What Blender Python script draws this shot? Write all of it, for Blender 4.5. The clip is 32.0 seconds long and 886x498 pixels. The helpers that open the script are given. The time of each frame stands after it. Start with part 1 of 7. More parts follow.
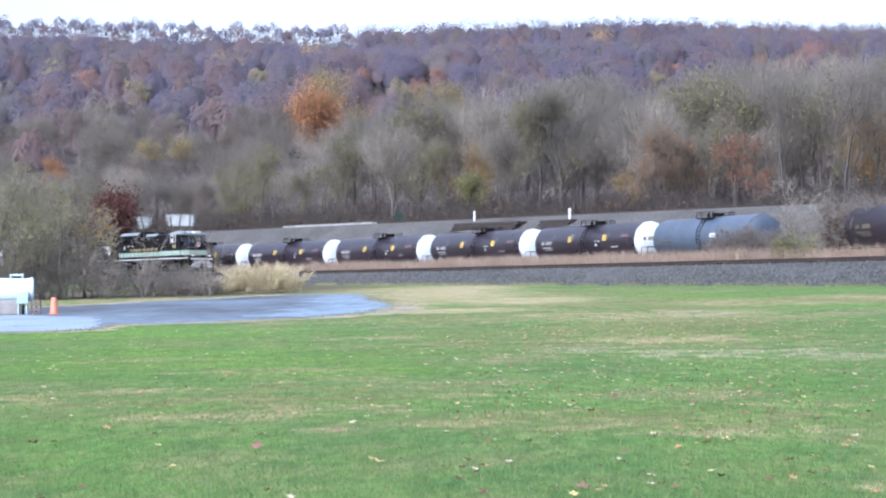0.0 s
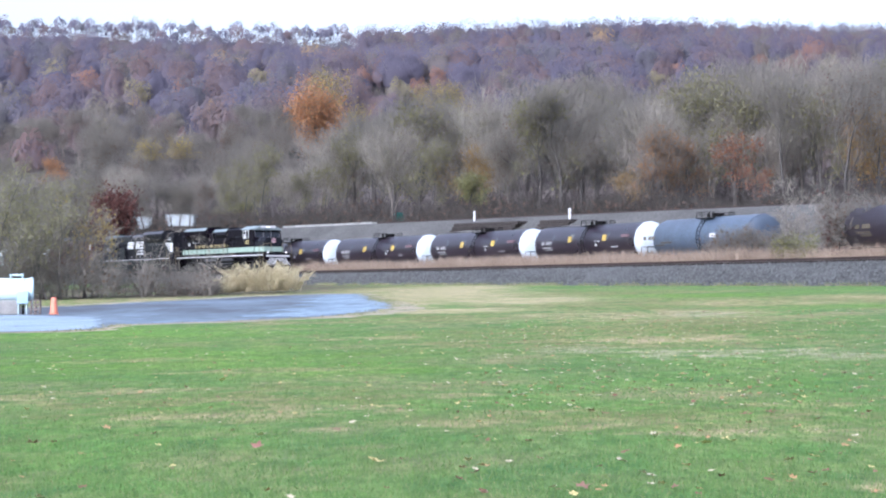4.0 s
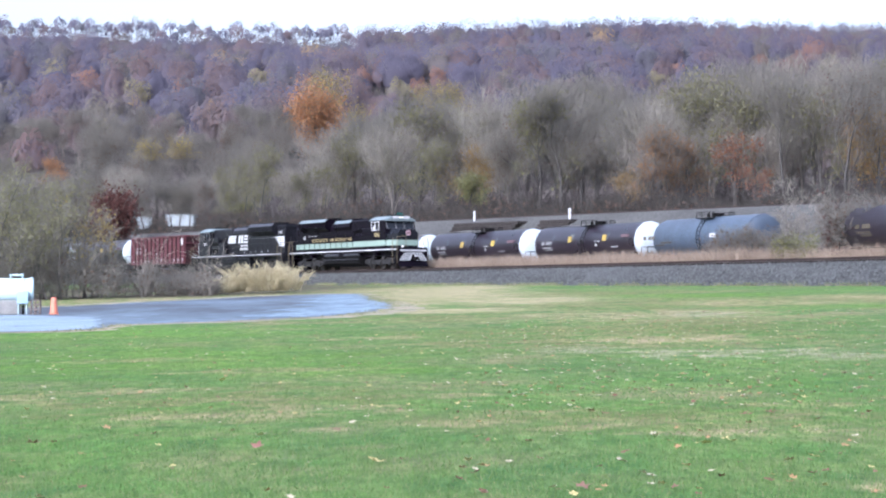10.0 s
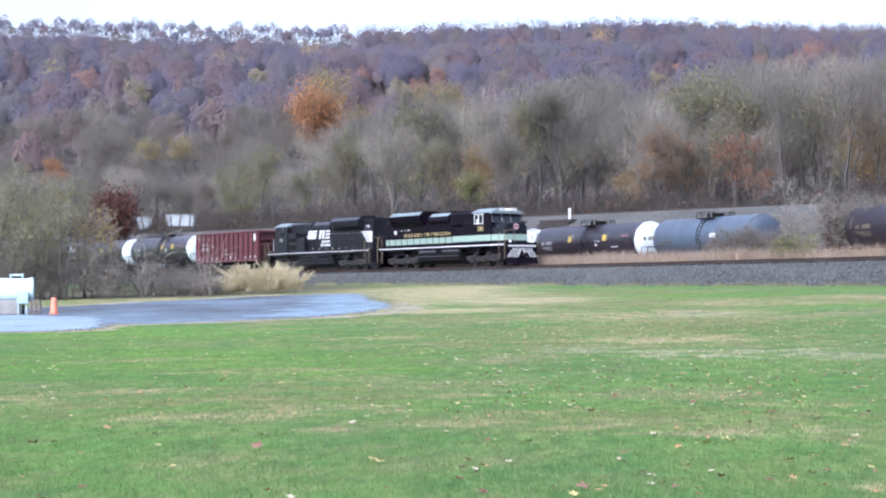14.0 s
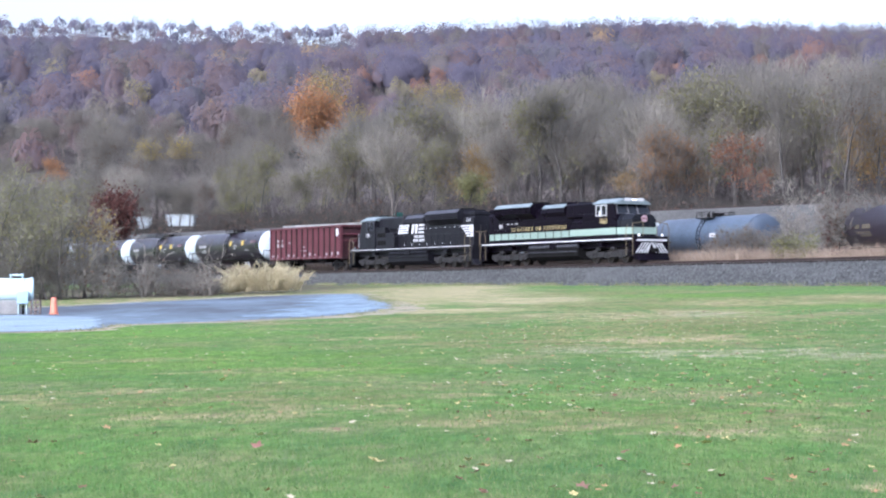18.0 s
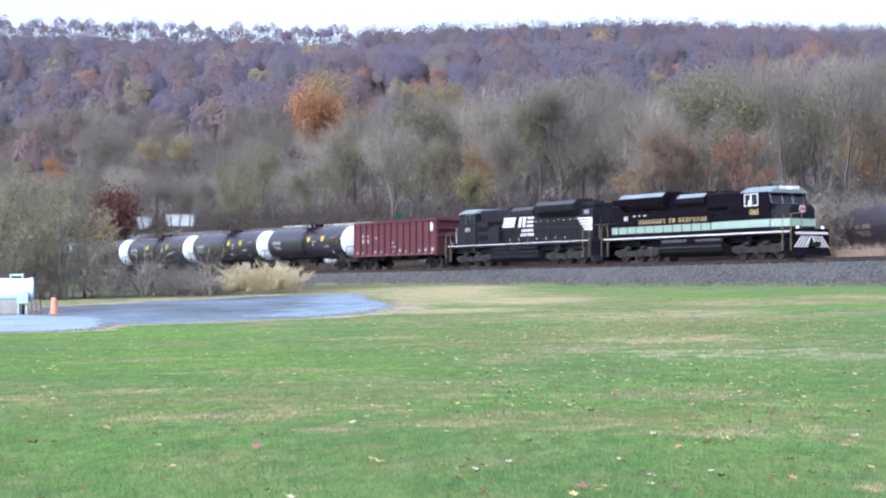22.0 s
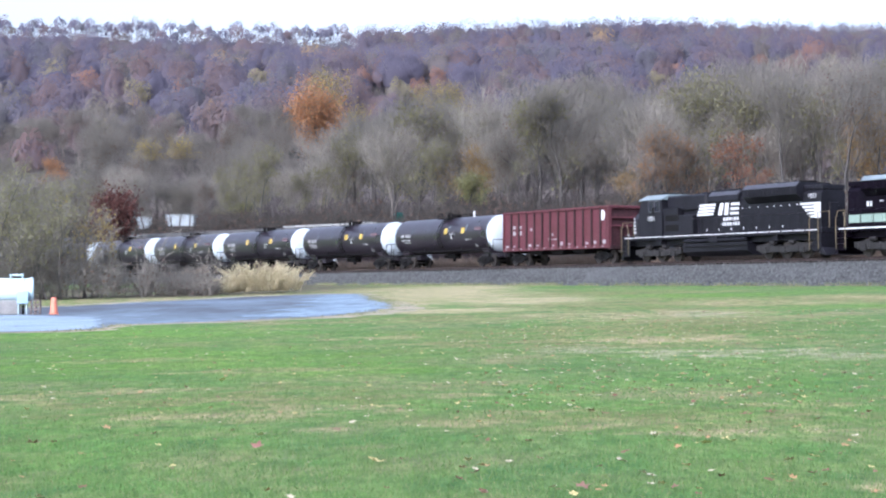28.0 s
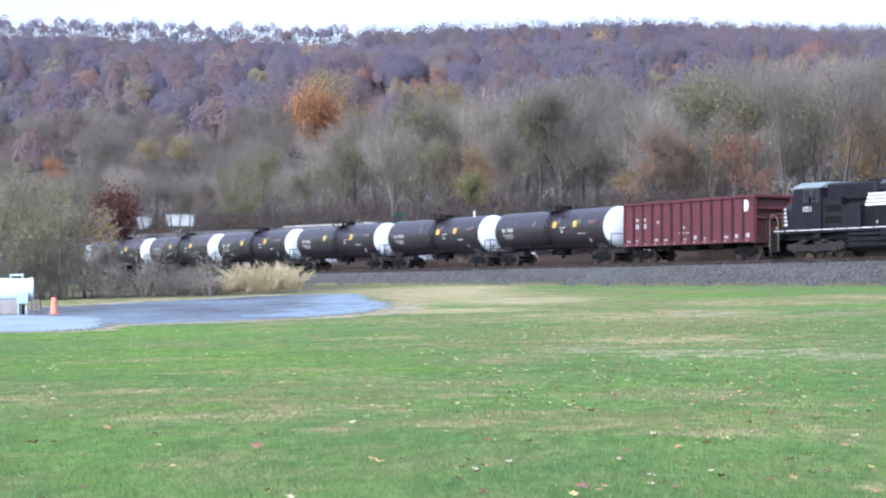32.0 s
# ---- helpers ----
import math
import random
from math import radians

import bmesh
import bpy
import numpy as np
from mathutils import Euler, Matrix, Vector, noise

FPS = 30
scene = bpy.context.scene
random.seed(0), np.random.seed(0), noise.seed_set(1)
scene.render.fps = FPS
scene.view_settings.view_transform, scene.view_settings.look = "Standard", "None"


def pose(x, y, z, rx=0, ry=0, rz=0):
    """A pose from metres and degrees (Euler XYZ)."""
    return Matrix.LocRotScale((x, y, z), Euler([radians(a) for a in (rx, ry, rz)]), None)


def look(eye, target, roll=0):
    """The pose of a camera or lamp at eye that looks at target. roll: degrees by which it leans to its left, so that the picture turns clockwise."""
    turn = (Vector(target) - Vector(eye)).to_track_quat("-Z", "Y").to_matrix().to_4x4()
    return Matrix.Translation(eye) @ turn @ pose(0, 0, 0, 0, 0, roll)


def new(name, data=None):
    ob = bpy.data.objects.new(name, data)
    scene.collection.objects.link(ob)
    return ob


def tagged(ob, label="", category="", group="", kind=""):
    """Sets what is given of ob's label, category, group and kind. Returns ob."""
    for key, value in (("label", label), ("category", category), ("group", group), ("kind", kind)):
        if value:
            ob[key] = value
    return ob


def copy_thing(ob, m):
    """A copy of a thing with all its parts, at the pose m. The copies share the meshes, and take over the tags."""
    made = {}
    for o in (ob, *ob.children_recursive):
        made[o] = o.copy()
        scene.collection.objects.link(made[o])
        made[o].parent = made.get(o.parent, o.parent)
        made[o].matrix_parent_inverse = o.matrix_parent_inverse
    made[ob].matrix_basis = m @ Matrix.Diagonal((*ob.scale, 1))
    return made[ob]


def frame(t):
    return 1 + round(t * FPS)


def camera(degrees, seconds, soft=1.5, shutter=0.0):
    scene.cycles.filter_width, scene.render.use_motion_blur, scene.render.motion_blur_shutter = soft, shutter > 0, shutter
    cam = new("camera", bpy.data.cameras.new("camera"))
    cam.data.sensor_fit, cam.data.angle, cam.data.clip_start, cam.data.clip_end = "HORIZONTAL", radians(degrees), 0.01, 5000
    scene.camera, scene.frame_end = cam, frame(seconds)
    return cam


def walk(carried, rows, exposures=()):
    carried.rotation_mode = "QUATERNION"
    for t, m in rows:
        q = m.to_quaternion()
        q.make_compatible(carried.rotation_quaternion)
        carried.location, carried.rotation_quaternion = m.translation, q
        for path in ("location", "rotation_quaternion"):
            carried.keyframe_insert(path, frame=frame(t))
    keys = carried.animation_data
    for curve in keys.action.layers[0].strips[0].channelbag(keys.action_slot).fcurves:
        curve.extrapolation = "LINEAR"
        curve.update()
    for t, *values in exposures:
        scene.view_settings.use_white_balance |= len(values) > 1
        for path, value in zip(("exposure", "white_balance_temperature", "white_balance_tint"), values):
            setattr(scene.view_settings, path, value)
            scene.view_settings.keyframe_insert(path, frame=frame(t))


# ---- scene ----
# ---- camera: stands still on the lawn, eye 1.7 m above the grass ----
cam = camera(26.83, 32.0, soft=2.15)
EYE = (0.0, 0.0, 1.7)
walk(cam, [(0.0, pose(*EYE, 91.063, 0, 0)), (32.0, pose(*EYE, 91.063, 0, 0))], exposures=[(0.0, 1.07, 5470, 16), (32.0, 1.07, 5470, 16)])

# ---- world: bright hazy overcast sky, weak wide sun ----
SUN_EL, SUN_AZ = radians(38), radians(214)
world = bpy.data.worlds.new("world")
scene.world = world
world.use_nodes = True
wn, wl = world.node_tree.nodes, world.node_tree.links
wn.clear()
w_sky = wn.new("ShaderNodeTexSky")
w_sky.sky_type, w_sky.sun_disc = "NISHITA", False
w_sky.sun_elevation, w_sky.sun_rotation = SUN_EL, SUN_AZ
w_sky.dust_density, w_sky.air_density = 4.0, 1.0
w_hs = wn.new("ShaderNodeHueSaturation")
w_hs.inputs["Saturation"].default_value = 0.45
w_bg = wn.new("ShaderNodeBackground")
w_bg.inputs["Strength"].default_value = 0.165
w_out = wn.new("ShaderNodeOutputWorld")
wl.new(w_sky.outputs[0], w_hs.inputs["Color"])
wl.new(w_hs.outputs[0], w_bg.inputs[0])
wl.new(w_bg.outputs[0], w_out.inputs[0])
sun = new("sun", bpy.data.lights.new("sun", "SUN"))
sun.data.energy, sun.data.angle, sun.data.color = 1.15, radians(20), (1.0, 0.96, 0.9)
sun.matrix_world = look((0, 0, 300), (-300 * math.cos(SUN_EL) * math.sin(SUN_AZ), -300 * math.cos(SUN_EL) * math.cos(SUN_AZ), 300 - 300 * math.sin(SUN_EL)))


# ---- materials ----
def mat(name, color, rough=0.7, metal=0.0, vary=0.25, scale=3.0, bump=0.0, fine=40.0, tint=None, stretch=None, spec=0.5, world_space=False, lo=0.42, hi=0.66):
    """A procedural surface: base colour, broad stains and fine grain, roughness that varies, a little relief."""
    m = bpy.data.materials.new(name)
    m.use_nodes = True
    n, l = m.node_tree.nodes, m.node_tree.links
    b = n["Principled BSDF"]
    b.inputs["Metallic"].default_value = metal
    b.inputs["Specular IOR Level"].default_value = spec
    tc = n.new("ShaderNodeTexCoord")
    src = tc.outputs["Object"]
    if world_space:
        src = n.new("ShaderNodeNewGeometry").outputs["Position"]
    if stretch:
        mp = n.new("ShaderNodeMapping")
        mp.inputs["Scale"].default_value = stretch
        l.new(src, mp.inputs[0])
        src = mp.outputs[0]
    big, small = n.new("ShaderNodeTexNoise"), n.new("ShaderNodeTexNoise")
    for t, s in ((big, scale), (small, fine)):
        t.inputs["Scale"].default_value = s
        t.inputs["Detail"].default_value = 5
        l.new(src, t.inputs["Vector"])
    c2 = tint or tuple(c * (1 - 0.75 * vary) for c in color)
    mix = n.new("ShaderNodeMix")
    mix.data_type = "RGBA"
    mix.inputs[6].default_value = (*color, 1)
    mix.inputs[7].default_value = (*c2, 1)
    rng = n.new("ShaderNodeMapRange")
    rng.inputs[1].default_value, rng.inputs[2].default_value = lo, hi
    l.new(big.outputs[0], rng.inputs[0])
    l.new(rng.outputs[0], mix.inputs[0])
    mix2 = n.new("ShaderNodeMix")
    mix2.data_type, mix2.blend_type = "RGBA", "MULTIPLY"
    mix2.inputs[0].default_value = 1.0
    l.new(mix.outputs[2], mix2.inputs[6])
    r2 = n.new("ShaderNodeMapRange")
    r2.inputs[1].default_value, r2.inputs[2].default_value = 0.3, 0.7
    r2.inputs[3].default_value, r2.inputs[4].default_value = 1 - vary, 1 + vary * 0.6
    l.new(small.outputs[0], r2.inputs[0])
    l.new(r2.outputs[0], mix2.inputs[7])
    l.new(mix2.outputs[2], b.inputs["Base Color"])
    r3 = n.new("ShaderNodeMapRange")
    r3.inputs[3].default_value, r3.inputs[4].default_value = max(0.05, rough - 0.1), min(1, rough + 0.1)
    l.new(big.outputs[0], r3.inputs[0])
    l.new(r3.outputs[0], b.inputs["Roughness"])
    if bump:
        bp = n.new("ShaderNodeBump")
        bp.inputs["Strength"].default_value = bump
        bp.inputs["Distance"].default_value = 0.05
        l.new(small.outputs[0], bp.inputs["Height"])
        l.new(bp.outputs[0], b.inputs["Normal"])
    return m


def foliage(name, colors, rough=0.8, through_light=0.25, attr=""):
    """Leaves or twigs: each piece takes one of several colours, or the tone stored on its tree."""
    m = bpy.data.materials.new(name)
    m.use_nodes = True
    n, l = m.node_tree.nodes, m.node_tree.links
    b = n["Principled BSDF"]
    b.inputs["Roughness"].default_value = rough
    b.inputs["Specular IOR Level"].default_value = 0.15
    geo = n.new("ShaderNodeNewGeometry")
    ramp = n.new("ShaderNodeValToRGB")
    ramp.color_ramp.interpolation = "LINEAR"
    el = ramp.color_ramp.elements
    while len(el) < len(colors):
        el.new(0.5)
    for i, c in enumerate(colors):
        el[i].position = i / max(1, len(colors) - 1)
        el[i].color = (*c, 1)
    l.new(geo.outputs["Random Per Island"], ramp.inputs[0])
    col = ramp.outputs[0]
    if attr:
        a = n.new("ShaderNodeAttribute")
        a.attribute_name = attr
        mx = n.new("ShaderNodeMix")
        mx.data_type, mx.blend_type = "RGBA", "MULTIPLY"
        mx.inputs[0].default_value = 1.0
        l.new(a.outputs["Color"], mx.inputs[6])
        l.new(ramp.outputs[0], mx.inputs[7])
        col = mx.outputs[2]
    l.new(col, b.inputs["Base Color"])
    tr = n.new("ShaderNodeBsdfTranslucent")
    l.new(col, tr.inputs[0])
    ms = n.new("ShaderNodeMixShader")
    ms.inputs[0].default_value = through_light
    l.new(b.outputs[0], ms.inputs[1])
    l.new(tr.outputs[0], ms.inputs[2])
    l.new(ms.outputs[0], n["Material Output"].inputs[0])
    return m


def lawn_material():
    m = bpy.data.materials.new("lawn_grass")
    m.use_nodes = True
    n, l = m.node_tree.nodes, m.node_tree.links
    b = n["Principled BSDF"]
    b.inputs["Roughness"].default_value = 0.9
    b.inputs["Specular IOR Level"].default_value = 0.1
    pos = n.new("ShaderNodeNewGeometry").outputs["Position"]

    def noisy(scale, detail=4, sx=1.0, sy=1.0):
        mp = n.new("ShaderNodeMapping")
        mp.inputs["Scale"].default_value = (sx, sy, 1)
        l.new(pos, mp.inputs[0])
        t = n.new("ShaderNodeTexNoise")
        t.inputs["Scale"].default_value, t.inputs["Detail"].default_value = scale, detail
        l.new(mp.outputs[0], t.inputs["Vector"])
        return t.outputs[0]

    def ramped(src, lo, hi):
        r = n.new("ShaderNodeMapRange")
        r.inputs[1].default_value, r.inputs[2].default_value = lo, hi
        l.new(src, r.inputs[0])
        return r.outputs[0]

    def mixed(fac, a, c, mode="MIX"):
        x = n.new("ShaderNodeMix")
        x.data_type, x.blend_type = "RGBA", mode
        for sock, v in ((x.inputs[0], fac), (x.inputs[6], a), (x.inputs[7], c)):
            if isinstance(v, tuple):
                sock.default_value = (*v, 1)
            elif isinstance(v, float):
                sock.default_value = v
            else:
                l.new(v, sock)
        return x.outputs[2]

    green = mixed(ramped(noisy(0.16, 3, 1, 0.6), 0.38, 0.62), LAWN_A, LAWN_B)
    green = mixed(ramped(noisy(0.8, 6), 0.40, 0.74), green, LAWN_C)
    green = mixed(ramped(noisy(2.2, 5, 0.7, 0.5), 0.50, 0.68), green, LAWN_B)
    tuft = ramped(noisy(4.5, 6, 0.9, 0.35), 0.36, 0.66)
    rough_edge = mixed(0.5, noisy(0.55, 7, 0.7, 1.0), noisy(2.6, 7, 0.6, 0.9))
    broken = ramped(noisy(1.7, 7, 0.75, 0.6), 0.36, 0.52)

    def nearest(places):
        """How far outside the nearest of some oval patches, in their own sizes."""
        out = None
        for cx, cy, rx, ry in places:
            mp = n.new("ShaderNodeMapping")
            mp.vector_type = "POINT"
            mp.inputs["Location"].default_value = (-cx / rx, -cy / ry, 0)
            mp.inputs["Scale"].default_value = (1 / rx, 1 / ry, 0)
            l.new(pos, mp.inputs[0])
            ln = n.new("ShaderNodeVectorMath")
            ln.operation = "LENGTH"
            l.new(mp.outputs[0], ln.inputs[0])
            if out is None:
                out = ln.outputs["Value"]
            else:
                mn = n.new("ShaderNodeMath")
                mn.operation = "MINIMUM"
                l.new(out, mn.inputs[0])
                l.new(ln.outputs["Value"], mn.inputs[1])
                out = mn.outputs[0]
        return out

    def times(a, c):
        x = n.new("ShaderNodeMath")
        x.operation = "MULTIPLY"
        l.new(a, x.inputs[0])
        if isinstance(c, float):
            x.inputs[1].default_value = c
        else:
            l.new(c, x.inputs[1])
        return x.outputs[0]

    look_now = mixed(times(ramped(noisy(0.3, 7, 1.0, 0.8), 0.51, 0.69), broken), green, STRAW)
    look_now = mixed(ramped(noisy(1.3, 6, 0.8, 1.0), 0.55, 0.76), look_now, STRAW_B)
    for places, colour, firm in WORN:
        ad = n.new("ShaderNodeMath")
        ad.operation = "MULTIPLY_ADD"
        l.new(rough_edge, ad.inputs[0])
        ad.inputs[1].default_value = 4.0
        l.new(nearest(places), ad.inputs[2])
        mask = ramped(ad.outputs[0], 3.2, 2.5)
        if firm < 1.0:
            mask = times(times(mask, broken), firm)
        dull = (colour[0] * 0.68, colour[1] * 0.78, colour[2] * 0.6)
        look_now = mixed(mask, look_now, mixed(ramped(noisy(0.9, 7, 0.5, 1.0), 0.40, 0.62), colour, dull))
    look_now = mixed(1.0, look_now, mixed(tuft, (0.78, 0.82, 0.8), (1.22, 1.19, 1.15)), "MULTIPLY")
    look_now = mixed(1.0, look_now, mixed(ramped(noisy(11, 6, 1.0, 0.3), 0.36, 0.64), (0.78, 0.81, 0.78), (1.16, 1.14, 1.12)), "MULTIPLY")
    grain = mixed(1.0, look_now, mixed(ramped(noisy(55, 3), 0.3, 0.7), (0.6, 0.6, 0.6), (1.15, 1.15, 1.1)), "MULTIPLY")
    l.new(grain, b.inputs["Base Color"])
    bp = n.new("ShaderNodeBump")
    bp.inputs["Strength"].default_value, bp.inputs["Distance"].default_value = 0.5, 0.04
    l.new(noisy(40, 4), bp.inputs["Height"])
    l.new(bp.outputs[0], b.inputs["Normal"])
    return m


LAWN_A, LAWN_B, LAWN_C = (0.134, 0.258, 0.062), (0.088, 0.18, 0.061), (0.192, 0.24, 0.094)
STRAW, STRAW_B = (0.285, 0.245, 0.15), (0.205, 0.205, 0.105)
# patches of the lawn by kind: centre and half sizes
LUSH = ((-5.5, 35.0, 4.5, 7.0), (12.0, 86.0, 5.0, 5.0), (-9.0, 50.0, 6.0, 5.0), (16.0, 64.0, 4.0, 4.0), (-1.5, 30.0, 2.0, 2.0))
OLIVE_TURF = ((-14.0, 99.0, 16.0, 17.0), (-14.0, 116.0, 14.0, 8.0), (9.0, 72.0, 9.0, 11.0), (4.0, 45.0, 4.5, 5.0), (7.0, 96.0, 7.0, 14.0), (-3.0, 24.0, 3.2, 3.0), (3.0, 39.0, 5.0, 4.0), (16.0, 74.0, 6.0, 9.0), (7.0, 49.0, 4.0, 5.0), (2.0, 20.0, 3.0, 1.6), (-0.5, 58.0, 3.0, 5.0), (-7.0, 136.0, 10.0, 18.0))
TAN = ((6.9, 57.5, 4.2, 4.6), (3.9, 59.5, 1.6, 3.4), (12.0, 71.0, 4.0, 5.0), (18.0, 78.0, 3.0, 5.0), (4.8, 39.5, 1.9, 2.4), (-1.75, 43.0, 1.3, 1.5), (-2.9, 30.5, 1.8, 0.7), (-5.6, 35.0, 1.5, 0.8), (-3.1, 21.4, 1.2, 0.9), (-1.5, 22.4, 1.0, 0.8), (-1.14, 19.3, 0.4, 0.3), (0.3, 19.7, 0.5, 0.5),
       (1.42, 19.1, 0.6, 0.4), (2.85, 18.3, 0.95, 0.45), (4.27, 21.4, 0.8, 0.5), (-5.6, 25.2, 0.8, 0.7), (-4.6, 26.2, 0.9, 0.7), (0.25, 24.2, 0.6, 0.5), (3.4, 13.6, 0.5, 0.3), (-13.0, 104.0, 12.0, 9.0), (-4.5, 128.0, 7.0, 12.0))
GREY_STRAW = ((5.4, 33.4, 2.2, 1.9), (7.4, 31.6, 1.3, 1.5), (2.55, 35.6, 1.0, 1.3), (8.0, 57.0, 1.2, 3.0), (3.9, 34.6, 1.0, 0.9))
SAND = ((-0.3, 108.0, 5.6, 30.0), (-2.0, 80.0, 3.0, 10.0), (3.0, 82.0, 4.4, 8.0), (0.0, 67.0, 3.4, 3.2), (1.6, 128.0, 4.4, 18.0), (-8.0, 113.5, 6.0, 2.4))
LITTER = ((-23.0, 119.0, 13.0, 12.0), (-17.0, 124.0, 9.0, 11.0), (-13.0, 132.0, 7.0, 10.0), (-30.0, 125.0, 12.0, 16.0), (-25.0, 152.0, 15.0, 26.0), (-15.0, 160.0, 9.0, 22.0), (-10.5, 146.0, 6.0, 12.0))
WORN = ((OLIVE_TURF, (0.25, 0.232, 0.122), 0.95), (LUSH, (0.16, 0.285, 0.058), 0.8), (TAN, (0.40, 0.325, 0.21), 0.95), (GREY_STRAW, (0.40, 0.355, 0.275), 0.92), (SAND, (0.46, 0.385, 0.26), 1.0), (LITTER, (0.15, 0.122, 0.10), 1.0))
M_LAWN = lawn_material()
M_BALLAST = mat("grey_ballast", (0.104, 0.107, 0.107), 0.95, vary=0.55, scale=0.6, fine=7.0, bump=0.9, world_space=True)
M_BALLAST_OLD = mat("weathered_ballast", (0.095, 0.093, 0.089), 0.95, vary=0.4, scale=0.25, fine=4.0, bump=0.8, world_space=True)
M_RAIL = mat("rusty_rail_steel", (0.05, 0.034, 0.03), 0.6, 0.3, vary=0.3, scale=2)
M_TIE = mat("creosoted_wood", (0.04, 0.033, 0.03), 0.9, vary=0.4, scale=4)
M_ASPHALT = mat("dark_worn_asphalt", (0.135, 0.18, 0.23), 0.6, vary=0.5, scale=0.14, fine=1.6, bump=0.3, world_space=True, tint=(0.06, 0.07, 0.09), stretch=(1.0, 0.55, 1), lo=0.40, hi=0.60)
M_PALE_DRIVE = mat("pale_bluish_grit", (0.225, 0.305, 0.385), 0.7, vary=0.55, scale=0.5, fine=3.0, bump=0.4, world_space=True, tint=(0.14, 0.19, 0.245))
M_CONCRETE = mat("pale_concrete_drive", (0.285, 0.37, 0.445), 0.7, vary=0.35, scale=0.5, fine=15, bump=0.2, world_space=True)
M_FOREST_FLOOR = mat("leaf_litter", (0.115, 0.095, 0.085), 0.95, vary=0.5, scale=0.05, fine=1.2, bump=0.5, world_space=True)
M_BLACK = mat("black_loco_paint", (0.0062, 0.0042, 0.0088), 0.3, vary=0.3, scale=1.2, fine=14, spec=0.06)
M_BLACK_DUSTY = mat("dusty_black_paint", (0.0145, 0.014, 0.0195), 0.45, vary=0.4, scale=1.0, fine=12, spec=0.2)
M_UNDER = mat("grimy_running_gear", (0.0065, 0.0058, 0.0065), 0.8, 0.0, vary=0.5, scale=2.5, fine=20, spec=0.2)
M_MINT = mat("pale_mint_paint", (0.275, 0.365, 0.315), 0.45, vary=0.12, scale=1.0)
M_WHITE = mat("white_paint", (0.6, 0.6, 0.62), 0.5, vary=0.1, scale=1.0)
M_GREYROOF = mat("light_grey_roof_paint", (0.21, 0.255, 0.275), 0.5, vary=0.25, scale=1.0)
M_GOLD = mat("gold_leaf_paint", (0.5, 0.4, 0.2), 0.5, vary=0.1)
M_BRASSRAIL = mat("dull_yellow_handrail", (0.15, 0.115, 0.065), 0.5, vary=0.2)
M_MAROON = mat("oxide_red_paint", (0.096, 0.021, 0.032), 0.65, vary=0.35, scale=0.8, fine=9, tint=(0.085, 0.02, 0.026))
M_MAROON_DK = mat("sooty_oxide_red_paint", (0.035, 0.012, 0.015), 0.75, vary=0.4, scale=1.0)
M_TANKBLACK = mat("satin_black_tank_paint", (0.030, 0.0235, 0.034), 0.3, vary=0.3, scale=0.5, fine=6, tint=(0.040, 0.032, 0.044), spec=0.5)
M_TANKBLACK.node_tree.nodes["Principled BSDF"].inputs["IOR"].default_value = 1.52
M_TANKWHITE = mat("chalky_white_tank_head_paint", (0.55, 0.61, 0.67), 0.55, vary=0.1, scale=0.8, fine=5)
M_TANKGREY = mat("blue_grey_tank_paint", (0.092, 0.125, 0.18), 0.42, vary=0.3, scale=0.4, fine=5, tint=(0.07, 0.09, 0.125))
M_YELLOW = mat("yellow_placard", (0.46, 0.33, 0.07), 0.5, vary=0.25, scale=6)
M_TRUCK = mat("dusty_truck_frame", (0.017, 0.015, 0.016), 0.75, vary=0.5, scale=2.5, fine=18)
M_STEEL = mat("worn_wheel_steel", (0.07, 0.06, 0.055), 0.6, 0.4, vary=0.3)
M_GLASSDARK = mat("dark_cab_glass", (0.014, 0.016, 0.022), 0.08, vary=0.05)
M_ORANGE = mat("orange_cone_plastic", (0.72, 0.23, 0.14), 0.5, vary=0.12, scale=4)
M_PROPANE = mat("bright_white_tank_paint", (0.53, 0.67, 0.72), 0.4, vary=0.06, scale=1.0)
M_BLOCK = mat("rough_grey_concrete_block", (0.33, 0.32, 0.31), 0.9, vary=0.3, scale=2, fine=20, bump=0.4)
M_BARK = mat("grey_bark", (0.112, 0.102, 0.096), 0.9, vary=0.4, scale=3, fine=12, bump=0.5)
M_BARK_PALE = mat("pale_bark", (0.26, 0.23, 0.2), 0.9, vary=0.35, scale=3, fine=12, bump=0.5)
M_LAMP = bpy.data.materials.new("headlight_glow")
M_LAMP.use_nodes = True
M_LAMP.node_tree.nodes["Principled BSDF"].inputs["Emission Color"].default_value = (1.0, 0.95, 0.9, 1)
M_LAMP.node_tree.nodes["Principled BSDF"].inputs["Emission Strength"].default_value = 0.5


# ---- mesh helpers ----
def mesh_of(bm, name, material, smooth=False):
    me = bpy.data.meshes.new(name)
    bm.normal_update()
    bm.to_mesh(me)
    bm.free()
    for mm in (material if isinstance(material, (list, tuple)) else [material]):
        me.materials.append(mm)
    if smooth:
        me.polygons.foreach_set("use_smooth", [True] * len(me.polygons))
    return me


def part(name, bm, material, parent, label="", smooth=False, at=None):
    """Links a bmesh as one mesh object under a thing or a part."""
    ob = new(name, mesh_of(bm, name, material, smooth))
    ob.parent = parent
    if at is not None:
        ob.matrix_basis = at
    if label:
        ob["label"] = label
    return ob


def again(ob, m, parent=None):
    """The same part once more, at another pose, on the same mesh."""
    o = new(ob.name.split(".")[0], ob.data)
    o.parent = parent or ob.parent
    o.matrix_basis = m
    if "label" in ob:
        o["label"] = ob["label"]
    return o


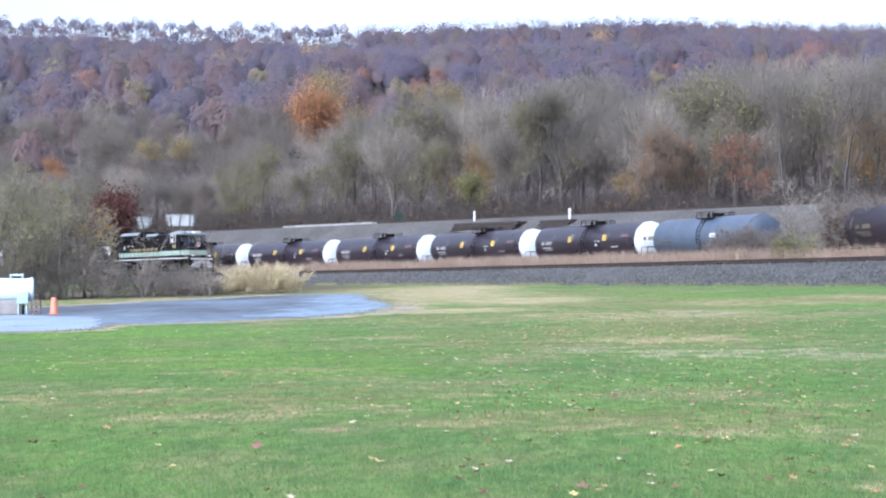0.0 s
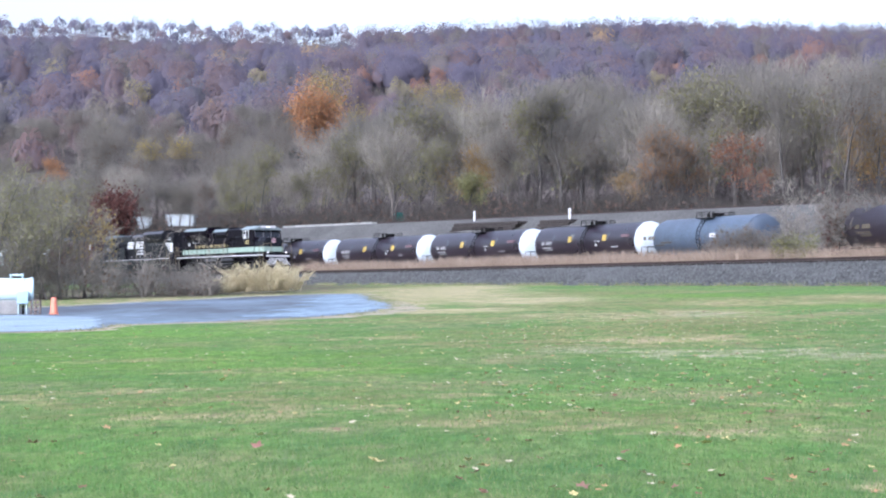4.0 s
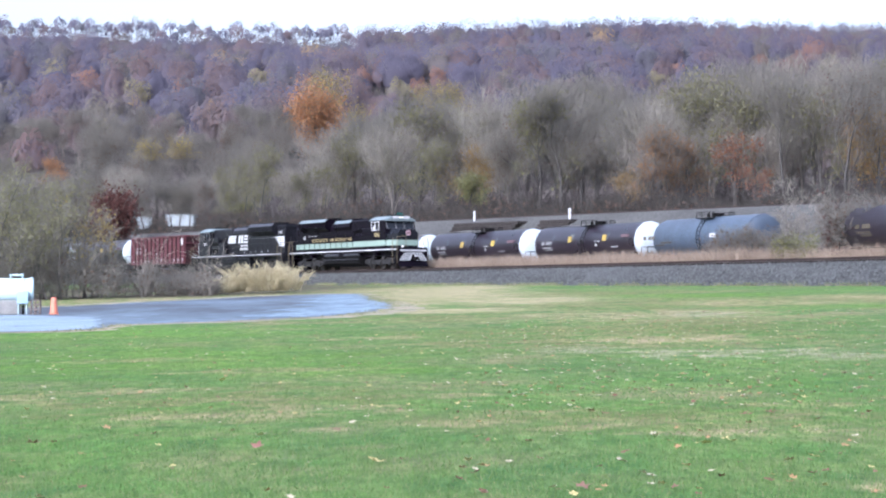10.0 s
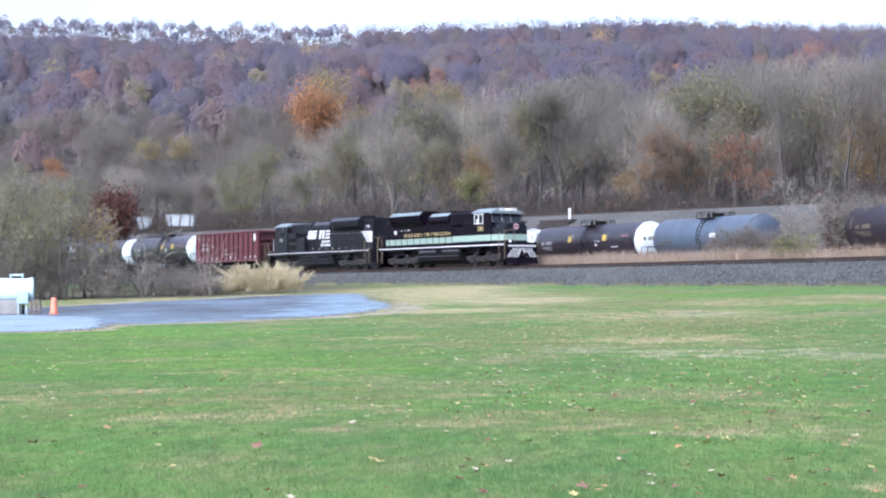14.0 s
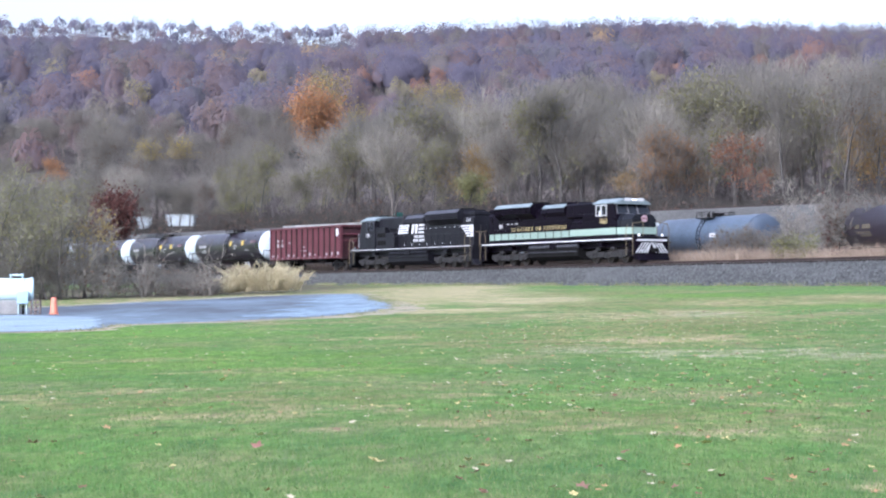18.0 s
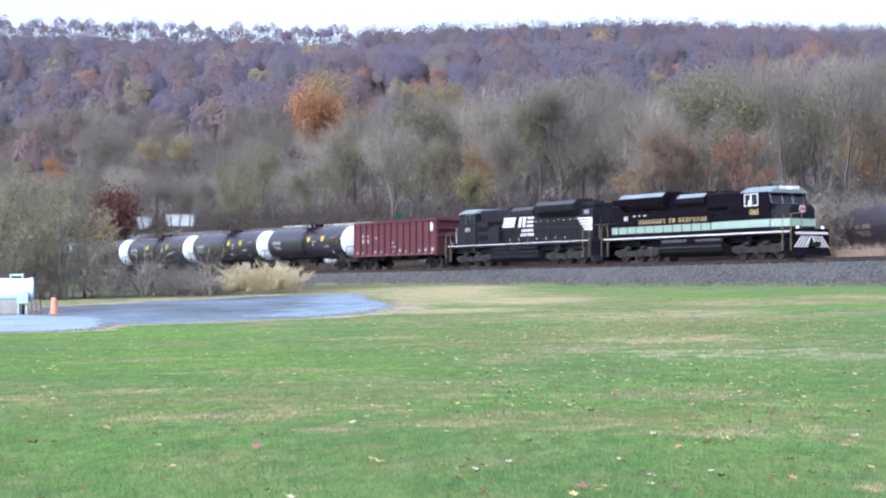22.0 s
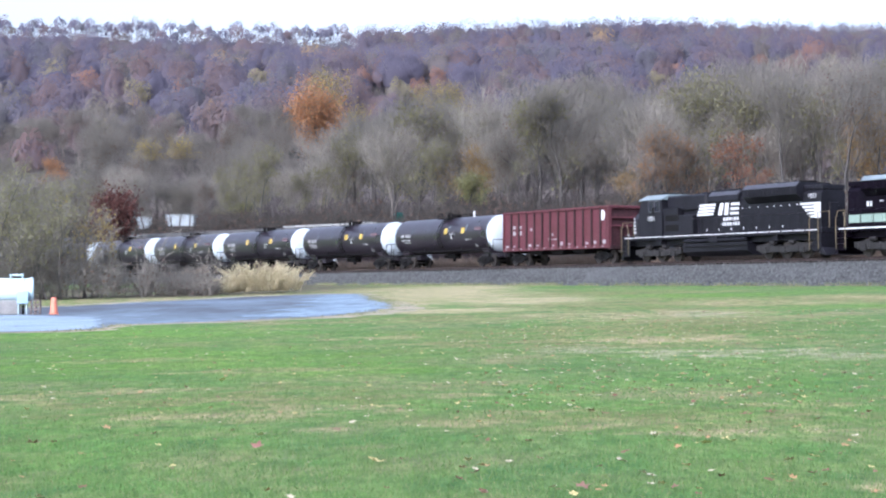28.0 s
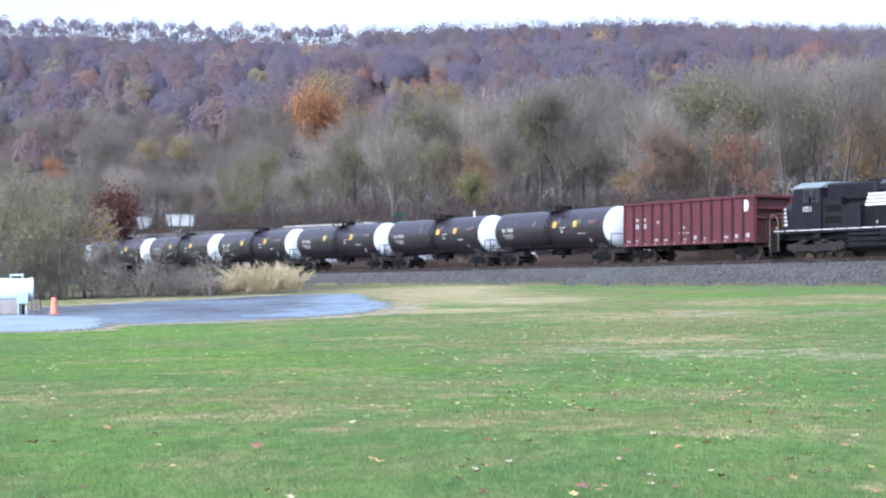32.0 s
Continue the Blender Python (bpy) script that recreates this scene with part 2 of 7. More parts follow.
def thing(name, m, label, category, group="", kind=""):
    return_ob = new(name)
    return_ob.matrix_basis = m
    return_ob.empty_display_size = 0.3
    return tagged(return_ob, label, category, group, kind)


def box(bm, x0, x1, y0, y1, z0, z1, bevel=0.0):
    r = bmesh.ops.create_cube(bm, size=1.0)
    vs = r["verts"]
    for v in vs:
        v.co = Vector((x0 + (v.co.x + 0.5) * (x1 - x0), y0 + (v.co.y + 0.5) * (y1 - y0), z0 + (v.co.z + 0.5) * (z1 - z0)))
    if bevel:
        es = list({e for v in vs for e in v.link_edges})
        bmesh.ops.bevel(bm, geom=es, offset=bevel, segments=1, affect="EDGES")
    return vs


def rod(bm, p, q, r, seg=6, r2=None):
    p, q = Vector(p), Vector(q)
    d = q - p
    m = Matrix.Translation((p + q) / 2) @ d.to_track_quat("Z", "Y").to_matrix().to_4x4()
    bmesh.ops.create_cone(bm, cap_ends=True, segments=seg, radius1=r, radius2=r if r2 is None else r2, depth=d.length, matrix=m)


def pipe(bm, pts, r, seg=5):
    for a, b in zip(pts, pts[1:]):
        rod(bm, a, b, r, seg)


def loft(bm, rings, caps=True, close=True):
    """Skins rings of points, each of the same count."""
    vs = [[bm.verts.new(p) for p in ring] for ring in rings]
    n = len(vs[0])
    for a, b in zip(vs, vs[1:]):
        for i in range(n if close else n - 1):
            j = (i + 1) % n
            bm.faces.new((a[i], a[j], b[j], b[i]))
    if caps and close:
        bm.faces.new(list(reversed(vs[0])))
        bm.faces.new(vs[-1])
    return vs


def extrude_profile(bm, pts_xz, y0, y1):
    """A slab cut to an outline in x and z."""
    loft(bm, [[(x, y0, z) for x, z in pts_xz], [(x, y1, z) for x, z in pts_xz]])
    bmesh.ops.recalc_face_normals(bm, faces=bm.faces)


def fast_mesh(name, verts, faces, material, tones=None):
    """A large mesh from arrays, all faces of one size; tones: a colour for each vertex."""
    me = bpy.data.meshes.new(name)
    n, k = len(faces), faces.shape[1]
    me.vertices.add(len(verts))
    me.vertices.foreach_set("co", np.asarray(verts, dtype=np.float32).ravel())
    me.loops.add(n * k)
    me.loops.foreach_set("vertex_index", np.asarray(faces, dtype=np.int32).ravel())
    me.polygons.add(n)
    me.polygons.foreach_set("loop_start", np.arange(0, n * k, k, dtype=np.int32))
    if tones is not None:
        a = me.color_attributes.new("tone", "FLOAT_COLOR", "POINT")
        c = np.ones((len(verts), 4), dtype=np.float32)
        c[:, :3] = tones
        a.data.foreach_set("color", c.ravel())
    me.materials.append(material)
    me.update(calc_edges=True)
    me.validate()
    return me


# ---- the lines of the three tracks, in plan ----
def bend(s):
    """Heading of the main track along its length."""
    u = np.clip(s, -85.0, 62.0)
    return -1.0505 - 0.000832 * u + 0.1168e-4 * u ** 2 / 2 + 0.3869e-6 * u ** 3 / 3


def line_of(heading, lo, hi, zero_xy):
    g = np.arange(lo, hi + 0.25, 0.5)
    th = heading(g)
    x = np.concatenate([[0], np.cumsum((np.cos(th[1:]) + np.cos(th[:-1])) / 4)])
    y = np.concatenate([[0], np.cumsum((np.sin(th[1:]) + np.sin(th[:-1])) / 4)])
    i = int(round(-lo / 0.5))
    return g, x - x[i] + zero_xy[0], y - y[i] + zero_xy[1], th


MAIN = line_of(bend, -420, 330, (4.367, 148.739))
SIDE = line_of(lambda s: -1.012 - 0.00272 * np.clip(s, -48, 75) - 0.105 * np.clip((-48 - s) / 40, 0, 1), -150, 240, (-0.816, 174.288))
E3_P, E3_H = (-28.9, 230.0), radians(-53.3)


def main_at(s, lat=0.0, z=0.0):
    """A point on the main track: lat metres to the right of the way of travel, z above the rail."""
    g, x, y, th = MAIN
    a = np.interp(s, g, th)
    return (float(np.interp(s, g, x) + lat * np.sin(a)), float(np.interp(s, g, y) - lat * np.cos(a)), float(3.066 + 0.00527 * np.clip(s, -130, 130) + z))


def side_at(s, lat=0.0, z=0.0):
    g, x, y, th = SIDE
    a = np.interp(s, g, th)
    return (float(np.interp(s, g, x) + lat * np.sin(a)), float(np.interp(s, g, y) - lat * np.cos(a)), float(2.18 + 0.0063 * np.clip(s, -80, 120) + z))


def high_at(s, lat=0.0, z=0.0):
    """A point on the high bank behind: s from its far end, lat towards the lawn, z above its top."""
    c, d = math.cos(E3_H), math.sin(E3_H)
    return (E3_P[0] + s * c + lat * d, E3_P[1] + s * d - lat * c, 8.2 + z)


def offset_from(line, X, Y):
    """Signed distance from a track, positive towards the lawn, and the place along it."""
    g, x, y, th = line
    k = slice(None, None, 8)
    best, lat, along = np.full(X.shape, 1e9), np.zeros(X.shape), np.zeros(X.shape)
    for gi, xi, yi, ti in zip(g[k], x[k], y[k], th[k]):
        d2 = (X - xi) ** 2 + (Y - yi) ** 2
        m = d2 < best
        best = np.where(m, d2, best)
        lat = np.where(m, (X - xi) * np.sin(ti) - (Y - yi) * np.cos(ti), lat)
        along = np.where(m, gi + (X - xi) * np.cos(ti) + (Y - yi) * np.sin(ti), along)
    return lat, along


def smooth(a, b, x):
    t = np.clip((x - a) / (b - a), 0, 1)
    return t * t * (3 - 2 * t)


def ripple(X, Y, scale):
    """Gentle unevenness, about -1 to 1."""
    return (np.sin(X / scale + 1.3 * np.sin(Y / scale * 0.7 + 0.5)) + np.sin(Y / scale * 1.1 + 1.7 * np.sin(X / scale * 0.6 + 2.0))) / 2


def ground_z(X, Y):
    """Height of the ground: lawn falling away from the track, flats, high bank, wooded hill."""
    X, Y = np.asarray(X, dtype=float), np.asarray(Y, dtype=float)
    d, s = offset_from(MAIN, X, Y)
    e = (X - E3_P[0]) * math.sin(E3_H) - (Y - E3_P[1]) * math.cos(E3_H)
    lawn = 1.55 - 0.0215 * (np.clip(d, 5, 80) - 5) + 0.03 * ripple(X, Y, 7.0) * smooth(8, 20, d) + 0.012 * ripple(X + 9, Y, 2.3)
    low = np.where(d > 5, lawn, 1.55)
    bank = low + (7.7 - low) * smooth(10.5, -1.5, e) 
    verge = (2.72 + 0.00527 * np.clip(s, -130, 130)) * smooth(-7.8, -6.0, d) * smooth(0.5, -1.0, d)
    low = np.where((s > -125) & (s < 125), np.maximum(low, verge), low)
    z = np.where(e < 12, np.maximum(bank, low), low) + 2.9 * smooth(-8, -60, e)
    run = np.clip(Y - 305, 0, None)
    hill = 0.176 * np.minimum(run, 548) + 3.5 * ripple(X, Y, 48.0) * smooth(60, 250, run) * smooth(620, 470, run) - 0.10 * np.clip(run - 570, 0, 900)
    hill = hill + (1.7 * np.cos((X - 152) / 57.0) - 2.3) * smooth(300, 540, run)
    return np.where(e < 0, z + np.maximum(hill, -7) * smooth(0, 40, run), z)


def build_ground():
    xs = np.unique(np.concatenate([np.arange(-90, 90.1, 2.0), np.arange(-400, 401, 12.0), np.linspace(-3500, 3500, 41)]))
    ys = np.unique(np.concatenate([np.arange(-12, 290, 2.0), np.arange(290, 1100, 12.0), np.linspace(-1500, 4200, 58)]))
    X, Y = np.meshgrid(xs, ys)
    Z = ground_z(X, Y)
    nx, ny = len(xs), len(ys)
    v = np.stack([X.ravel(), Y.ravel(), Z.ravel()], 1)
    i = (np.arange(ny - 1)[:, None] * nx + np.arange(nx - 1)[None, :]).ravel()
    f = np.stack([i, i + 1, i + nx + 1, i + nx], 1)
    me = fast_mesh("ground", v, f, M_LAWN)
    me.materials.append(M_FOREST_FLOOR)
    cx, cy = v[f].mean(1)[:, 0], v[f].mean(1)[:, 1]
    d, s = offset_from(MAIN, cx, cy)
    me.polygons.foreach_set("material_index", (d < -1).astype(np.int32))
    me.polygons.foreach_set("use_smooth", [True] * len(f))
    tagged(new("ground", me), "mown green lawn with straw-coloured patches below wooded hill", "lawn", kind="structure")


def ribbon(name, rows, material, label, category, smooth_shade=False):
    """A structure skinned from cross-sections."""
    bm = bmesh.new()
    loft(bm, rows, caps=False, close=False)
    bmesh.ops.recalc_face_normals(bm, faces=bm.faces)
    ob = new(name, mesh_of(bm, name, material, smooth_shade))
    return tagged(ob, label, category, kind="structure")


def build_track(prefix, at, lo, hi, foot_lat, foot_z, ballast, wobble, label):
    rnd = random.Random(hash(len(prefix)) % 97)
    rows = []
    for s in np.arange(lo, hi, 1.5 if wobble else 6.0):
        w = lambda k: rnd.uniform(-wobble, wobble) * k
        rows.append([at(s, foot_lat + w(2), foot_z + w(0.3)), at(s, (foot_lat + 1.9) / 2 + w(1.0), (foot_z - 0.35) * 0.5 + w(0.8)), at(s, 2.0 + w(0.6), -0.42 + w(0.4)), at(s, 1.36, -0.3),
                     at(s, -1.32, -0.3), at(s, -2.0 + w(0.6), -0.36), at(s, -3.6, -1.1)])
    ribbon(prefix + "_bed", rows, ballast, label, "ballast", True)
    for k, lat in enumerate((0.7525, -0.7525)):
        rr = []
        for s in np.arange(lo, hi, 3.0):
            ring = [(0.07, -0.18), (0.07, -0.155), (0.012, -0.13), (0.012, -0.05), (0.037, -0.035), (0.037, 0.0), (-0.037, 0.0), (-0.037, -0.035), (-0.012, -0.05), (-0.012, -0.13), (-0.07, -0.155), (-0.07, -0.18)]
            rr.append([at(s, lat + a, b) for a, b in ring])
        bm = bmesh.new()
        loft(bm, rr)
        bmesh.ops.recalc_face_normals(bm, faces=bm.faces)
        tagged(new("rail", mesh_of(bm, "rail", M_RAIL)), "rust-brown steel rail spiked to wooden ties", "rail", group=prefix + " rails", kind="structure")


build_ground()
build_track("main_track", main_at, -420, 330, 4.9, -1.95, M_BALLAST, 0.10, "main line bed of sharp grey crushed stone")
build_track("side_track", side_at, -110, 240, 2.8, -0.75, M_BALLAST_OLD, 0.0, "weathered grey stone bed of the side track")


def build_ties():
    bed = bpy.data.objects["main_track_bed"]
    bm = bmesh.new()
    box(bm, -0.115, 0.115, -1.3, 1.3, -0.09, 0.09)
    me = mesh_of(bm, "tie", M_TIE)
    rnd = random.Random(5)
    for k in range(290):
        s = -62 + k * 0.53
        p, q = main_at(s), main_at(s + 1)
        t = new("tie", me)
        t.parent = bed
        t.matrix_basis = pose(p[0], p[1], p[2] - 0.262 + rnd.uniform(-0.012, 0.012), 0, 0, math.degrees(math.atan2(q[1] - p[1], q[0] - p[0])) + rnd.uniform(-1.5, 1.5))
    rows_v, rows_f = [], []
    for k in list(range(-190, 0)) + list(range(290, 480)):
        s = -62 + k * 0.53
        base = len(rows_v) * 8
        rows_v.append([main_at(s + a, b, -0.262 + c) for a in (-0.115, 0.115) for b in (-1.3, 1.3) for c in (-0.09, 0.09)])
        rows_f += [[base + i for i in f] for f in ((0, 1, 3, 2), (4, 6, 7, 5), (0, 4, 5, 1), (2, 3, 7, 6), (1, 5, 7, 3))]
    o = new("far_ties", fast_mesh("far_ties", np.array(rows_v).reshape(-1, 3), np.array(rows_f), M_TIE))
    o.parent = bed
    o["kind"] = "stuff"


def build_stones():
    """Loose stones on the shoulder of the main line, coarse enough to catch the light."""
    rs = np.random.RandomState(4)
    n = 34000
    s = rs.uniform(-72, 62, n)
    u = rs.uniform(0, 1, n)
    lat = 1.5 + 3.3 * u
    zz = np.where(lat < 2.0, -0.36, -0.42 - (lat - 2.0) / 2.9 * 1.4) + rs.uniform(-0.02, 0.04, n)
    g, x, y, th = MAIN
    a = np.interp(s, g, th)
    P = np.stack([np.interp(s, g, x) + lat * np.sin(a), np.interp(s, g, y) - lat * np.cos(a), 3.066 + 0.00527 * s + zz], 1)
    size = rs.uniform(0.035, 0.1, n)
    tet = np.array([[1, 0, -0.4], [-0.6, 0.9, -0.4], [-0.6, -0.9, -0.4], [0.1, 0.1, 0.8]])
    jit = tet[None] + rs.normal(0, 0.28, (n, 4, 3))
    v = P[:, None] + jit * size[:, None, None]
    i = (np.arange(n) * 4)[:, None, None]
    f = (i + np.array([[0, 1, 3], [1, 2, 3], [2, 0, 3]])[None]).reshape(-1, 3)
    o = new("shoulder_stones", fast_mesh("shoulder_stones", v.reshape(-1, 3), f, M_STONE))
    tagged(o, "loose sharp grey stones on the track shoulder", "stones", kind="stuff")


def build_high_bank():
    rnd = random.Random(3)
    rows = []
    for s in np.arange(-260, 330, 3.0):
        j = lambda k: rnd.uniform(-k, k)
        rows.append([high_at(s, 10.6 + j(0.5), -6.75), high_at(s, 6.5 + j(0.4), -4.0 + j(0.3)), high_at(s, 3.0 + j(0.3), -1.9 + j(0.2)), high_at(s, 0.4 + j(0.15), -0.16 + j(0.05)), high_at(s, -0.8, 0.0), high_at(s, -5.4, 0.0), high_at(s, -8.5, -0.9)])
    ribbon("high_bank", rows, M_BALLAST_OLD, "high grey stone bank carrying a third track", "embankment", True)
    for lat in (-2.4, -3.9):
        bm = bmesh.new()
        loft(bm, [[high_at(s, lat + a, b) for a, b in ((0.06, 0.02), (0.035, 0.2), (-0.035, 0.2), (-0.06, 0.02))] for s in (-260, -100, 60, 330)])
        tagged(new("rail", mesh_of(bm, "rail", M_RAIL)), "rust-brown rail on the high bank", "rail", group="high bank rails", kind="structure")


# ---- rolling stock ----
def wheelset(name, r, parent, m):
    bm = bmesh.new()
    for sgn in (-1, 1):
        y = sgn * 0.75
        rod(bm, (0, y - 0.06, 0), (0, y + 0.06, 0), r, 20)
        rod(bm, (0, y - sgn * 0.06, 0), (0, y - sgn * 0.09, 0), r + 0.03, 20)
        rod(bm, (0, y + sgn * 0.05, 0), (0, y + sgn * 0.09, 0), 0.16, 8)
        for k in range(4):
            a = k * math.pi / 2 + 0.4
            box(bm, math.cos(a) * r * 0.6 - 0.05, math.cos(a) * r * 0.6 + 0.05, y + sgn * 0.062 - 0.01, y + sgn * 0.062 + 0.01, math.sin(a) * r * 0.6 - 0.05, math.sin(a) * r * 0.6 + 0.05)
    rod(bm, (0, -1.05, 0), (0, 1.05, 0), 0.085, 8)
    return part(name, bm, M_STEEL, parent, at=m)


def freight_truck(parent, x, r=0.46, wb=1.78):
    bm = bmesh.new()
    box(bm, -0.2, 0.2, -1.0, 1.0, 0.42, 0.78, 0.04)
    rod(bm, (0, 0, 0.75), (0, 0, 0.95), 0.22, 10)
    truck = part("truck", bm, M_UNDER, parent, at=pose(x, 0, 0))
    for sgn in (-1, 1):
        bm = bmesh.new()
        h = wb / 2
        extrude_profile(bm, [(-h - 0.22, 0.38), (-h - 0.22, 0.62), (-h + 0.15, 0.72), (-0.45, 0.86), (0.45, 0.86), (h - 0.15, 0.72), (h + 0.22, 0.62), (h + 0.22, 0.38), (h - 0.2, 0.42), (0.4, 0.2), (-0.4, 0.2), (-h + 0.2, 0.42)], sgn * 0.93, sgn * 1.06)
        for k in (-0.17, 0.0, 0.17):
            rod(bm, (k, sgn * 1.0, 0.26), (k, sgn * 1.1, 0.62), 0.065, 6)
        for k in (-h, h):
            rod(bm, (k, sgn * 1.03, r), (k, sgn * 1.16, r), 0.12, 8)
        part("sideframe", bm, M_UNDER, truck)
    wheelset("wheelset", r, truck, pose(-wb / 2, 0, r))
    wheelset("wheelset", r, truck, pose(wb / 2, 0, r))
    return truck


def loco_truck(parent, x, r=0.53):
    bm = bmesh.new()
    box(bm, -2.4, 2.4, -0.55, 0.55, 0.6, 0.95, 0.05)
    truck = part("truck", bm, M_UNDER, parent, at=pose(x, 0, 0))
    for sgn in (-1, 1):
        bm = bmesh.new()
        extrude_profile(bm, [(-2.65, 0.55), (-2.65, 0.85), (-1.3, 0.98), (-0.9, 0.8), (0.9, 0.8), (1.3, 0.98), (2.65, 0.85), (2.65, 0.55), (2.2, 0.5), (1.0, 0.42), (-1.0, 0.42), (-2.2, 0.5)], sgn * 1.0, sgn * 1.15)
        for ax in (-1.85, 0.0, 1.85):
            box(bm, ax - 0.22, ax + 0.22, sgn * 1.16 - 0.08, sgn * 1.16 + 0.08, 0.34, 0.74, 0.03)
            for k in (-0.42, 0.42):
                rod(bm, (ax + k, sgn * 1.12, 0.42), (ax + k, sgn * 1.12, 0.82), 0.1, 7)
        rod(bm, (-1.2, sgn * 1.2, 1.02), (-0.7, sgn * 1.2, 1.02), 0.12, 7)
        rod(bm, (0.7, sgn * 1.2, 1.02), (1.2, sgn * 1.2, 1.02), 0.12, 7)
        part("sideframe", bm, M_TRUCK, truck)
    for ax in (-1.85, 0.0, 1.85):
        wheelset("wheelset", r, truck, pose(ax, 0, r))
    return truck


def coupler(parent, x, way):
    bm = bmesh.new()
    box(bm, min(x, x - way * 0.75), max(x, x - way * 0.75), -0.11, 0.11, 0.74, 0.98, 0.03)
    box(bm, min(x, x - way * 0.28), max(x, x - way * 0.28), -0.2, 0.17, 0.70, 1.02, 0.05)
    pipe(bm, [(x - way * 0.5, 0.45, 0.85), (x - way * 0.3, 0.47, 0.5), (x, 0.4, 0.42)], 0.03)
    return part("coupler", bm, M_UNDER, parent)


def rungs(ladder, width, r, material, places):
    """Bars across a ladder, each a piece of its own on one mesh."""
    bm = bmesh.new()
    rod(bm, (-width / 2, 0, 0), (width / 2, 0, 0), r, 5)
    first = part("rung", bm, material, ladder, at=pose(*places[0]))
    for p in places[1:]:
        again(first, pose(*p))


def lettering(text, size, material, parent, m, name="road_number"):
    cu = bpy.data.curves.new(name, "FONT")
    cu.body, cu.size, cu.align_x, cu.align_y, cu.extrude = text, size, "CENTER", "CENTER", 0.004
    tmp = new(name, cu)
    me = bpy.data.meshes.new_from_object(tmp.evaluated_get(bpy.context.evaluated_depsgraph_get()))
    scene.collection.objects.unlink(tmp)
    bpy.data.objects.remove(tmp)
    me.materials.clear()
    me.materials.append(material)
    ob = new(name, me)
    ob.parent = parent
    ob.matrix_basis = m
    return ob


def side_pose(x, y, z, sgn):
    """Flat on a side wall: sgn -1 faces local -y, +1 faces +y."""
    return pose(x, y, z, 90, 0, 0 if sgn < 0 else 180)


def bars(bm, x0, widths, gap, z0, z1, y, depth, lean=0.0):
    x = x0
    for w in widths:
        loft(bm, [[(x, y, z0), (x + w, y, z0), (x + w + lean, y, z1), (x + lean, y, z1)], [(x, y + depth, z0), (x + w, y + depth, z0), (x + w + lean, y + depth, z1), (x + lean, y + depth, z1)]])
        x += w + gap


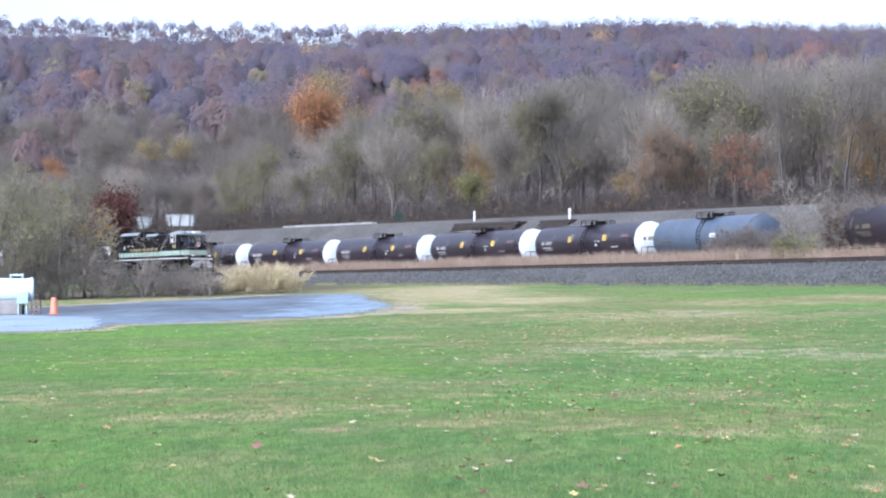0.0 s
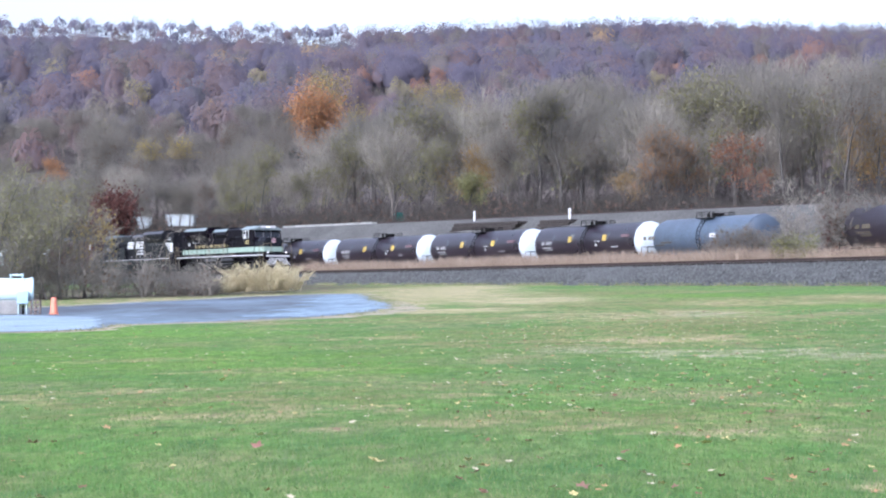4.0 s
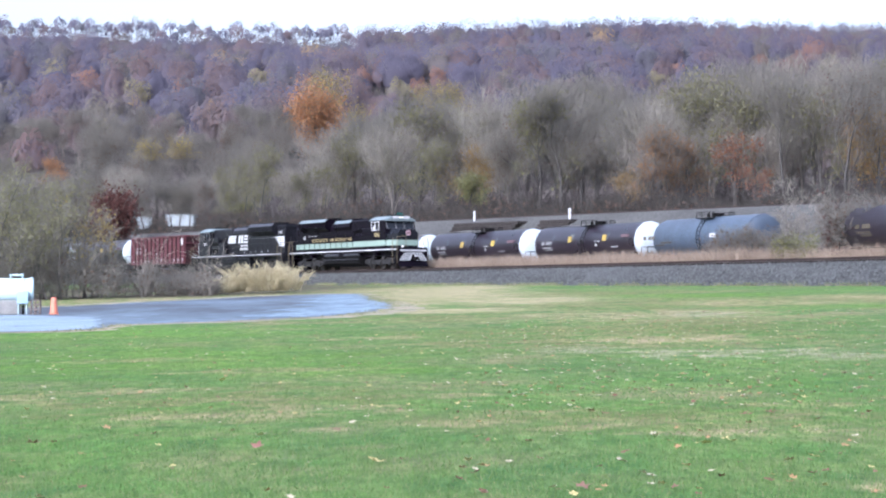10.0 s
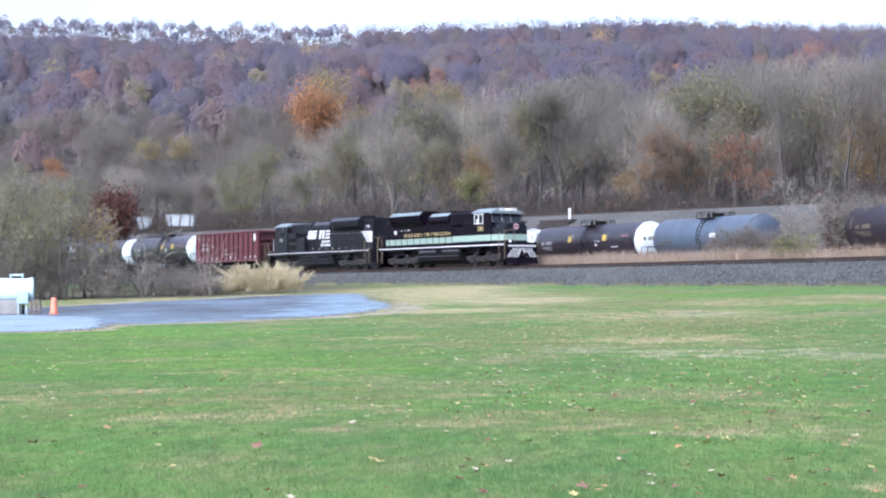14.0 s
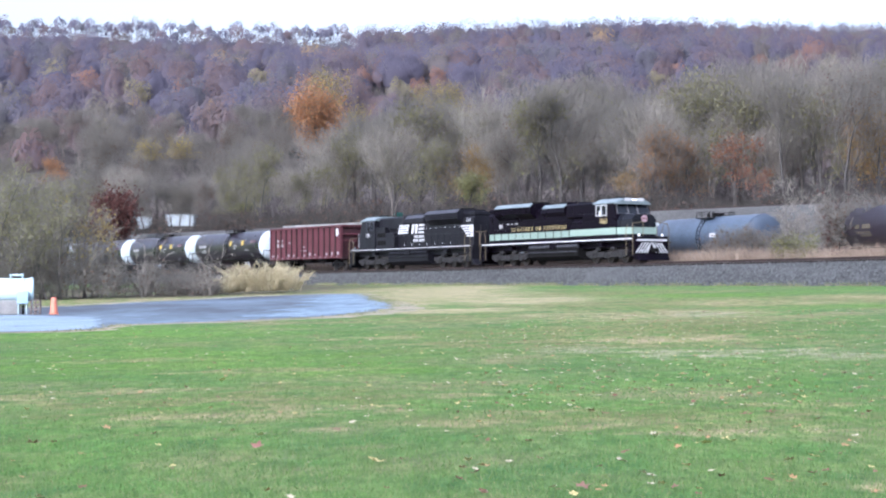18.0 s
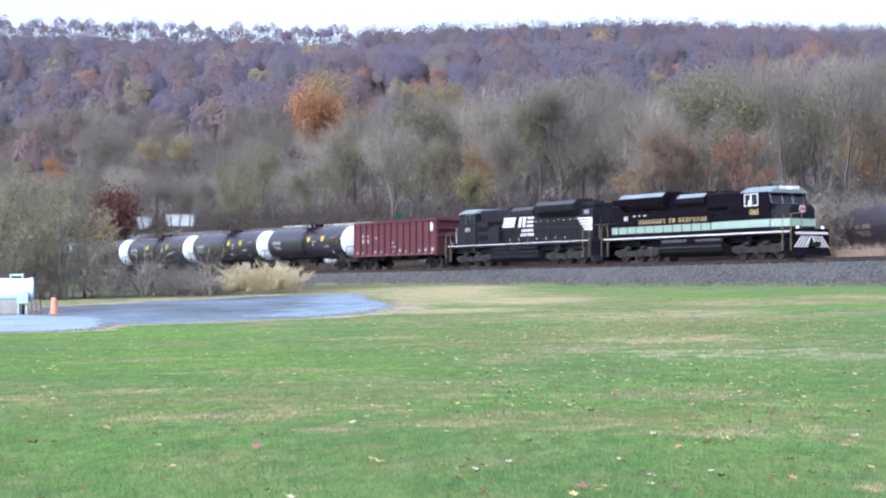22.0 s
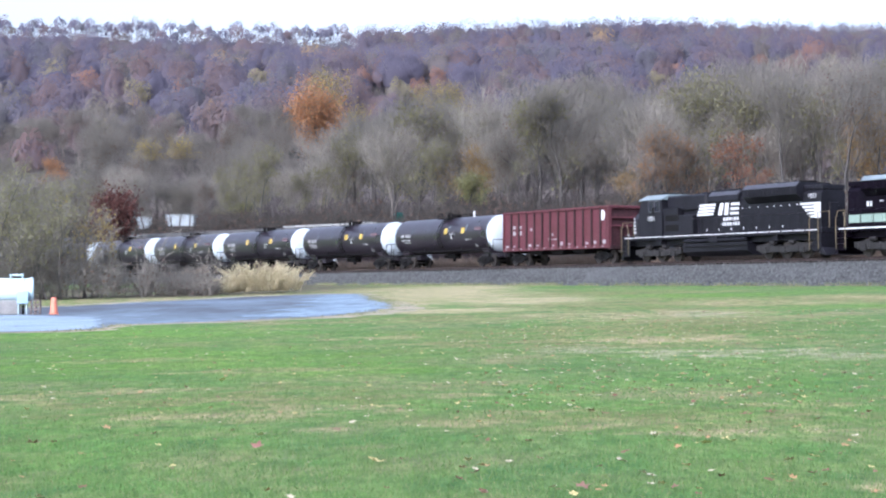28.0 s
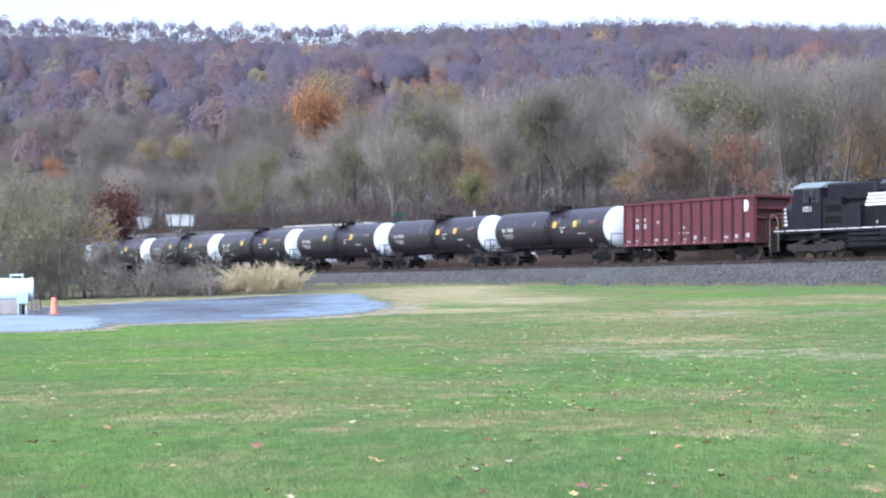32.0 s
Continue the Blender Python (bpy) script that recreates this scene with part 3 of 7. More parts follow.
def build_loco(label, heritage):
    L = thing("diesel_locomotive", pose(0, 0, 0), label, "locomotive", "locomotives of the train")
    paint = M_BLACK if heritage else M_BLACK_DUSTY
    # frame and deck
    bm = bmesh.new()
    box(bm, -10.5, 10.5, -1.5, 1.5, 1.5, 1.74, 0.02)
    box(bm, -10.2, 10.2, -1.0, 1.0, 1.1, 1.5, 0.02)
    for x in (-9.9, -6.2, 6.2, 9.9):
        box(bm, x - 0.25, x + 0.25, -1.4, 1.4, 1.2, 1.5)
    part("underframe", bm, paint, L)
    for sgn in (-1, 1):
        bm = bmesh.new()
        n = 18
        for k in range(n):
            a = -10.3 + k * 20.6 / n
            box(bm, a, a + 20.6 / n - (0.0 if heritage else 0.14), sgn * 1.512 - 0.01, sgn * 1.512 + 0.01, 1.63 if heritage else 1.66, 1.72)
        part("sill_stripe", bm, M_WHITE, L, "white stripe along the walkway edge")
    # fuel tank and gear boxes
    bm = bmesh.new()
    prof = [(-1.0, 0.32), (1.0, 0.32), (1.42, 0.6), (1.45, 1.15), (-1.45, 1.15), (-1.42, 0.6)]
    loft(bm, [[(-3.5, a, b) for a, b in prof], [(3.4, a, b) for a, b in prof]])
    bmesh.ops.recalc_face_normals(bm, faces=bm.faces)
    part("fuel_tank", bm, M_UNDER if heritage else M_BLACK_DUSTY, L)
    for sgn in (-1, 1):
        bm = bmesh.new()
        rod(bm, (-3.3, sgn * 1.35, 1.33), (-0.4, sgn * 1.35, 1.33), 0.13, 10)
        rod(bm, (0.2, sgn * 1.35, 1.33), (3.3, sgn * 1.35, 1.33), 0.13, 10)
        part("air_reservoir", bm, M_SHUTTER if heritage else M_BLACK_DUSTY, L)
        bm = bmesh.new()
        pipe(bm, [(-3.4, sgn * 1.49, 0.92), (3.3, sgn * 1.49, 0.92)], 0.035)
        part("tank_pipe", bm, M_SHUTTER if heritage else M_UNDER, L)
        bm = bmesh.new()
        box(bm, -0.4, 0.5, sgn * 1.44 - 0.06, sgn * 1.44 + 0.06, 1.16, 1.56, 0.02)
        part("battery_box", bm, paint, L)
    # long hood
    bm = bmesh.new()
    hood = [(-0.95, 1.74), (0.95, 1.74), (0.95, 3.95), (0.72, 4.28), (-0.72, 4.28), (-0.95, 3.95)]
    loft(bm, [[(-10.1, a, b) for a, b in hood], [(5.72, a, b) for a, b in hood]])
    bmesh.ops.recalc_face_normals(bm, faces=bm.faces)
    part("long_hood", bm, paint, L)
    # hood doors
    for sgn in (-1, 1):
        bm = bmesh.new()
        box(bm, 0, 0.84, -0.012, 0.012, 2.6 if heritage else 1.95, 3.3, 0.008)
        box(bm, 0.74, 0.79, 0.014 * sgn - 0.012, 0.014 * sgn + 0.012, 2.95, 3.1)
        door = part("hood_door", bm, paint, L, at=pose(-8.9, sgn * 0.965, 0))
        for k in range(1, 15):
            again(door, pose(-8.9 + k * 0.92, sgn * 0.965, 0))
        if heritage:
            bm = bmesh.new()
            box(bm, 0, 0.925, -0.012, 0.012, 2.02, 2.5)
            panel = part("hood_panel", bm, M_MINT, L, "pale mint panel of the hood band", at=pose(-10.0, sgn * 0.964, 0))
            for k in range(1, 13):
                again(panel, pose(-10.0 + k * 0.965, sgn * 0.964, 0))
    # radiator wings
    bm = bmesh.new()
    wing = [(-0.95, 3.55), (0.95, 3.55), (1.5, 3.95), (1.52, 4.42), (1.2, 4.72), (-1.2, 4.72), (-1.52, 4.42), (-1.5, 3.95)]
    loft(bm, [[(-8.4, a, b) for a, b in wing], [(-3.1, a, b) for a, b in wing]])
    bmesh.ops.recalc_face_normals(bm, faces=bm.faces)
    for k in range(16):
        x = -8.25 + k * 0.32
        for sgn in (-1, 1):
            box(bm, x, x + 0.05, sgn * 1.53 - 0.02, sgn * 1.53 + 0.02, 3.98, 4.4)
    rad = part("radiator_section", bm, paint, L)
    # lighter grey on these slopes imitates sky light reflected off the roof edge
    bm = bmesh.new()
    for sgn in (-1, 1):
        loft(bm, [[(-8.38, sgn * 1.53, 4.45), (-8.38, sgn * 1.22, 4.74), (-8.38, sgn * 1.18, 4.725), (-8.38, sgn * 1.49, 4.43)], [(-3.12, sgn * 1.53, 4.45), (-3.12, sgn * 1.22, 4.74), (-3.12, sgn * 1.18, 4.725), (-3.12, sgn * 1.49, 4.43)]])
    bmesh.ops.recalc_face_normals(bm, faces=bm.faces)
    part("radiator_shutter", bm, M_GREYROOF if heritage else M_SHUTTER, rad, "slanted shutter panels in grey that imitates reflected light")
    for k in range(3):
        bm = bmesh.new()
        rod(bm, (-7.5 + k * 1.75, 0, 4.7), (-7.5 + k * 1.75, 0, 4.84), 0.72, 18)
        rod(bm, (-7.5 + k * 1.75, 0, 4.84), (-7.5 + k * 1.75, 0, 4.87), 0.2, 8)
        part("fan", bm, M_UNDER, rad)
    # rear equipment cabinet and end
    bm = bmesh.new()
    box(bm, -10.15, -8.35, -0.9, 0.9, 4.2, 4.5, 0.04)
    box(bm, -10.2, -10.08, -0.35, 0.35, 1.9, 3.4, 0.03)
    part("hood_end", bm, paint, L)
    # central blower, exhaust and inertial filter housings
    bm = bmesh.new()
    house = [(-0.95, 3.6), (0.95, 3.6), (1.14, 3.9), (1.1, 4.22), (0.8, 4.5), (-0.8, 4.5), (-1.1, 4.22), (-1.14, 3.9)]
    loft(bm, [[(-2.2, a, b) for a, b in house], [(1.1, a, b) for a, b in house]])
    bmesh.ops.recalc_face_normals(bm, faces=bm.faces)
    box(bm, -0.7, 0.5, -0.4, 0.4, 4.48, 4.68, 0.04)
    part("exhaust_housing", bm, paint, L)
    # the same grey as the radiator slopes
    bm = bmesh.new()
    for sgn in (-1, 1):
        loft(bm, [[(x, sgn * 1.12, 4.24), (x, sgn * 0.82, 4.52), (x, sgn * 0.79, 4.5), (x, sgn * 1.09, 4.22)] for x in (-2.0, 1.0)])
    bmesh.ops.recalc_face_normals(bm, faces=bm.faces)
    part("housing_panel", bm, M_GREYROOF if heritage else M_SHUTTER, L, "grey sloped top panel")
    bm = bmesh.new()
    box(bm, 1.3, 5.7, -1.12, 1.12, 3.35, 4.46, 0.12)
    box(bm, 2.0, 2.6, -0.5, 0.5, 4.44, 4.6, 0.03)
    rod(bm, (0.9, -0.2, 4.5), (0.9, 0.2, 4.68), 0.07, 6)
    rod(bm, (1.1, 0.3, 4.62), (1.7, 0.3, 4.62), 0.06, 6)
    part("inverter_cabinet", bm, paint, L)
    bm = bmesh.new()
    box(bm, 2.4, 5.7, -1.42, 1.42, 1.74, 3.1, 0.05)
    box(bm, 4.0, 5.7, -1.46, 1.46, 3.05, 3.6, 0.05)
    part("electrical_cabinet", bm, paint, L)
    if heritage:
        for sgn in (-1, 1):
            bm = bmesh.new()
            box(bm, 2.4, 5.7, sgn * 1.43 - 0.012, sgn * 1.43 + 0.012, 2.02, 2.5)
            part("cabinet_band", bm, M_MINT, L)
    else:
        for sgn in (-1, 1):
            bm = bmesh.new()
            for x0, z0 in ((3.9, 2.75), (3.9, 2.05)):
                box(bm, x0, x0 + 1.5, sgn * 1.44 - 0.02, sgn * 1.44 + 0.02, z0, z0 + 0.42, 0.02)
            part("louvre_panel", bm, M_UNDER, L)
    # cab
    bm = bmesh.new()
    side = [(5.7, 1.74), (8.4, 1.74), (8.4, 3.42), (8.1, 4.28), (5.7, 4.28)]
    loft(bm, [[(a, -1.52, b) for a, b in side], [(a, 1.52, b) for a, b in side]])
    bmesh.ops.recalc_face_normals(bm, faces=bm.faces)
    cab = part("cab", bm, paint, L)
    bm = bmesh.new()
    roof = [(-1.58, 4.24), (-1.56, 4.32), (-0.9, 4.62), (0.9, 4.62), (1.56, 4.32), (1.58, 4.24)]
    loft(bm, [[(5.55, a, b) for a, b in roof], [(8.25, a, b) for a, b in roof], [(8.48, a * 0.96, b - 0.06) for a, b in roof]])
    bmesh.ops.recalc_face_normals(bm, faces=bm.faces)
    part("cab_roof", bm, M_GREYROOF, cab, "light grey cab roof")
    bm = bmesh.new()
    box(bm, 7.1, 7.5, -0.1, 0.5, 4.6, 4.74, 0.03)
    part("roof_vent", bm, M_UNDER, cab)
    bm = bmesh.new()
    rod(bm, (6.2, -0.6, 4.56), (6.2, -0.6, 4.78), 0.06, 6)
    part("antenna", bm, M_UNDER, cab)
    for y in (-0.25, 0.0, 0.25):
        bm = bmesh.new()
        rod(bm, (6.4, y, 4.7), (7.0, y, 4.72), 0.05, 6, 0.09)
        box(bm, 6.5, 6.6, y - 0.03, y + 0.03, 4.58, 4.7)
        part("air_horn", bm, M_UNDER, cab)
    for sgn in (-1, 1):
        bm = bmesh.new()
        for a, b in ((5.95, 6.5), (6.62, 7.2)):
            for k in (a - 0.06, b):
                box(bm, k, k + 0.06, sgn * 1.535 - 0.02, sgn * 1.535 + 0.02, 3.42, 4.15)
            for z in (3.38, 4.12):
                box(bm, a - 0.06, b + 0.06, sgn * 1.535 - 0.02, sgn * 1.535 + 0.02, z, z + 0.06)
        frame_part = part("window_frame", bm, M_WHITE if heritage else M_SHUTTER, cab, "white-painted window frames" if heritage else "")
        for a, b in ((5.95, 6.5), (6.62, 7.2)):
            bm = bmesh.new()
            box(bm, a, b, sgn * 1.525 - 0.006, sgn * 1.525 + 0.006, 3.44, 4.12)
            part("side_window", bm, M_GLASSDARK, cab)
        bm = bmesh.new()
        box(bm, 6.5, 6.62, sgn * 1.66 - 0.06, sgn * 1.66 + 0.06, 3.35, 3.75, 0.02)
        part("mirror", bm, M_WHITE if heritage else M_UNDER, cab)
        if heritage:
            bm = bmesh.new()
            box(bm, 5.72, 8.41, sgn * 1.53 - 0.012, sgn * 1.53 + 0.012, 2.02, 2.5)
            part("cab_band", bm, M_MINT, cab)
    # windshields on the sloped front of the cab
    for y0, y1 in ((-1.35, -0.45), (-0.38, 0.38), (0.45, 1.35)):
        bm = bmesh.new()
        off = 0.012
        loft(bm, [[(8.38 + off, y0, 3.52), (8.38 + off, y1, 3.52), (8.14 + off, y1, 4.2), (8.14 + off, y0, 4.2)], [(8.35, y0, 3.52), (8.35, y1, 3.52), (8.1, y1, 4.2), (8.1, y0, 4.2)]])
        bmesh.ops.recalc_face_normals(bm, faces=bm.faces)
        part("windshield", bm, M_GLASSDARK, cab)
        bm = bmesh.new()
        pipe(bm, [(8.39, y0, 3.5), (8.39, y1, 3.5), (8.15, y1, 4.22), (8.15, y0, 4.22), (8.39, y0, 3.5)], 0.025, 4)
        part("windshield_frame", bm, M_SHUTTER, cab)
    # short hood (nose)
    bm = bmesh.new()
    nose = [(-1.45, 1.74), (1.45, 1.74), (1.45, 3.0), (1.1, 3.5), (-1.1, 3.5), (-1.45, 3.0)]
    tip = [(-1.02, 1.74), (1.02, 1.74), (1.02, 3.1), (0.75, 3.4), (-0.75, 3.4), (-1.02, 3.1)]
    loft(bm, [[(8.38, a, b) for a, b in nose], [(8.8, a * 0.95, b - (0.03 if b > 2 else 0)) for a, b in nose], [(9.7, a, b) for a, b in tip]])
    bmesh.ops.recalc_face_normals(bm, faces=bm.faces)
    box(bm, 9.66, 9.74, -0.3, 0.3, 1.8, 2.6, 0.02)
    nose_part = part("nose", bm, M_NOSE if heritage else paint, L)
    if heritage:
        bm = bmesh.new()
        box(bm, 9.71, 9.76, -1.04, 1.04, 2.02, 2.5)
        for sgn in (-1, 1):
            loft(bm, [[(xx, sgn * yy, z) for z in (2.02, zz)] + [(xx, sgn * (yy - 0.04), z) for z in (zz, 2.02)] for xx, yy, zz in ((8.42, 1.47, 2.5), (8.8, 1.4, 2.5), (9.72, 1.04, 2.5))])
        bmesh.ops.recalc_face_normals(bm, faces=bm.faces)
        part("nose_band", bm, M_MINT, nose_part, "pale mint band round the nose")
        bm = bmesh.new()
        rod(bm, (9.6, 0, 3.12), (9.78, 0, 3.12), 0.24, 20)
        part("emblem", bm, M_EMBLEM, nose_part, "round pale pink and white emblem")
        bm = bmesh.new()
        for k in range(-2, 3):
            box(bm, 9.782, 9.79, k * 0.09 - 0.03, k * 0.09 + 0.03, 3.05, 3.19)
        part("emblem_mark", bm, M_MAROON, nose_part)
    else:
        for k in range(5):
            bm = bmesh.new()
            for sgn in (-1, 1):
                loft(bm, [[(xx, sgn * yy, z) for z in (2.02 + 0.24 * k, 2.16 + 0.24 * k)] + [(xx, sgn * (yy - 0.04), z) for z in (2.16 + 0.24 * k, 2.02 + 0.24 * k)] for xx, yy in ((9.1 + 0.08 * k, 1.3 - 0.03 * k), (9.72, 1.045))])
            box(bm, 9.71, 9.75, -1.0, 1.0, 2.02 + 0.24 * k, 2.16 + 0.24 * k)
            bmesh.ops.recalc_face_normals(bm, faces=bm.faces)
            part("nose_stripe", bm, M_WHITE, nose_part, "white stripe round the nose")
    # headlights and number boards over the windshield
    bm = bmesh.new()
    box(bm, 8.1, 8.42, -0.85, 0.85, 4.3, 4.62, 0.05)
    hb = part("headlight_box", bm, paint, cab)
    for y in (-0.12, 0.12):
        bm = bmesh.new()
        rod(bm, (8.42, y, 4.5), (8.52, y, 4.5), 0.09, 12)
        part("headlight", bm, M_LAMP if heritage else M_GREYROOF, hb, "lit headlight" if heritage else "")
    for y in (-0.55, 0.55):
        bm = bmesh.new()
        box(bm, 8.46, 8.52, y - 0.28, y + 0.28, 4.4, 4.62, 0.01)
        part("number_board", bm, M_WHITE if heritage else M_UNDER, hb)
    for sgn in (-1, 1):
        bm = bmesh.new()
        rod(bm, (10.4, sgn * 1.0, 1.92), (10.52, sgn * 1.0, 1.92), 0.08, 12)
        part("ditch_light", bm, M_LAMP if heritage else M_GREYROOF, L)
    # ends: anticlimber, pilot plate, snow plough, steps
    for way in (1, -1):
        bm = bmesh.new()
        box(bm, min(way * 10.3, way * 10.62), max(way * 10.3, way * 10.62), -1.4, 1.4, 1.5, 1.85, 0.03)
        box(bm, min(way * 10.45, way * 10.58), max(way * 10.45, way * 10.58), -1.45, 1.45, 0.55, 1.5, 0.02)
        loft(bm, [[(way * 10.5, -1.4, 0.62), (way * 10.5, 1.4, 0.62), (way * 10.5, 1.4, 0.2), (way * 10.5, -1.4, 0.2)],
                  [(way * 10.62, -1.35, 0.62), (way * 10.62, 1.35, 0.62), (way * 10.95, 1.3, 0.16), (way * 10.95, -1.3, 0.16)]])
        bmesh.ops.recalc_face_normals(bm, faces=bm.faces)
        pilot = part("pilot", bm, paint, L)
        if heritage and way == 1:
            for sgn in (-1, 1):
                for k in range(5):
                    bm = bmesh.new()
                    y = sgn * (0.34 + k * 0.235)
                    top = sgn * max(0.0, abs(y) - 0.58)
                    loft(bm, [[(xx, y, 0.68), (xx, y + 0.12 * sgn, 0.68), (xx, top + 0.12 * sgn, 1.4), (xx, top, 1.4)] for xx in (10.59, 10.6)])
                    bmesh.ops.recalc_face_normals(bm, faces=bm.faces)
                    part("pilot_stripe", bm, M_WHITE, pilot, "slanted white warning stripe")
            bm = bmesh.new()
            box(bm, 10.6, 10.63, -1.3, 1.3, 1.5, 1.64)
            part("deck_edge_stripe", bm, M_WHITE, pilot, "white stripe on the deck edge")
        for sgn in (-1, 1):
            bm = bmesh.new()
            box(bm, way * 10.1 - 0.36, way * 10.1 + 0.36, sgn * 1.36 - 0.02, sgn * 1.36 + 0.02, 0.4, 1.6)
            well = part("step_well", bm, paint, L)
            bm = bmesh.new()
            box(bm, -0.35, 0.35, -0.08, 0.08, -0.02, 0.02)
            first = part("step", bm, paint, well, at=pose(way * 10.1, sgn * 1.5, 0.44))
            for k in range(1, 4):
                again(first, pose(way * 10.1, sgn * 1.5, 0.44 + 0.36 * k))
            bm = bmesh.new()
            pipe(bm, [(way * 9.68, sgn * 1.56, 0.5), (way * 9.68, sgn * 1.56, 2.3), (way * 9.85, sgn * 1.56, 2.65)], 0.028)
            pipe(bm, [(way * 10.5, sgn * 1.56, 0.5), (way * 10.5, sgn * 1.56, 2.3), (way * 10.4, sgn * 1.5, 2.75), (way * 10.4, sgn * 0.6, 2.85), (way * 10.4, sgn * 0.6, 1.8)], 0.028)
            part("step_handrail", bm, M_BRASSRAIL, L, "dull yellow grab rail")
        coupler(L, way * 11.3, way)
    # side handrails
    for sgn in (-1, 1):
        bm = bmesh.new()
        pipe(bm, [(-9.6, sgn * 1.47, 2.78), (2.3, sgn * 1.47, 2.78), (3.3, sgn * 1.47, 3.6), (5.6, sgn * 1.5, 3.65)], 0.025)
        rail = part("side_handrail", bm, paint, L)
        bm = bmesh.new()
        rod(bm, (0, 0, 1.74), (0, 0, 2.78), 0.022, 5)
        first = part("stanchion", bm, paint, rail, at=pose(-9.5, sgn * 1.47, 0))
        for k in range(1, 12):
            again(first, pose(-9.5 + k * 1.07, sgn * 1.47, 0))
    # lettering and shapes on the sides
    for sgn in (-1, 1):
        y = sgn * 1.0
        fl = 1 if sgn < 0 else -1
        if heritage:
            lettering("1065", 0.52, M_GOLD, cab, side_pose(6.85, sgn * 1.55, 2.98, sgn))
            x = -6.6
            for w in range(18):
                if w in (8, 10):
                    x += 0.28
                bm = bmesh.new()
                if w == 9:
                    bars(bm, x, (0.26,), 0, 2.66, 2.93, y, sgn * 0.012)
                else:
                    bars(bm, x, (0.06, 0.06), 0.12, 2.64, 2.94, y, sgn * 0.012)
                    bars(bm, x, (0.22,), 0, 2.77, 2.81, y, sgn * 0.014)
                bmesh.ops.recalc_face_normals(bm, faces=bm.faces)
                part("name_bar", bm, M_GOLD, L, "gold painted bar" if w == 0 else "")
                x += 0.41
            bm = bmesh.new()
            bars(bm, -8.4, (0.2, 0.12), 0.1, 2.95, 3.25, y, sgn * 0.012)
            bars(bm, -7.3, (0.3, 0.2, 0.4), 0.35, 3.2, 3.28, y, sgn * 0.012)
            bmesh.ops.recalc_face_normals(bm, faces=bm.faces)
            part("stencil", bm, M_WHITE, L)["kind"] = "stuff"
        else:
            # seen from the side, the emblem's striped block lies towards the cab
            shapes_on_side = [(0.42 - 0.09 * k, 1.75, 2.98 + 0.2 * k, 3.13 + 0.2 * k, 0.16, 0.0) for k in range(4)]
            shapes_on_side += [(-0.32, 0.4, 2.95, 3.74, 0.03, -0.24), (-0.98, 0.4, 2.95, 3.74, 0.03, -0.12)]
            shapes_on_side += [(-2.1 - 0.05 * k, 0.9, 2.95 + 0.3 * k, 3.12 + 0.3 * k, 0.03, 0.0) for k in range(3)]
            for x0, w, za, zb, out, lean in shapes_on_side:
                bm = bmesh.new()
                bars(bm, x0, (w,), 0, za, zb, y + sgn * out, sgn * 0.012, lean)
                bmesh.ops.recalc_face_normals(bm, faces=bm.faces)
                part("emblem_bar", bm, M_WHITE, L, "bold white painted bar")
            for row, (x0, count, za, zb) in enumerate(((-2.05, 6, 2.58, 2.8), (-2.15, 7, 2.25, 2.47))):
                for k in range(count):
                    bm = bmesh.new()
                    bars(bm, x0 + 0.28 * k, (0.2,), 0, za, zb, y, sgn * 0.012)
                    bmesh.ops.recalc_face_normals(bm, faces=bm.faces)
                    part("name_bar", bm, M_WHITE, L)
            lettering("1051", 0.46, M_WHITE, cab, side_pose(6.95, sgn * 1.53, 2.95, sgn))
            lettering("1051", 0.42, M_WHITE, L, side_pose(-9.3, sgn * 0.985, 3.8, sgn))
            for k in range(5):
                bm = bmesh.new()
                bars(bm, -9.5, (1.35 - 0.22 * k,), 0, 3.28 - 0.2 * k, 3.41 - 0.2 * k, sgn * 0.975, sgn * 0.012)
                bmesh.ops.recalc_face_normals(bm, faces=bm.faces)
                part("end_stripe", bm, M_WHITE, L, "white stepped stripe at the hood end")
            bm = bmesh.new()
            box(bm, -10.06, -9.5, sgn * 0.978 - 0.012, sgn * 0.978 + 0.012, 2.45, 3.41)
            part("end_block", bm, M_WHITE, L, "white painted block at the hood end")
            bm = bmesh.new()
            r = random.Random(4)
            for k in range(9):
                bars(bm, -8.0 + k * 0.75 + r.uniform(0, 0.3), (0.12,), 0, 3.3, 3.36, sgn * 0.985, sgn * 0.012)
                bars(bm, -6.5 + k * 1.3, (0.08,), 0, 1.95, 2.1, sgn * 0.985, sgn * 0.012)
            bmesh.ops.recalc_face_normals(bm, faces=bm.faces)
            part("stencil", bm, M_WHITE, L)["kind"] = "stuff"
    loco_truck(L, 6.7)
    loco_truck(L, -6.7)
    return L


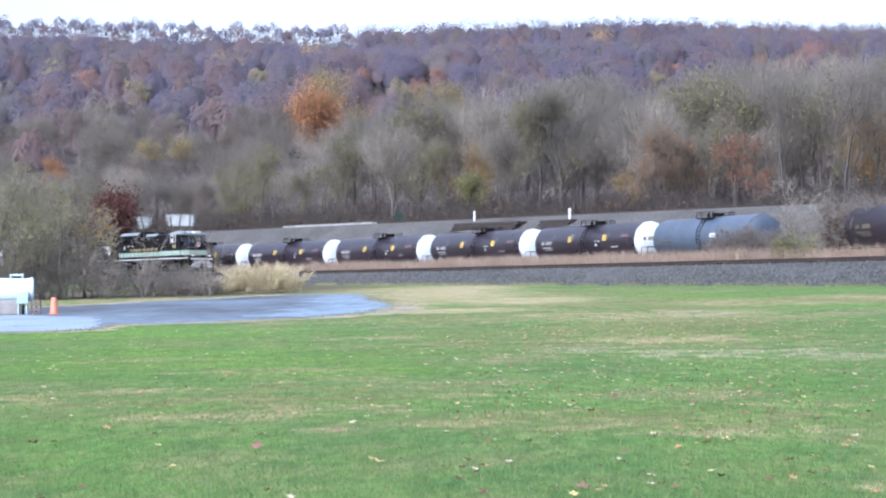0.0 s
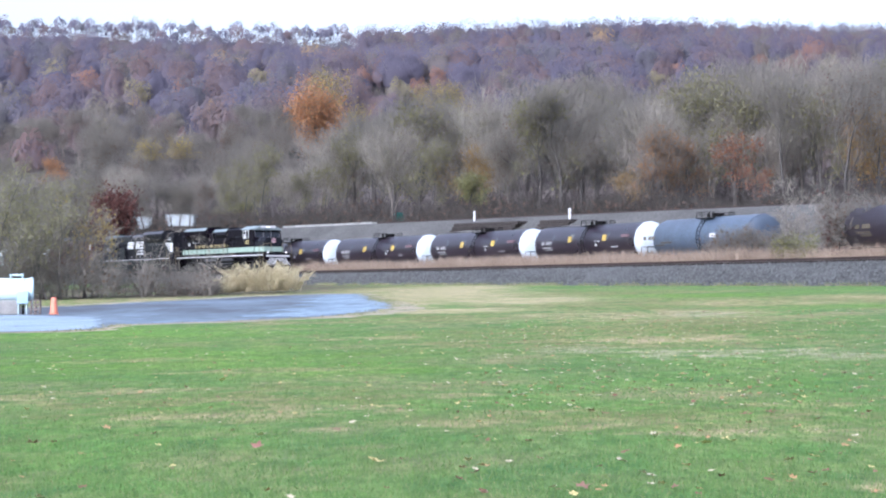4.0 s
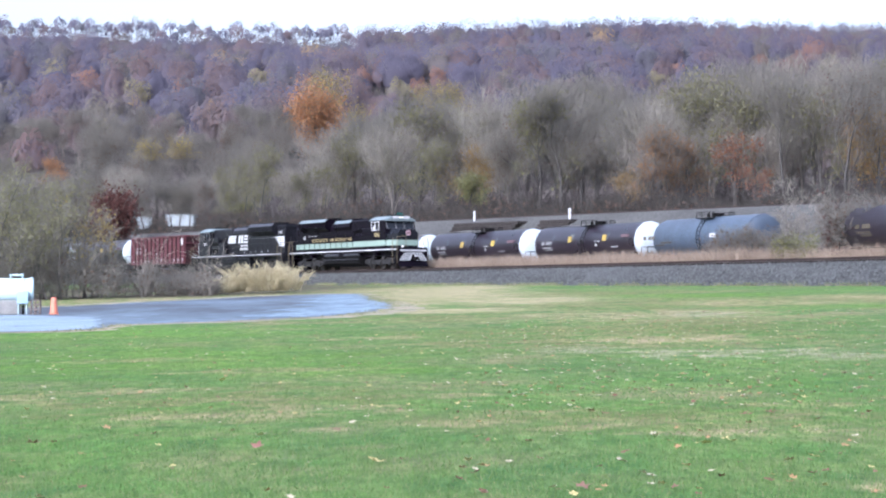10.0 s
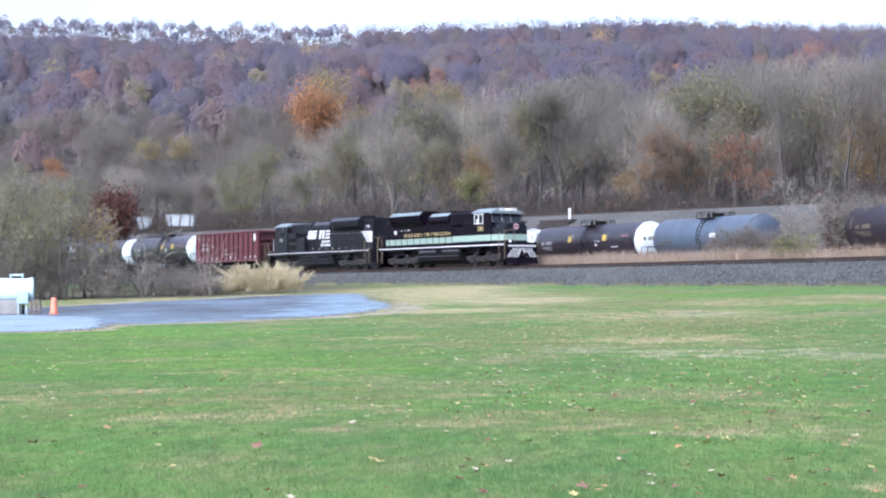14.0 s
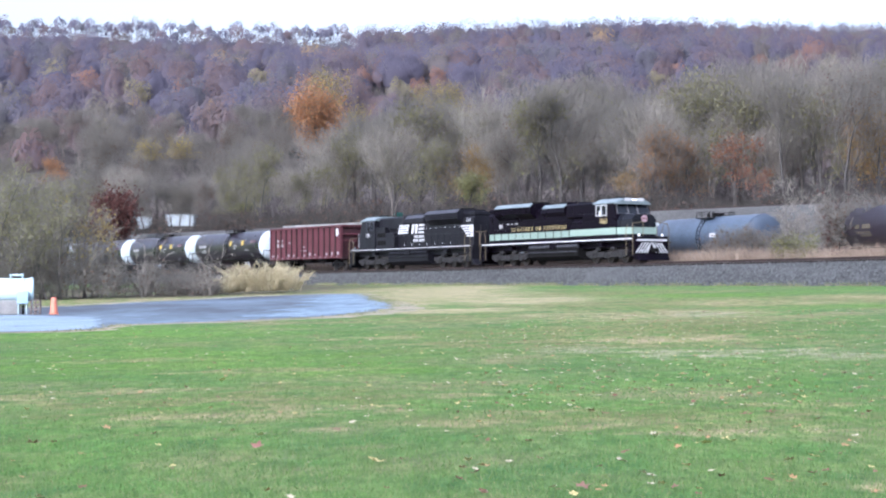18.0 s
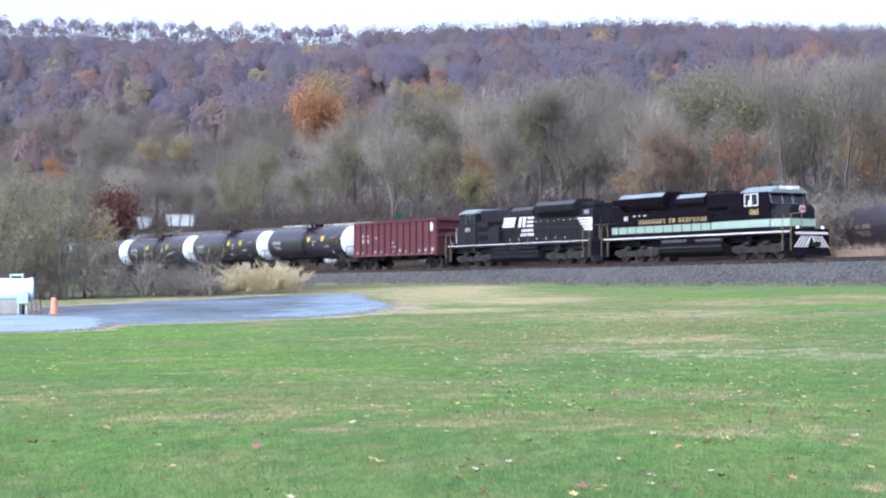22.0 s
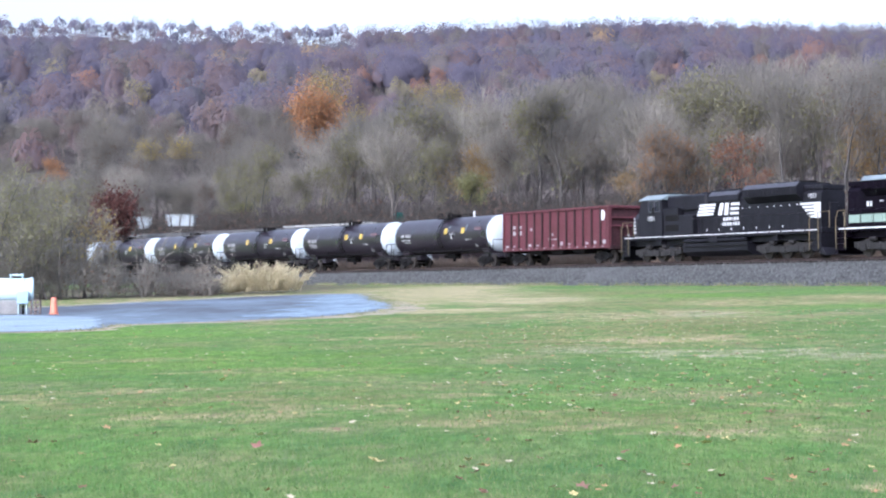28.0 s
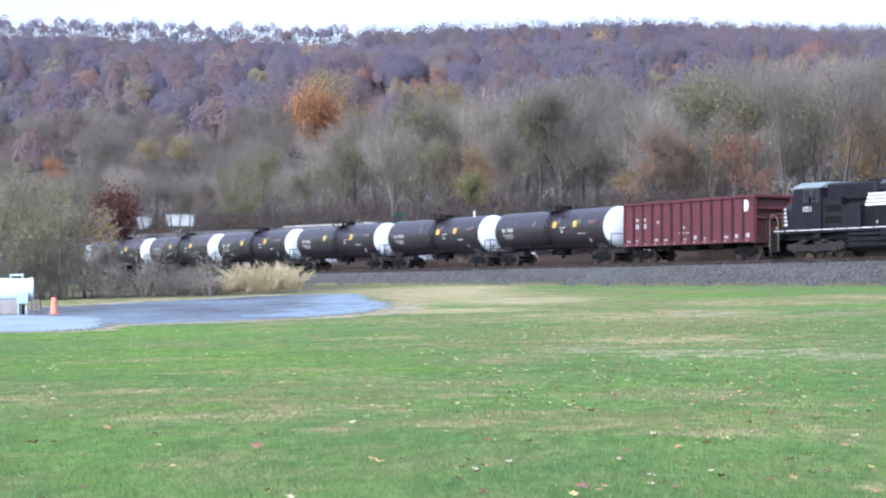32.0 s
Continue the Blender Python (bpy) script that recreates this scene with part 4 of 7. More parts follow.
def build_hopper():
    H = thing("hopper_car", pose(0, 0, 0), "ribbed oxide-red open hopper car with a white oval on its side", "hopper car")
    bl, hw, z0, z1 = 7.35, 1.56, 1.2, 4.08
    bm = bmesh.new()
    for sgn in (-1, 1):
        box(bm, -bl, bl, sgn * (hw - 0.13) - 0.03, sgn * (hw - 0.13) + 0.03, z0, z1)
    part("side_sheet", bm, M_MAROON, H)
    for sgn in (-1, 1):
        bm = bmesh.new()
        box(bm, -bl, bl, sgn * (hw - 0.09) - 0.09, sgn * (hw - 0.09) + 0.09, z1 - 0.14, z1 + 0.04, 0.02)
        part("top_chord", bm, M_MAROON, H)
        bm = bmesh.new()
        box(bm, -bl, bl, sgn * (hw - 0.08) - 0.08, sgn * (hw - 0.08) + 0.08, z0 - 0.12, z0 + 0.12, 0.02)
        part("side_sill", bm, M_MAROON, H)
        for k in range(14):
            x = -bl + 0.12 + (k + (0.0 if k < 7 else 0.0)) * (2 * bl - 0.24) / 13
            bm = bmesh.new()
            box(bm, x - 0.06, x + 0.06, sgn * (hw - 0.09), sgn * (hw + 0.0), z0, z1 - 0.1, 0.02)
            # inner posts are darker than the side sheet, the outermost two match it
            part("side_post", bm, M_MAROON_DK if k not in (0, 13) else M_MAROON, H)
        bm = bmesh.new()
        rod(bm, (6.35, sgn * (hw - 0.1), 3.45), (6.35, sgn * (hw - 0.075), 3.45), 0.3, 24)
        for v in bm.verts:
            v.co.z = 3.45 + (v.co.z - 3.45) * 1.25
        part("oval", bm, M_WHITE, H, "white oval")
        bm = bmesh.new()
        r = random.Random(8)
        y = sgn * (hw - 0.1)
        for k in range(13):
            x = -bl + 0.35 + k * (2 * bl - 0.24) / 13
            if r.random() < 0.8:
                bars(bm, x, (r.uniform(0.2, 0.45),), 0, 1.4, 1.4 + r.uniform(0.08, 0.3), y, sgn * 0.02)
            bars(bm, x + 0.1, (0.16,), 0, 1.18, 1.25, sgn * hw, sgn * 0.01)
        for x in (-5.9, -5.0):
            bars(bm, x, (0.35,), 0, 2.3, 2.62, y, sgn * 0.02)
            bars(bm, x, (0.32,), 0, 2.8, 3.02, y, sgn * 0.02)
        bars(bm, -3.4, (0.25,), 0, 2.6, 2.8, y, sgn * 0.02)
        bars(bm, -0.4, (0.22,), 0, 2.15, 2.32, y, sgn * 0.02)
        bars(bm, -0.9, (0.6, 0.5), 0.15, 1.85, 1.92, y, sgn * 0.02)
        bmesh.ops.recalc_face_normals(bm, faces=bm.faces)
        part("stencil", bm, M_LETTER, H)["kind"] = "stuff"
        bm = bmesh.new()
        for x in (7.0, 7.34):
            rod(bm, (x, sgn * (hw + 0.05), 1.2), (x, sgn * (hw + 0.05), z1), 0.02, 5)
        rungs(part("ladder", bm, M_MAROON, H), 0.34, 0.015, M_MAROON, [(7.17, sgn * (hw + 0.05), 1.315 + k * 0.32) for k in range(9)])
    for way in (1, -1):
        # sloped end sheet with stiffeners, set back under the top
        bm = bmesh.new()
        loft(bm, [[(way * (bl - 0.25), -1.42, z1), (way * (bl - 0.25), 1.42, z1), (way * (bl - 0.33), 1.42, z1), (way * (bl - 0.33), -1.42, z1)],
                  [(way * (bl - 0.3), -1.42, 2.6), (way * (bl - 0.3), 1.42, 2.6), (way * (bl - 0.38), 1.42, 2.6), (way * (bl - 0.38), -1.42, 2.6)],
                  [(way * 4.9, -1.42, 1.25), (way * 4.9, 1.42, 1.25), (way * 4.8, 1.42, 1.25), (way * 4.8, -1.42, 1.25)]])
        bmesh.ops.recalc_face_normals(bm, faces=bm.faces)
        box(bm, min(way * (bl - 0.2), way * (bl - 0.24)), max(way * (bl - 0.2), way * (bl - 0.24)), -1.42, 1.42, 1.2, z1 - 0.1)
        # the end sheet is a darker red than the sides
        part("end_sheet", bm, M_MAROON_END, H)
        bm = bmesh.new()
        a, b = sorted((way * (bl - 0.3), way * (bl + 0.02)))
        box(bm, a, b, -1.5, 1.5, z1 - 0.16, z1 + 0.05, 0.03)
        box(bm, a, b, -1.44, 1.44, 3.2, 3.32, 0.02)
        box(bm, a, b, -1.44, 1.44, 2.6, 2.72, 0.02)
        part("end_beam", bm, M_MAROON, H)
        for y in (-1.35, -0.5, 0.5, 1.35):
            bm = bmesh.new()
            box(bm, min(way * (bl - 0.14), way * (bl - 0.02)), max(way * (bl - 0.14), way * (bl - 0.02)), y - 0.06, y + 0.06, 1.2, 2.65)
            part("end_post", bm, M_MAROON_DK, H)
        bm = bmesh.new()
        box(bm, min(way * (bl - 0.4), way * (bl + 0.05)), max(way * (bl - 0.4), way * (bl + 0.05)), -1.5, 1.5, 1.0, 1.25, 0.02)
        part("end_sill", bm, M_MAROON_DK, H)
        coupler(H, way * 8.05, way)
    bm = bmesh.new()
    box(bm, -bl, bl, -0.3, 0.3, 0.95, 1.2)
    part("centre_sill", bm, M_UNDER, H)
    for x in (-2.9, 0.0, 2.9):
        bm = bmesh.new()
        loft(bm, [[(x - 1.35, -1.35, 1.25), (x + 1.35, -1.35, 1.25), (x + 1.35, 1.35, 1.25), (x - 1.35, 1.35, 1.25)], [(x - 0.6, -1.2, 0.78), (x + 0.6, -1.2, 0.78), (x + 0.6, 1.2, 0.78), (x - 0.6, 1.2, 0.78)]])
        bmesh.ops.recalc_face_normals(bm, faces=bm.faces)
        part("hopper_bay", bm, M_UNDER, H)
    bm = bmesh.new()
    box(bm, -bl + 0.4, bl - 0.4, -1.38, 1.38, 3.3, 3.36)
    part("load", bm, M_UNDER, H)
    freight_truck(H, 5.75)
    freight_truck(H, -5.75)
    return H


def build_tank_car(shell_m, head_m, label, plain=False, half=7.6, placards=(1.05, 3.8)):
    T = thing("tank_car", pose(0, 0, 0), label, "tank car", "tank cars")
    R, zc = 1.5, 2.62
    e = min(0.0, half - 7.35)
    seg = 40
    bm = bmesh.new()
    ring = lambda x, r, dz=0.0: [(x, r * math.cos(2 * math.pi * k / seg), zc + dz + r * math.sin(2 * math.pi * k / seg)) for k in range(seg)]
    xs = [-half, -half + 0.02, -4.6, -4.58, -2.45, -2.43, 0.0, 0.02, 2.45, 2.47, 4.9, 4.92, half - 0.02, half]
    loft(bm, [ring(x, R + (0.012 if i % 2 else 0.0)) for i, x in enumerate(xs)], caps=False)
    bmesh.ops.recalc_face_normals(bm, faces=bm.faces)
    part("tank_shell", bm, shell_m, T, smooth=True)
    for way in (1, -1):
        bm = bmesh.new()
        rings = []
        for k in range(9):
            a = k / 8 * math.pi / 2
            rings.append(ring(way * (half + 0.02 + (0.5 if plain else 0.64) * math.sin(a)), max(0.02, R * math.cos(a) ** 0.85)))
        rings.insert(0, ring(way * (half - 0.1), R + 0.014))
        loft(bm, rings)
        bmesh.ops.recalc_face_normals(bm, faces=bm.faces)
        part("tank_head", bm, head_m, T, "" if plain else "white dished tank end", smooth=True)
        # stub sill, end platform, grab rail
        bm = bmesh.new()
        a, b = sorted((way * (5.2 + e), way * (8.4 + e)))
        box(bm, a, b, -0.33, 0.33, 0.72, 1.14, 0.02)
        a, b = sorted((way * (8.0 + e), way * (8.45 + e)))
        box(bm, a, b, -1.45, 1.45, 1.05, 1.13, 0.01)
        loft(bm, [[(way * (6.0 + e), -0.9, 1.14), (way * (6.0 + e), 0.9, 1.14), (way * (6.0 + e), 1.05, 1.75), (way * (6.0 + e), -1.05, 1.75)], [(way * (7.2 + e), -0.9, 1.14), (way * (7.2 + e), 0.9, 1.14), (way * (7.2 + e), 1.05, 1.75), (way * (7.2 + e), -1.05, 1.75)]])
        bmesh.ops.recalc_face_normals(bm, faces=bm.faces)
        part("stub_sill", bm, M_UNDER if plain else shell_m, T)
        bm = bmesh.new()
        pipe(bm, [(way * (8.4 + e), -1.42, 1.1), (way * (8.4 + e), -1.42, 2.1), (way * (8.4 + e), 1.42, 2.1), (way * (8.4 + e), 1.42, 1.1)], 0.03)
        pipe(bm, [(way * (8.4 + e), -1.42, 1.6), (way * (7.4 + e), -1.6, 1.6)], 0.025)
        pipe(bm, [(way * (8.4 + e), 1.42, 1.6), (way * (7.4 + e), 1.6, 1.6)], 0.025)
        part("end_handrail", bm, M_UNDER, T)
        for sgn in (-1, 1):
            bm = bmesh.new()
            rod(bm, (way * (7.9 + e), sgn * 1.47, 0.45), (way * (7.9 + e), sgn * 1.47, 1.6), 0.025, 5)
            rod(bm, (way * (8.35 + e), sgn * 1.47, 0.45), (way * (8.35 + e), sgn * 1.47, 1.6), 0.025, 5)
            ladder = part("end_ladder", bm, M_UNDER, T)
            rungs(ladder, 0.45, 0.02, M_UNDER, [(way * (8.125 + e), sgn * 1.47, 0.515 + 0.3 * k) for k in range(4)])
        coupler(T, way * (8.84 + e), way)
        freight_truck(T, way * (6.55 + e))
    bm = bmesh.new()
    rod(bm, (8.5 + e, 0.9, 1.9), (8.56 + e, 0.9, 1.9), 0.28, 16)
    rod(bm, (8.53 + e, 0.9, 1.1), (8.53 + e, 0.9, 1.9), 0.03, 5)
    part("brake_wheel", bm, M_UNDER, T)
    # manway, valves, crash-guard platform
    bm = bmesh.new()
    rod(bm, (0.35, 0, zc + R - 0.1), (0.35, 0, zc + R + 0.2), 0.42, 14)
    rod(bm, (0.35, 0, zc + R + 0.19), (0.35, 0, zc + R + 0.27), 0.48, 14)
    rod(bm, (-0.5, 0.2, zc + R - 0.1), (-0.5, 0.2, zc + R + 0.28), 0.14, 8)
    rod(bm, (-0.5, -0.25, zc + R - 0.1), (-0.5, -0.25, zc + R + 0.28), 0.12, 8)
    part("manway", bm, M_UNDER, T)
    bm = bmesh.new()
    for sgn in (-1, 1):
        box(bm, -0.9, 0.9, sgn * 0.85 - 0.25, sgn * 0.85 + 0.25, zc + R - 0.12, zc + R - 0.07)
    part("top_platform", bm, M_UNDER, T)
    for sgn in (-1, 1):
        bm = bmesh.new()
        for x in (-0.85, 0.85):
            rod(bm, (x, sgn * 1.08, zc + R - 0.1), (x, sgn * 1.08, zc + R + 0.32), 0.028, 5)
            rod(bm, (x, sgn * 0.62, zc + R - 0.1), (x, sgn * 0.62, zc + R + 0.32), 0.028, 5)
            rod(bm, (x, sgn * 0.62, zc + R + 0.32), (x, sgn * 1.08, zc + R + 0.32), 0.028, 5)
        for z in (0.15, 0.32):
            rod(bm, (-0.85, sgn * 1.08, zc + R + z), (0.85, sgn * 1.08, zc + R + z), 0.028, 5)
        part("platform_railing", bm, M_UNDER, T)
        bm = bmesh.new()
        turns = [2 * math.pi * k / 6 for k in range(6)]
        loft(bm, [[(-0.22 + 0.025 * math.cos(t), sgn * (1.56 + 0.025 * math.sin(t)) * math.cos(a), zc + (1.56 + 0.025 * math.sin(t)) * math.sin(a)) for t in turns] for a in (0.9, 0.7, 0.5, 0.3, 0.1, -0.1, -0.3, -0.5, -0.7)])
        bmesh.ops.recalc_face_normals(bm, faces=bm.faces)
        ladder = part("side_ladder", bm, M_UNDER, T)
        stile = new("stile", ladder.data)
        stile.parent, stile.matrix_basis = ladder, pose(0.44, 0, 0)
        rungs(ladder, 0.44, 0.02, M_UNDER, [(0, sgn * 1.56 * math.cos(0.9 - k * 0.2), zc + 1.56 * math.sin(0.9 - k * 0.2)) for k in range(9)])
        bm = bmesh.new()
        pipe(bm, [(-half, sgn * 1.25, 1.35), (half, sgn * 1.25, 1.35)], 0.04)
        for x in (-6.0, -3, 3, 6.0):
            rod(bm, (x, sgn * 1.25, 1.35), (x, sgn * 1.1, 1.7), 0.03, 5)
        part("side_rail", bm, M_UNDER, T)

        def on_shell(bm2, x0, x1, a0, a1):
            q = [(x, sgn * (R + 0.02 + e) * math.cos(a), zc + (R + 0.02 + e) * math.sin(a)) for e in (0, 0.015) for x, a in ((x0, a0), (x1, a0), (x1, a1), (x0, a1))]
            loft(bm2, [q[:4], q[4:]])

        if not plain:
            for x in placards:
                bm = bmesh.new()
                on_shell(bm, x - 0.26, x + 0.26, 0.06, 0.38)
                bmesh.ops.recalc_face_normals(bm, faces=bm.faces)
                part("placard", bm, M_YELLOW, T, "square yellow placard")
        bm = bmesh.new()
        for k in range(7):
            if k != 2:
                on_shell(bm, -5.9 + e + k * 0.24 - 0.5, -5.9 + e + k * 0.24 - 0.5 + 0.17, -0.02, 0.16)
        for k in range(5):
            on_shell(bm, -6.3 + k * 0.3 - e, -6.3 + k * 0.3 - e + 0.22, -0.22, -0.15)
            on_shell(bm, -5.9 + k * 0.24, -5.9 + k * 0.24 + 0.18, -0.34, -0.28)
            on_shell(bm, 1.75 + k * 0.18, 1.75 + k * 0.18 + 0.13, 0.02, 0.08)
            on_shell(bm, 4.2 + k * 0.2, 4.2 + k * 0.2 + 0.14, -0.3, -0.24)
        on_shell(bm, 1.9, 2.2, -0.2, -0.06)
        on_shell(bm, 5.4, 5.65, -0.75, -0.55)
        bmesh.ops.recalc_face_normals(bm, faces=bm.faces)
        part("stencil", bm, M_LETTER if not plain else M_DIM_LETTER, T)["kind"] = "stuff"
        if plain:
            bm = bmesh.new()
            on_shell(bm, 1.5, 2.2, -0.02, 0.16)
            bmesh.ops.recalc_face_normals(bm, faces=bm.faces)
            part("placard", bm, M_WHITE, T, "small white placard")
        else:
            for x in (-4.6, -1.9, placards[0] + 0.5, placards[1] + 0.5):
                bm = bmesh.new()
                on_shell(bm, x - 0.035, x + 0.035, 0.18, 0.55)
                bmesh.ops.recalc_face_normals(bm, faces=bm.faces)
                part("shell_bracket", bm, M_GREYROOF, T)
            bm = bmesh.new()
            on_shell(bm, 5.6 + e, 6.7 + e, 0.2, 0.36)
            bmesh.ops.recalc_face_normals(bm, faces=bm.faces)
            part("data_plate", bm, M_PLATE, T, "dull reddish data plate")
    bm = bmesh.new()
    box(bm, -0.5, 0.6, -0.35, 0.35, 0.72, 1.15, 0.05)
    rod(bm, (0, 0, 0.5), (0, 0, 0.8), 0.14, 8)
    rod(bm, (-1.9, 0.3, 0.95), (-1.0, 0.3, 0.95), 0.17, 8)
    part("outlet_valve", bm, M_UNDER, T)
    return T


M_STONE = foliage("crushed_stone", [(0.06, 0.063, 0.064), (0.105, 0.108, 0.108), (0.165, 0.168, 0.168), (0.075, 0.077, 0.075)], 0.95, 0.0)
M_MAROON_END = mat("dusty_oxide_red_paint", (0.065, 0.018, 0.024), 0.75, vary=0.4, scale=1.2, fine=9)
M_NOSE = mat("glossy_black_nose_paint", (0.010, 0.011, 0.016), 0.25, vary=0.3, scale=2, spec=0.3)
M_SHUTTER = mat("dark_grey_shutter", (0.055, 0.055, 0.068), 0.45, vary=0.2)
M_EMBLEM = mat("pale_pink_emblem", (0.5, 0.34, 0.38), 0.5, vary=0.2, scale=6)
M_TANKGREY_END = mat("dull_blue_tank_end_paint", (0.065, 0.088, 0.13), 0.7, vary=0.3, scale=0.6)
M_PLATE = mat("dull_reddish_plate", (0.12, 0.075, 0.085), 0.6, vary=0.3, scale=4)
M_DIM_LETTER = mat("faded_ochre_lettering", (0.13, 0.11, 0.075), 0.7, vary=0.3, scale=5)
M_LETTER = mat("dulled_white_lettering", (0.36, 0.36, 0.37), 0.6, vary=0.3, scale=5)

TRAIN = []          # (thing, place of its front coupler behind the head of the train, length, half the distance of its trucks, turned)
loco_a = build_loco("glossy black diesel locomotive with a pale mint band and striped pilot", True)
loco_b = build_loco("dusty black diesel locomotive coupled with its cab trailing", False)
hopper = build_hopper()
tank = build_tank_car(M_TANKBLACK, M_TANKWHITE, "glossy black tank car with chalky white ends")
TRAIN += [(loco_a, 0.0, 22.62, 6.7, False), (loco_b, 22.62, 22.62, 6.7, True), (hopper, 45.24, 16.1, 5.75, False)]
TANK_FRONT, TANK_LEN = 62.9, 17.68
TRAIN.append((tank, TANK_FRONT - 1.0, TANK_LEN, 6.55, False))
tank_other = build_tank_car(M_TANKBLACK, M_TANKWHITE, "glossy black tank car with chalky white ends", placards=(-2.0, 3.2))
for k in range(1, 11):
    TRAIN.append((copy_thing(tank if k < 2 else tank_other, pose(0, 0, 0)), TANK_FRONT - 1.0 + k * TANK_LEN, TANK_LEN, 6.55, False))


def on_rails(at, mid, half, turned=False):
    a, b = Vector(at(mid + half)), Vector(at(mid - half))
    d = a - b
    yaw, pitch = math.degrees(math.atan2(d.y, d.x)), -math.degrees(math.atan2(d.z, d.xy.length))
    c = (a + b) / 2
    return Matrix.Translation(c) @ pose(0, 0, 0, 0, pitch, yaw) @ (pose(0, 0, 0, 0, 0, 180) if turned else Matrix())


# standing cars on the side track
for k, s_head in enumerate((-2, -1, 0, 1, 2)):
    copy_thing(tank_other, on_rails(side_at, s_head * 17.69 - TANK_LEN / 2 + 0.5, 6.55))
tank_other.matrix_basis = on_rails(side_at, -3 * 17.69 - TANK_LEN / 2 + 0.5, 6.55)
grey_tank = build_tank_car(M_TANKGREY, M_TANKGREY_END, "blue-grey tank car standing on the side track", True, 6.15)
grey_tank.matrix_basis = on_rails(side_at, 2 * 17.69 + 0.5 + 7.64, 5.35)
dark_tank = build_tank_car(M_TANKBLACK, M_TANKBLACK, "dark tank car standing behind bare bushes", True)
dark_tank.matrix_basis = on_rails(side_at, 4 * 17.69 - TANK_LEN / 2 + 7.0, 6.55)


build_ties()
build_stones()
build_high_bank()


# ---- trees ----
def prisms(segs, sides):
    """Tapered branches from rows of p0, p1, r0, r1."""
    p0 = np.array([s[0] for s in segs], dtype=float)
    p1 = np.array([s[1] for s in segs], dtype=float)
    r0 = np.array([s[2] for s in segs])[:, None]
    r1 = np.array([s[3] for s in segs])[:, None]
    d = p1 - p0
    d /= np.linalg.norm(d, axis=1)[:, None] + 1e-9
    a = np.cross(d, np.where(np.abs(d[:, 2:]) < 0.9, [[0, 0, 1.0]], [[1.0, 0, 0]]))
    a /= np.linalg.norm(a, axis=1)[:, None] + 1e-9
    b = np.cross(d, a)
    vs = []
    for p, r in ((p0, r0), (p1, r1)):
        for k in range(sides):
            t = 2 * math.pi * k / sides
            vs.append(p + r * (a * math.cos(t) + b * math.sin(t)))
    v = np.stack(vs, 1).reshape(-1, 3)
    base = (np.arange(len(segs)) * 2 * sides)[:, None]
    f = [base + np.array([[k, (k + 1) % sides, sides + (k + 1) % sides, sides + k]]) for k in range(sides)]
    return v, np.concatenate(f, 0)


def shards(rs, centres, length, width, up=0.0, dirs=None):
    """Small loose triangles: leaves, or twigs when they are long and thin."""
    n = len(centres)
    d = rs.normal(0, 1, (n, 3)) if dirs is None else dirs + rs.normal(0, 0.45, (n, 3))
    d[:, 2] += up
    d /= np.linalg.norm(d, axis=1)[:, None] + 1e-9
    q = np.cross(d, rs.normal(0, 1, (n, 3)))
    q /= np.linalg.norm(q, axis=1)[:, None] + 1e-9
    L = length * rs.uniform(0.6, 1.4, (n, 1))
    W = width * rs.uniform(0.6, 1.4, (n, 1))
    v = np.stack([centres - q * W / 2, centres + q * W / 2, centres + d * L], 1).reshape(-1, 3)
    return v, np.arange(n * 3).reshape(-1, 3)


def grow(rnd, height, spread, forks, trunk_r, lean=0.0, low=0.3):
    """Branches of one tree: rows for prisms, and the tips with their directions."""
    segs, tips = [], []

    def limb(p, d, length, r, depth):
        steps = 3 if depth < 2 else 2
        for k in range(steps):
            d2 = (d + Vector((rnd.gauss(0, 0.12), rnd.gauss(0, 0.12), rnd.gauss(0.04, 0.08)))).normalized()
            q = p + d2 * length / steps
            r2 = r * (1 - 0.28 / steps * (k + 1))
            segs.append((tuple(p), tuple(q), r, r2))
            p, d, r = q, d2, r2
            if depth >= 1 and depth < forks and rnd.random() < (0.75 if depth < 2 else 0.42):
                side = Vector((rnd.gauss(0, 1), rnd.gauss(0, 1), rnd.uniform(-0.1, 0.7))).normalized()
                limb(p, (d * 0.55 + side * 0.6 * spread).normalized(), length * rnd.uniform(0.4, 0.65), r * 0.5, depth + 1)
            if depth >= 2:
                tips.append((tuple(p), tuple(d)))
        if depth < forks:
            for k in range(2 if depth else 4):
                side = Vector((rnd.gauss(0, 1), rnd.gauss(0, 1), rnd.uniform(0.0, 0.5))).normalized()
                limb(p, (d * 0.7 + side * 0.55 * spread).normalized(), length * rnd.uniform(0.5, 0.75), r * 0.62, depth + 1)
        else:
            tips.append((tuple(p), tuple(d)))

    trunk_d = Vector((lean * rnd.uniform(-1, 1), lean * rnd.uniform(-1, 1), 1)).normalized()
    p = Vector((0, 0, -0.3))
    top = height * low
    n = 4
    r = trunk_r
    for k in range(n):
        q = p + (trunk_d + Vector((rnd.gauss(0, 0.05), rnd.gauss(0, 0.05), 0))) * top / n
        segs.append((tuple(p), tuple(q), r * (1.25 if k == 0 else 1), r * 0.94))
        p, r = q, r * 0.94
        if k >= 2:
            side = Vector((rnd.gauss(0, 1), rnd.gauss(0, 1), 0.6)).normalized()
            limb(p, (trunk_d * 0.5 + side * 0.6 * spread).normalized(), height * 0.22, r * 0.45, 1)
    limb(p, trunk_d, height * 0.28, r, 0)
    return segs, tips


TREES = {}


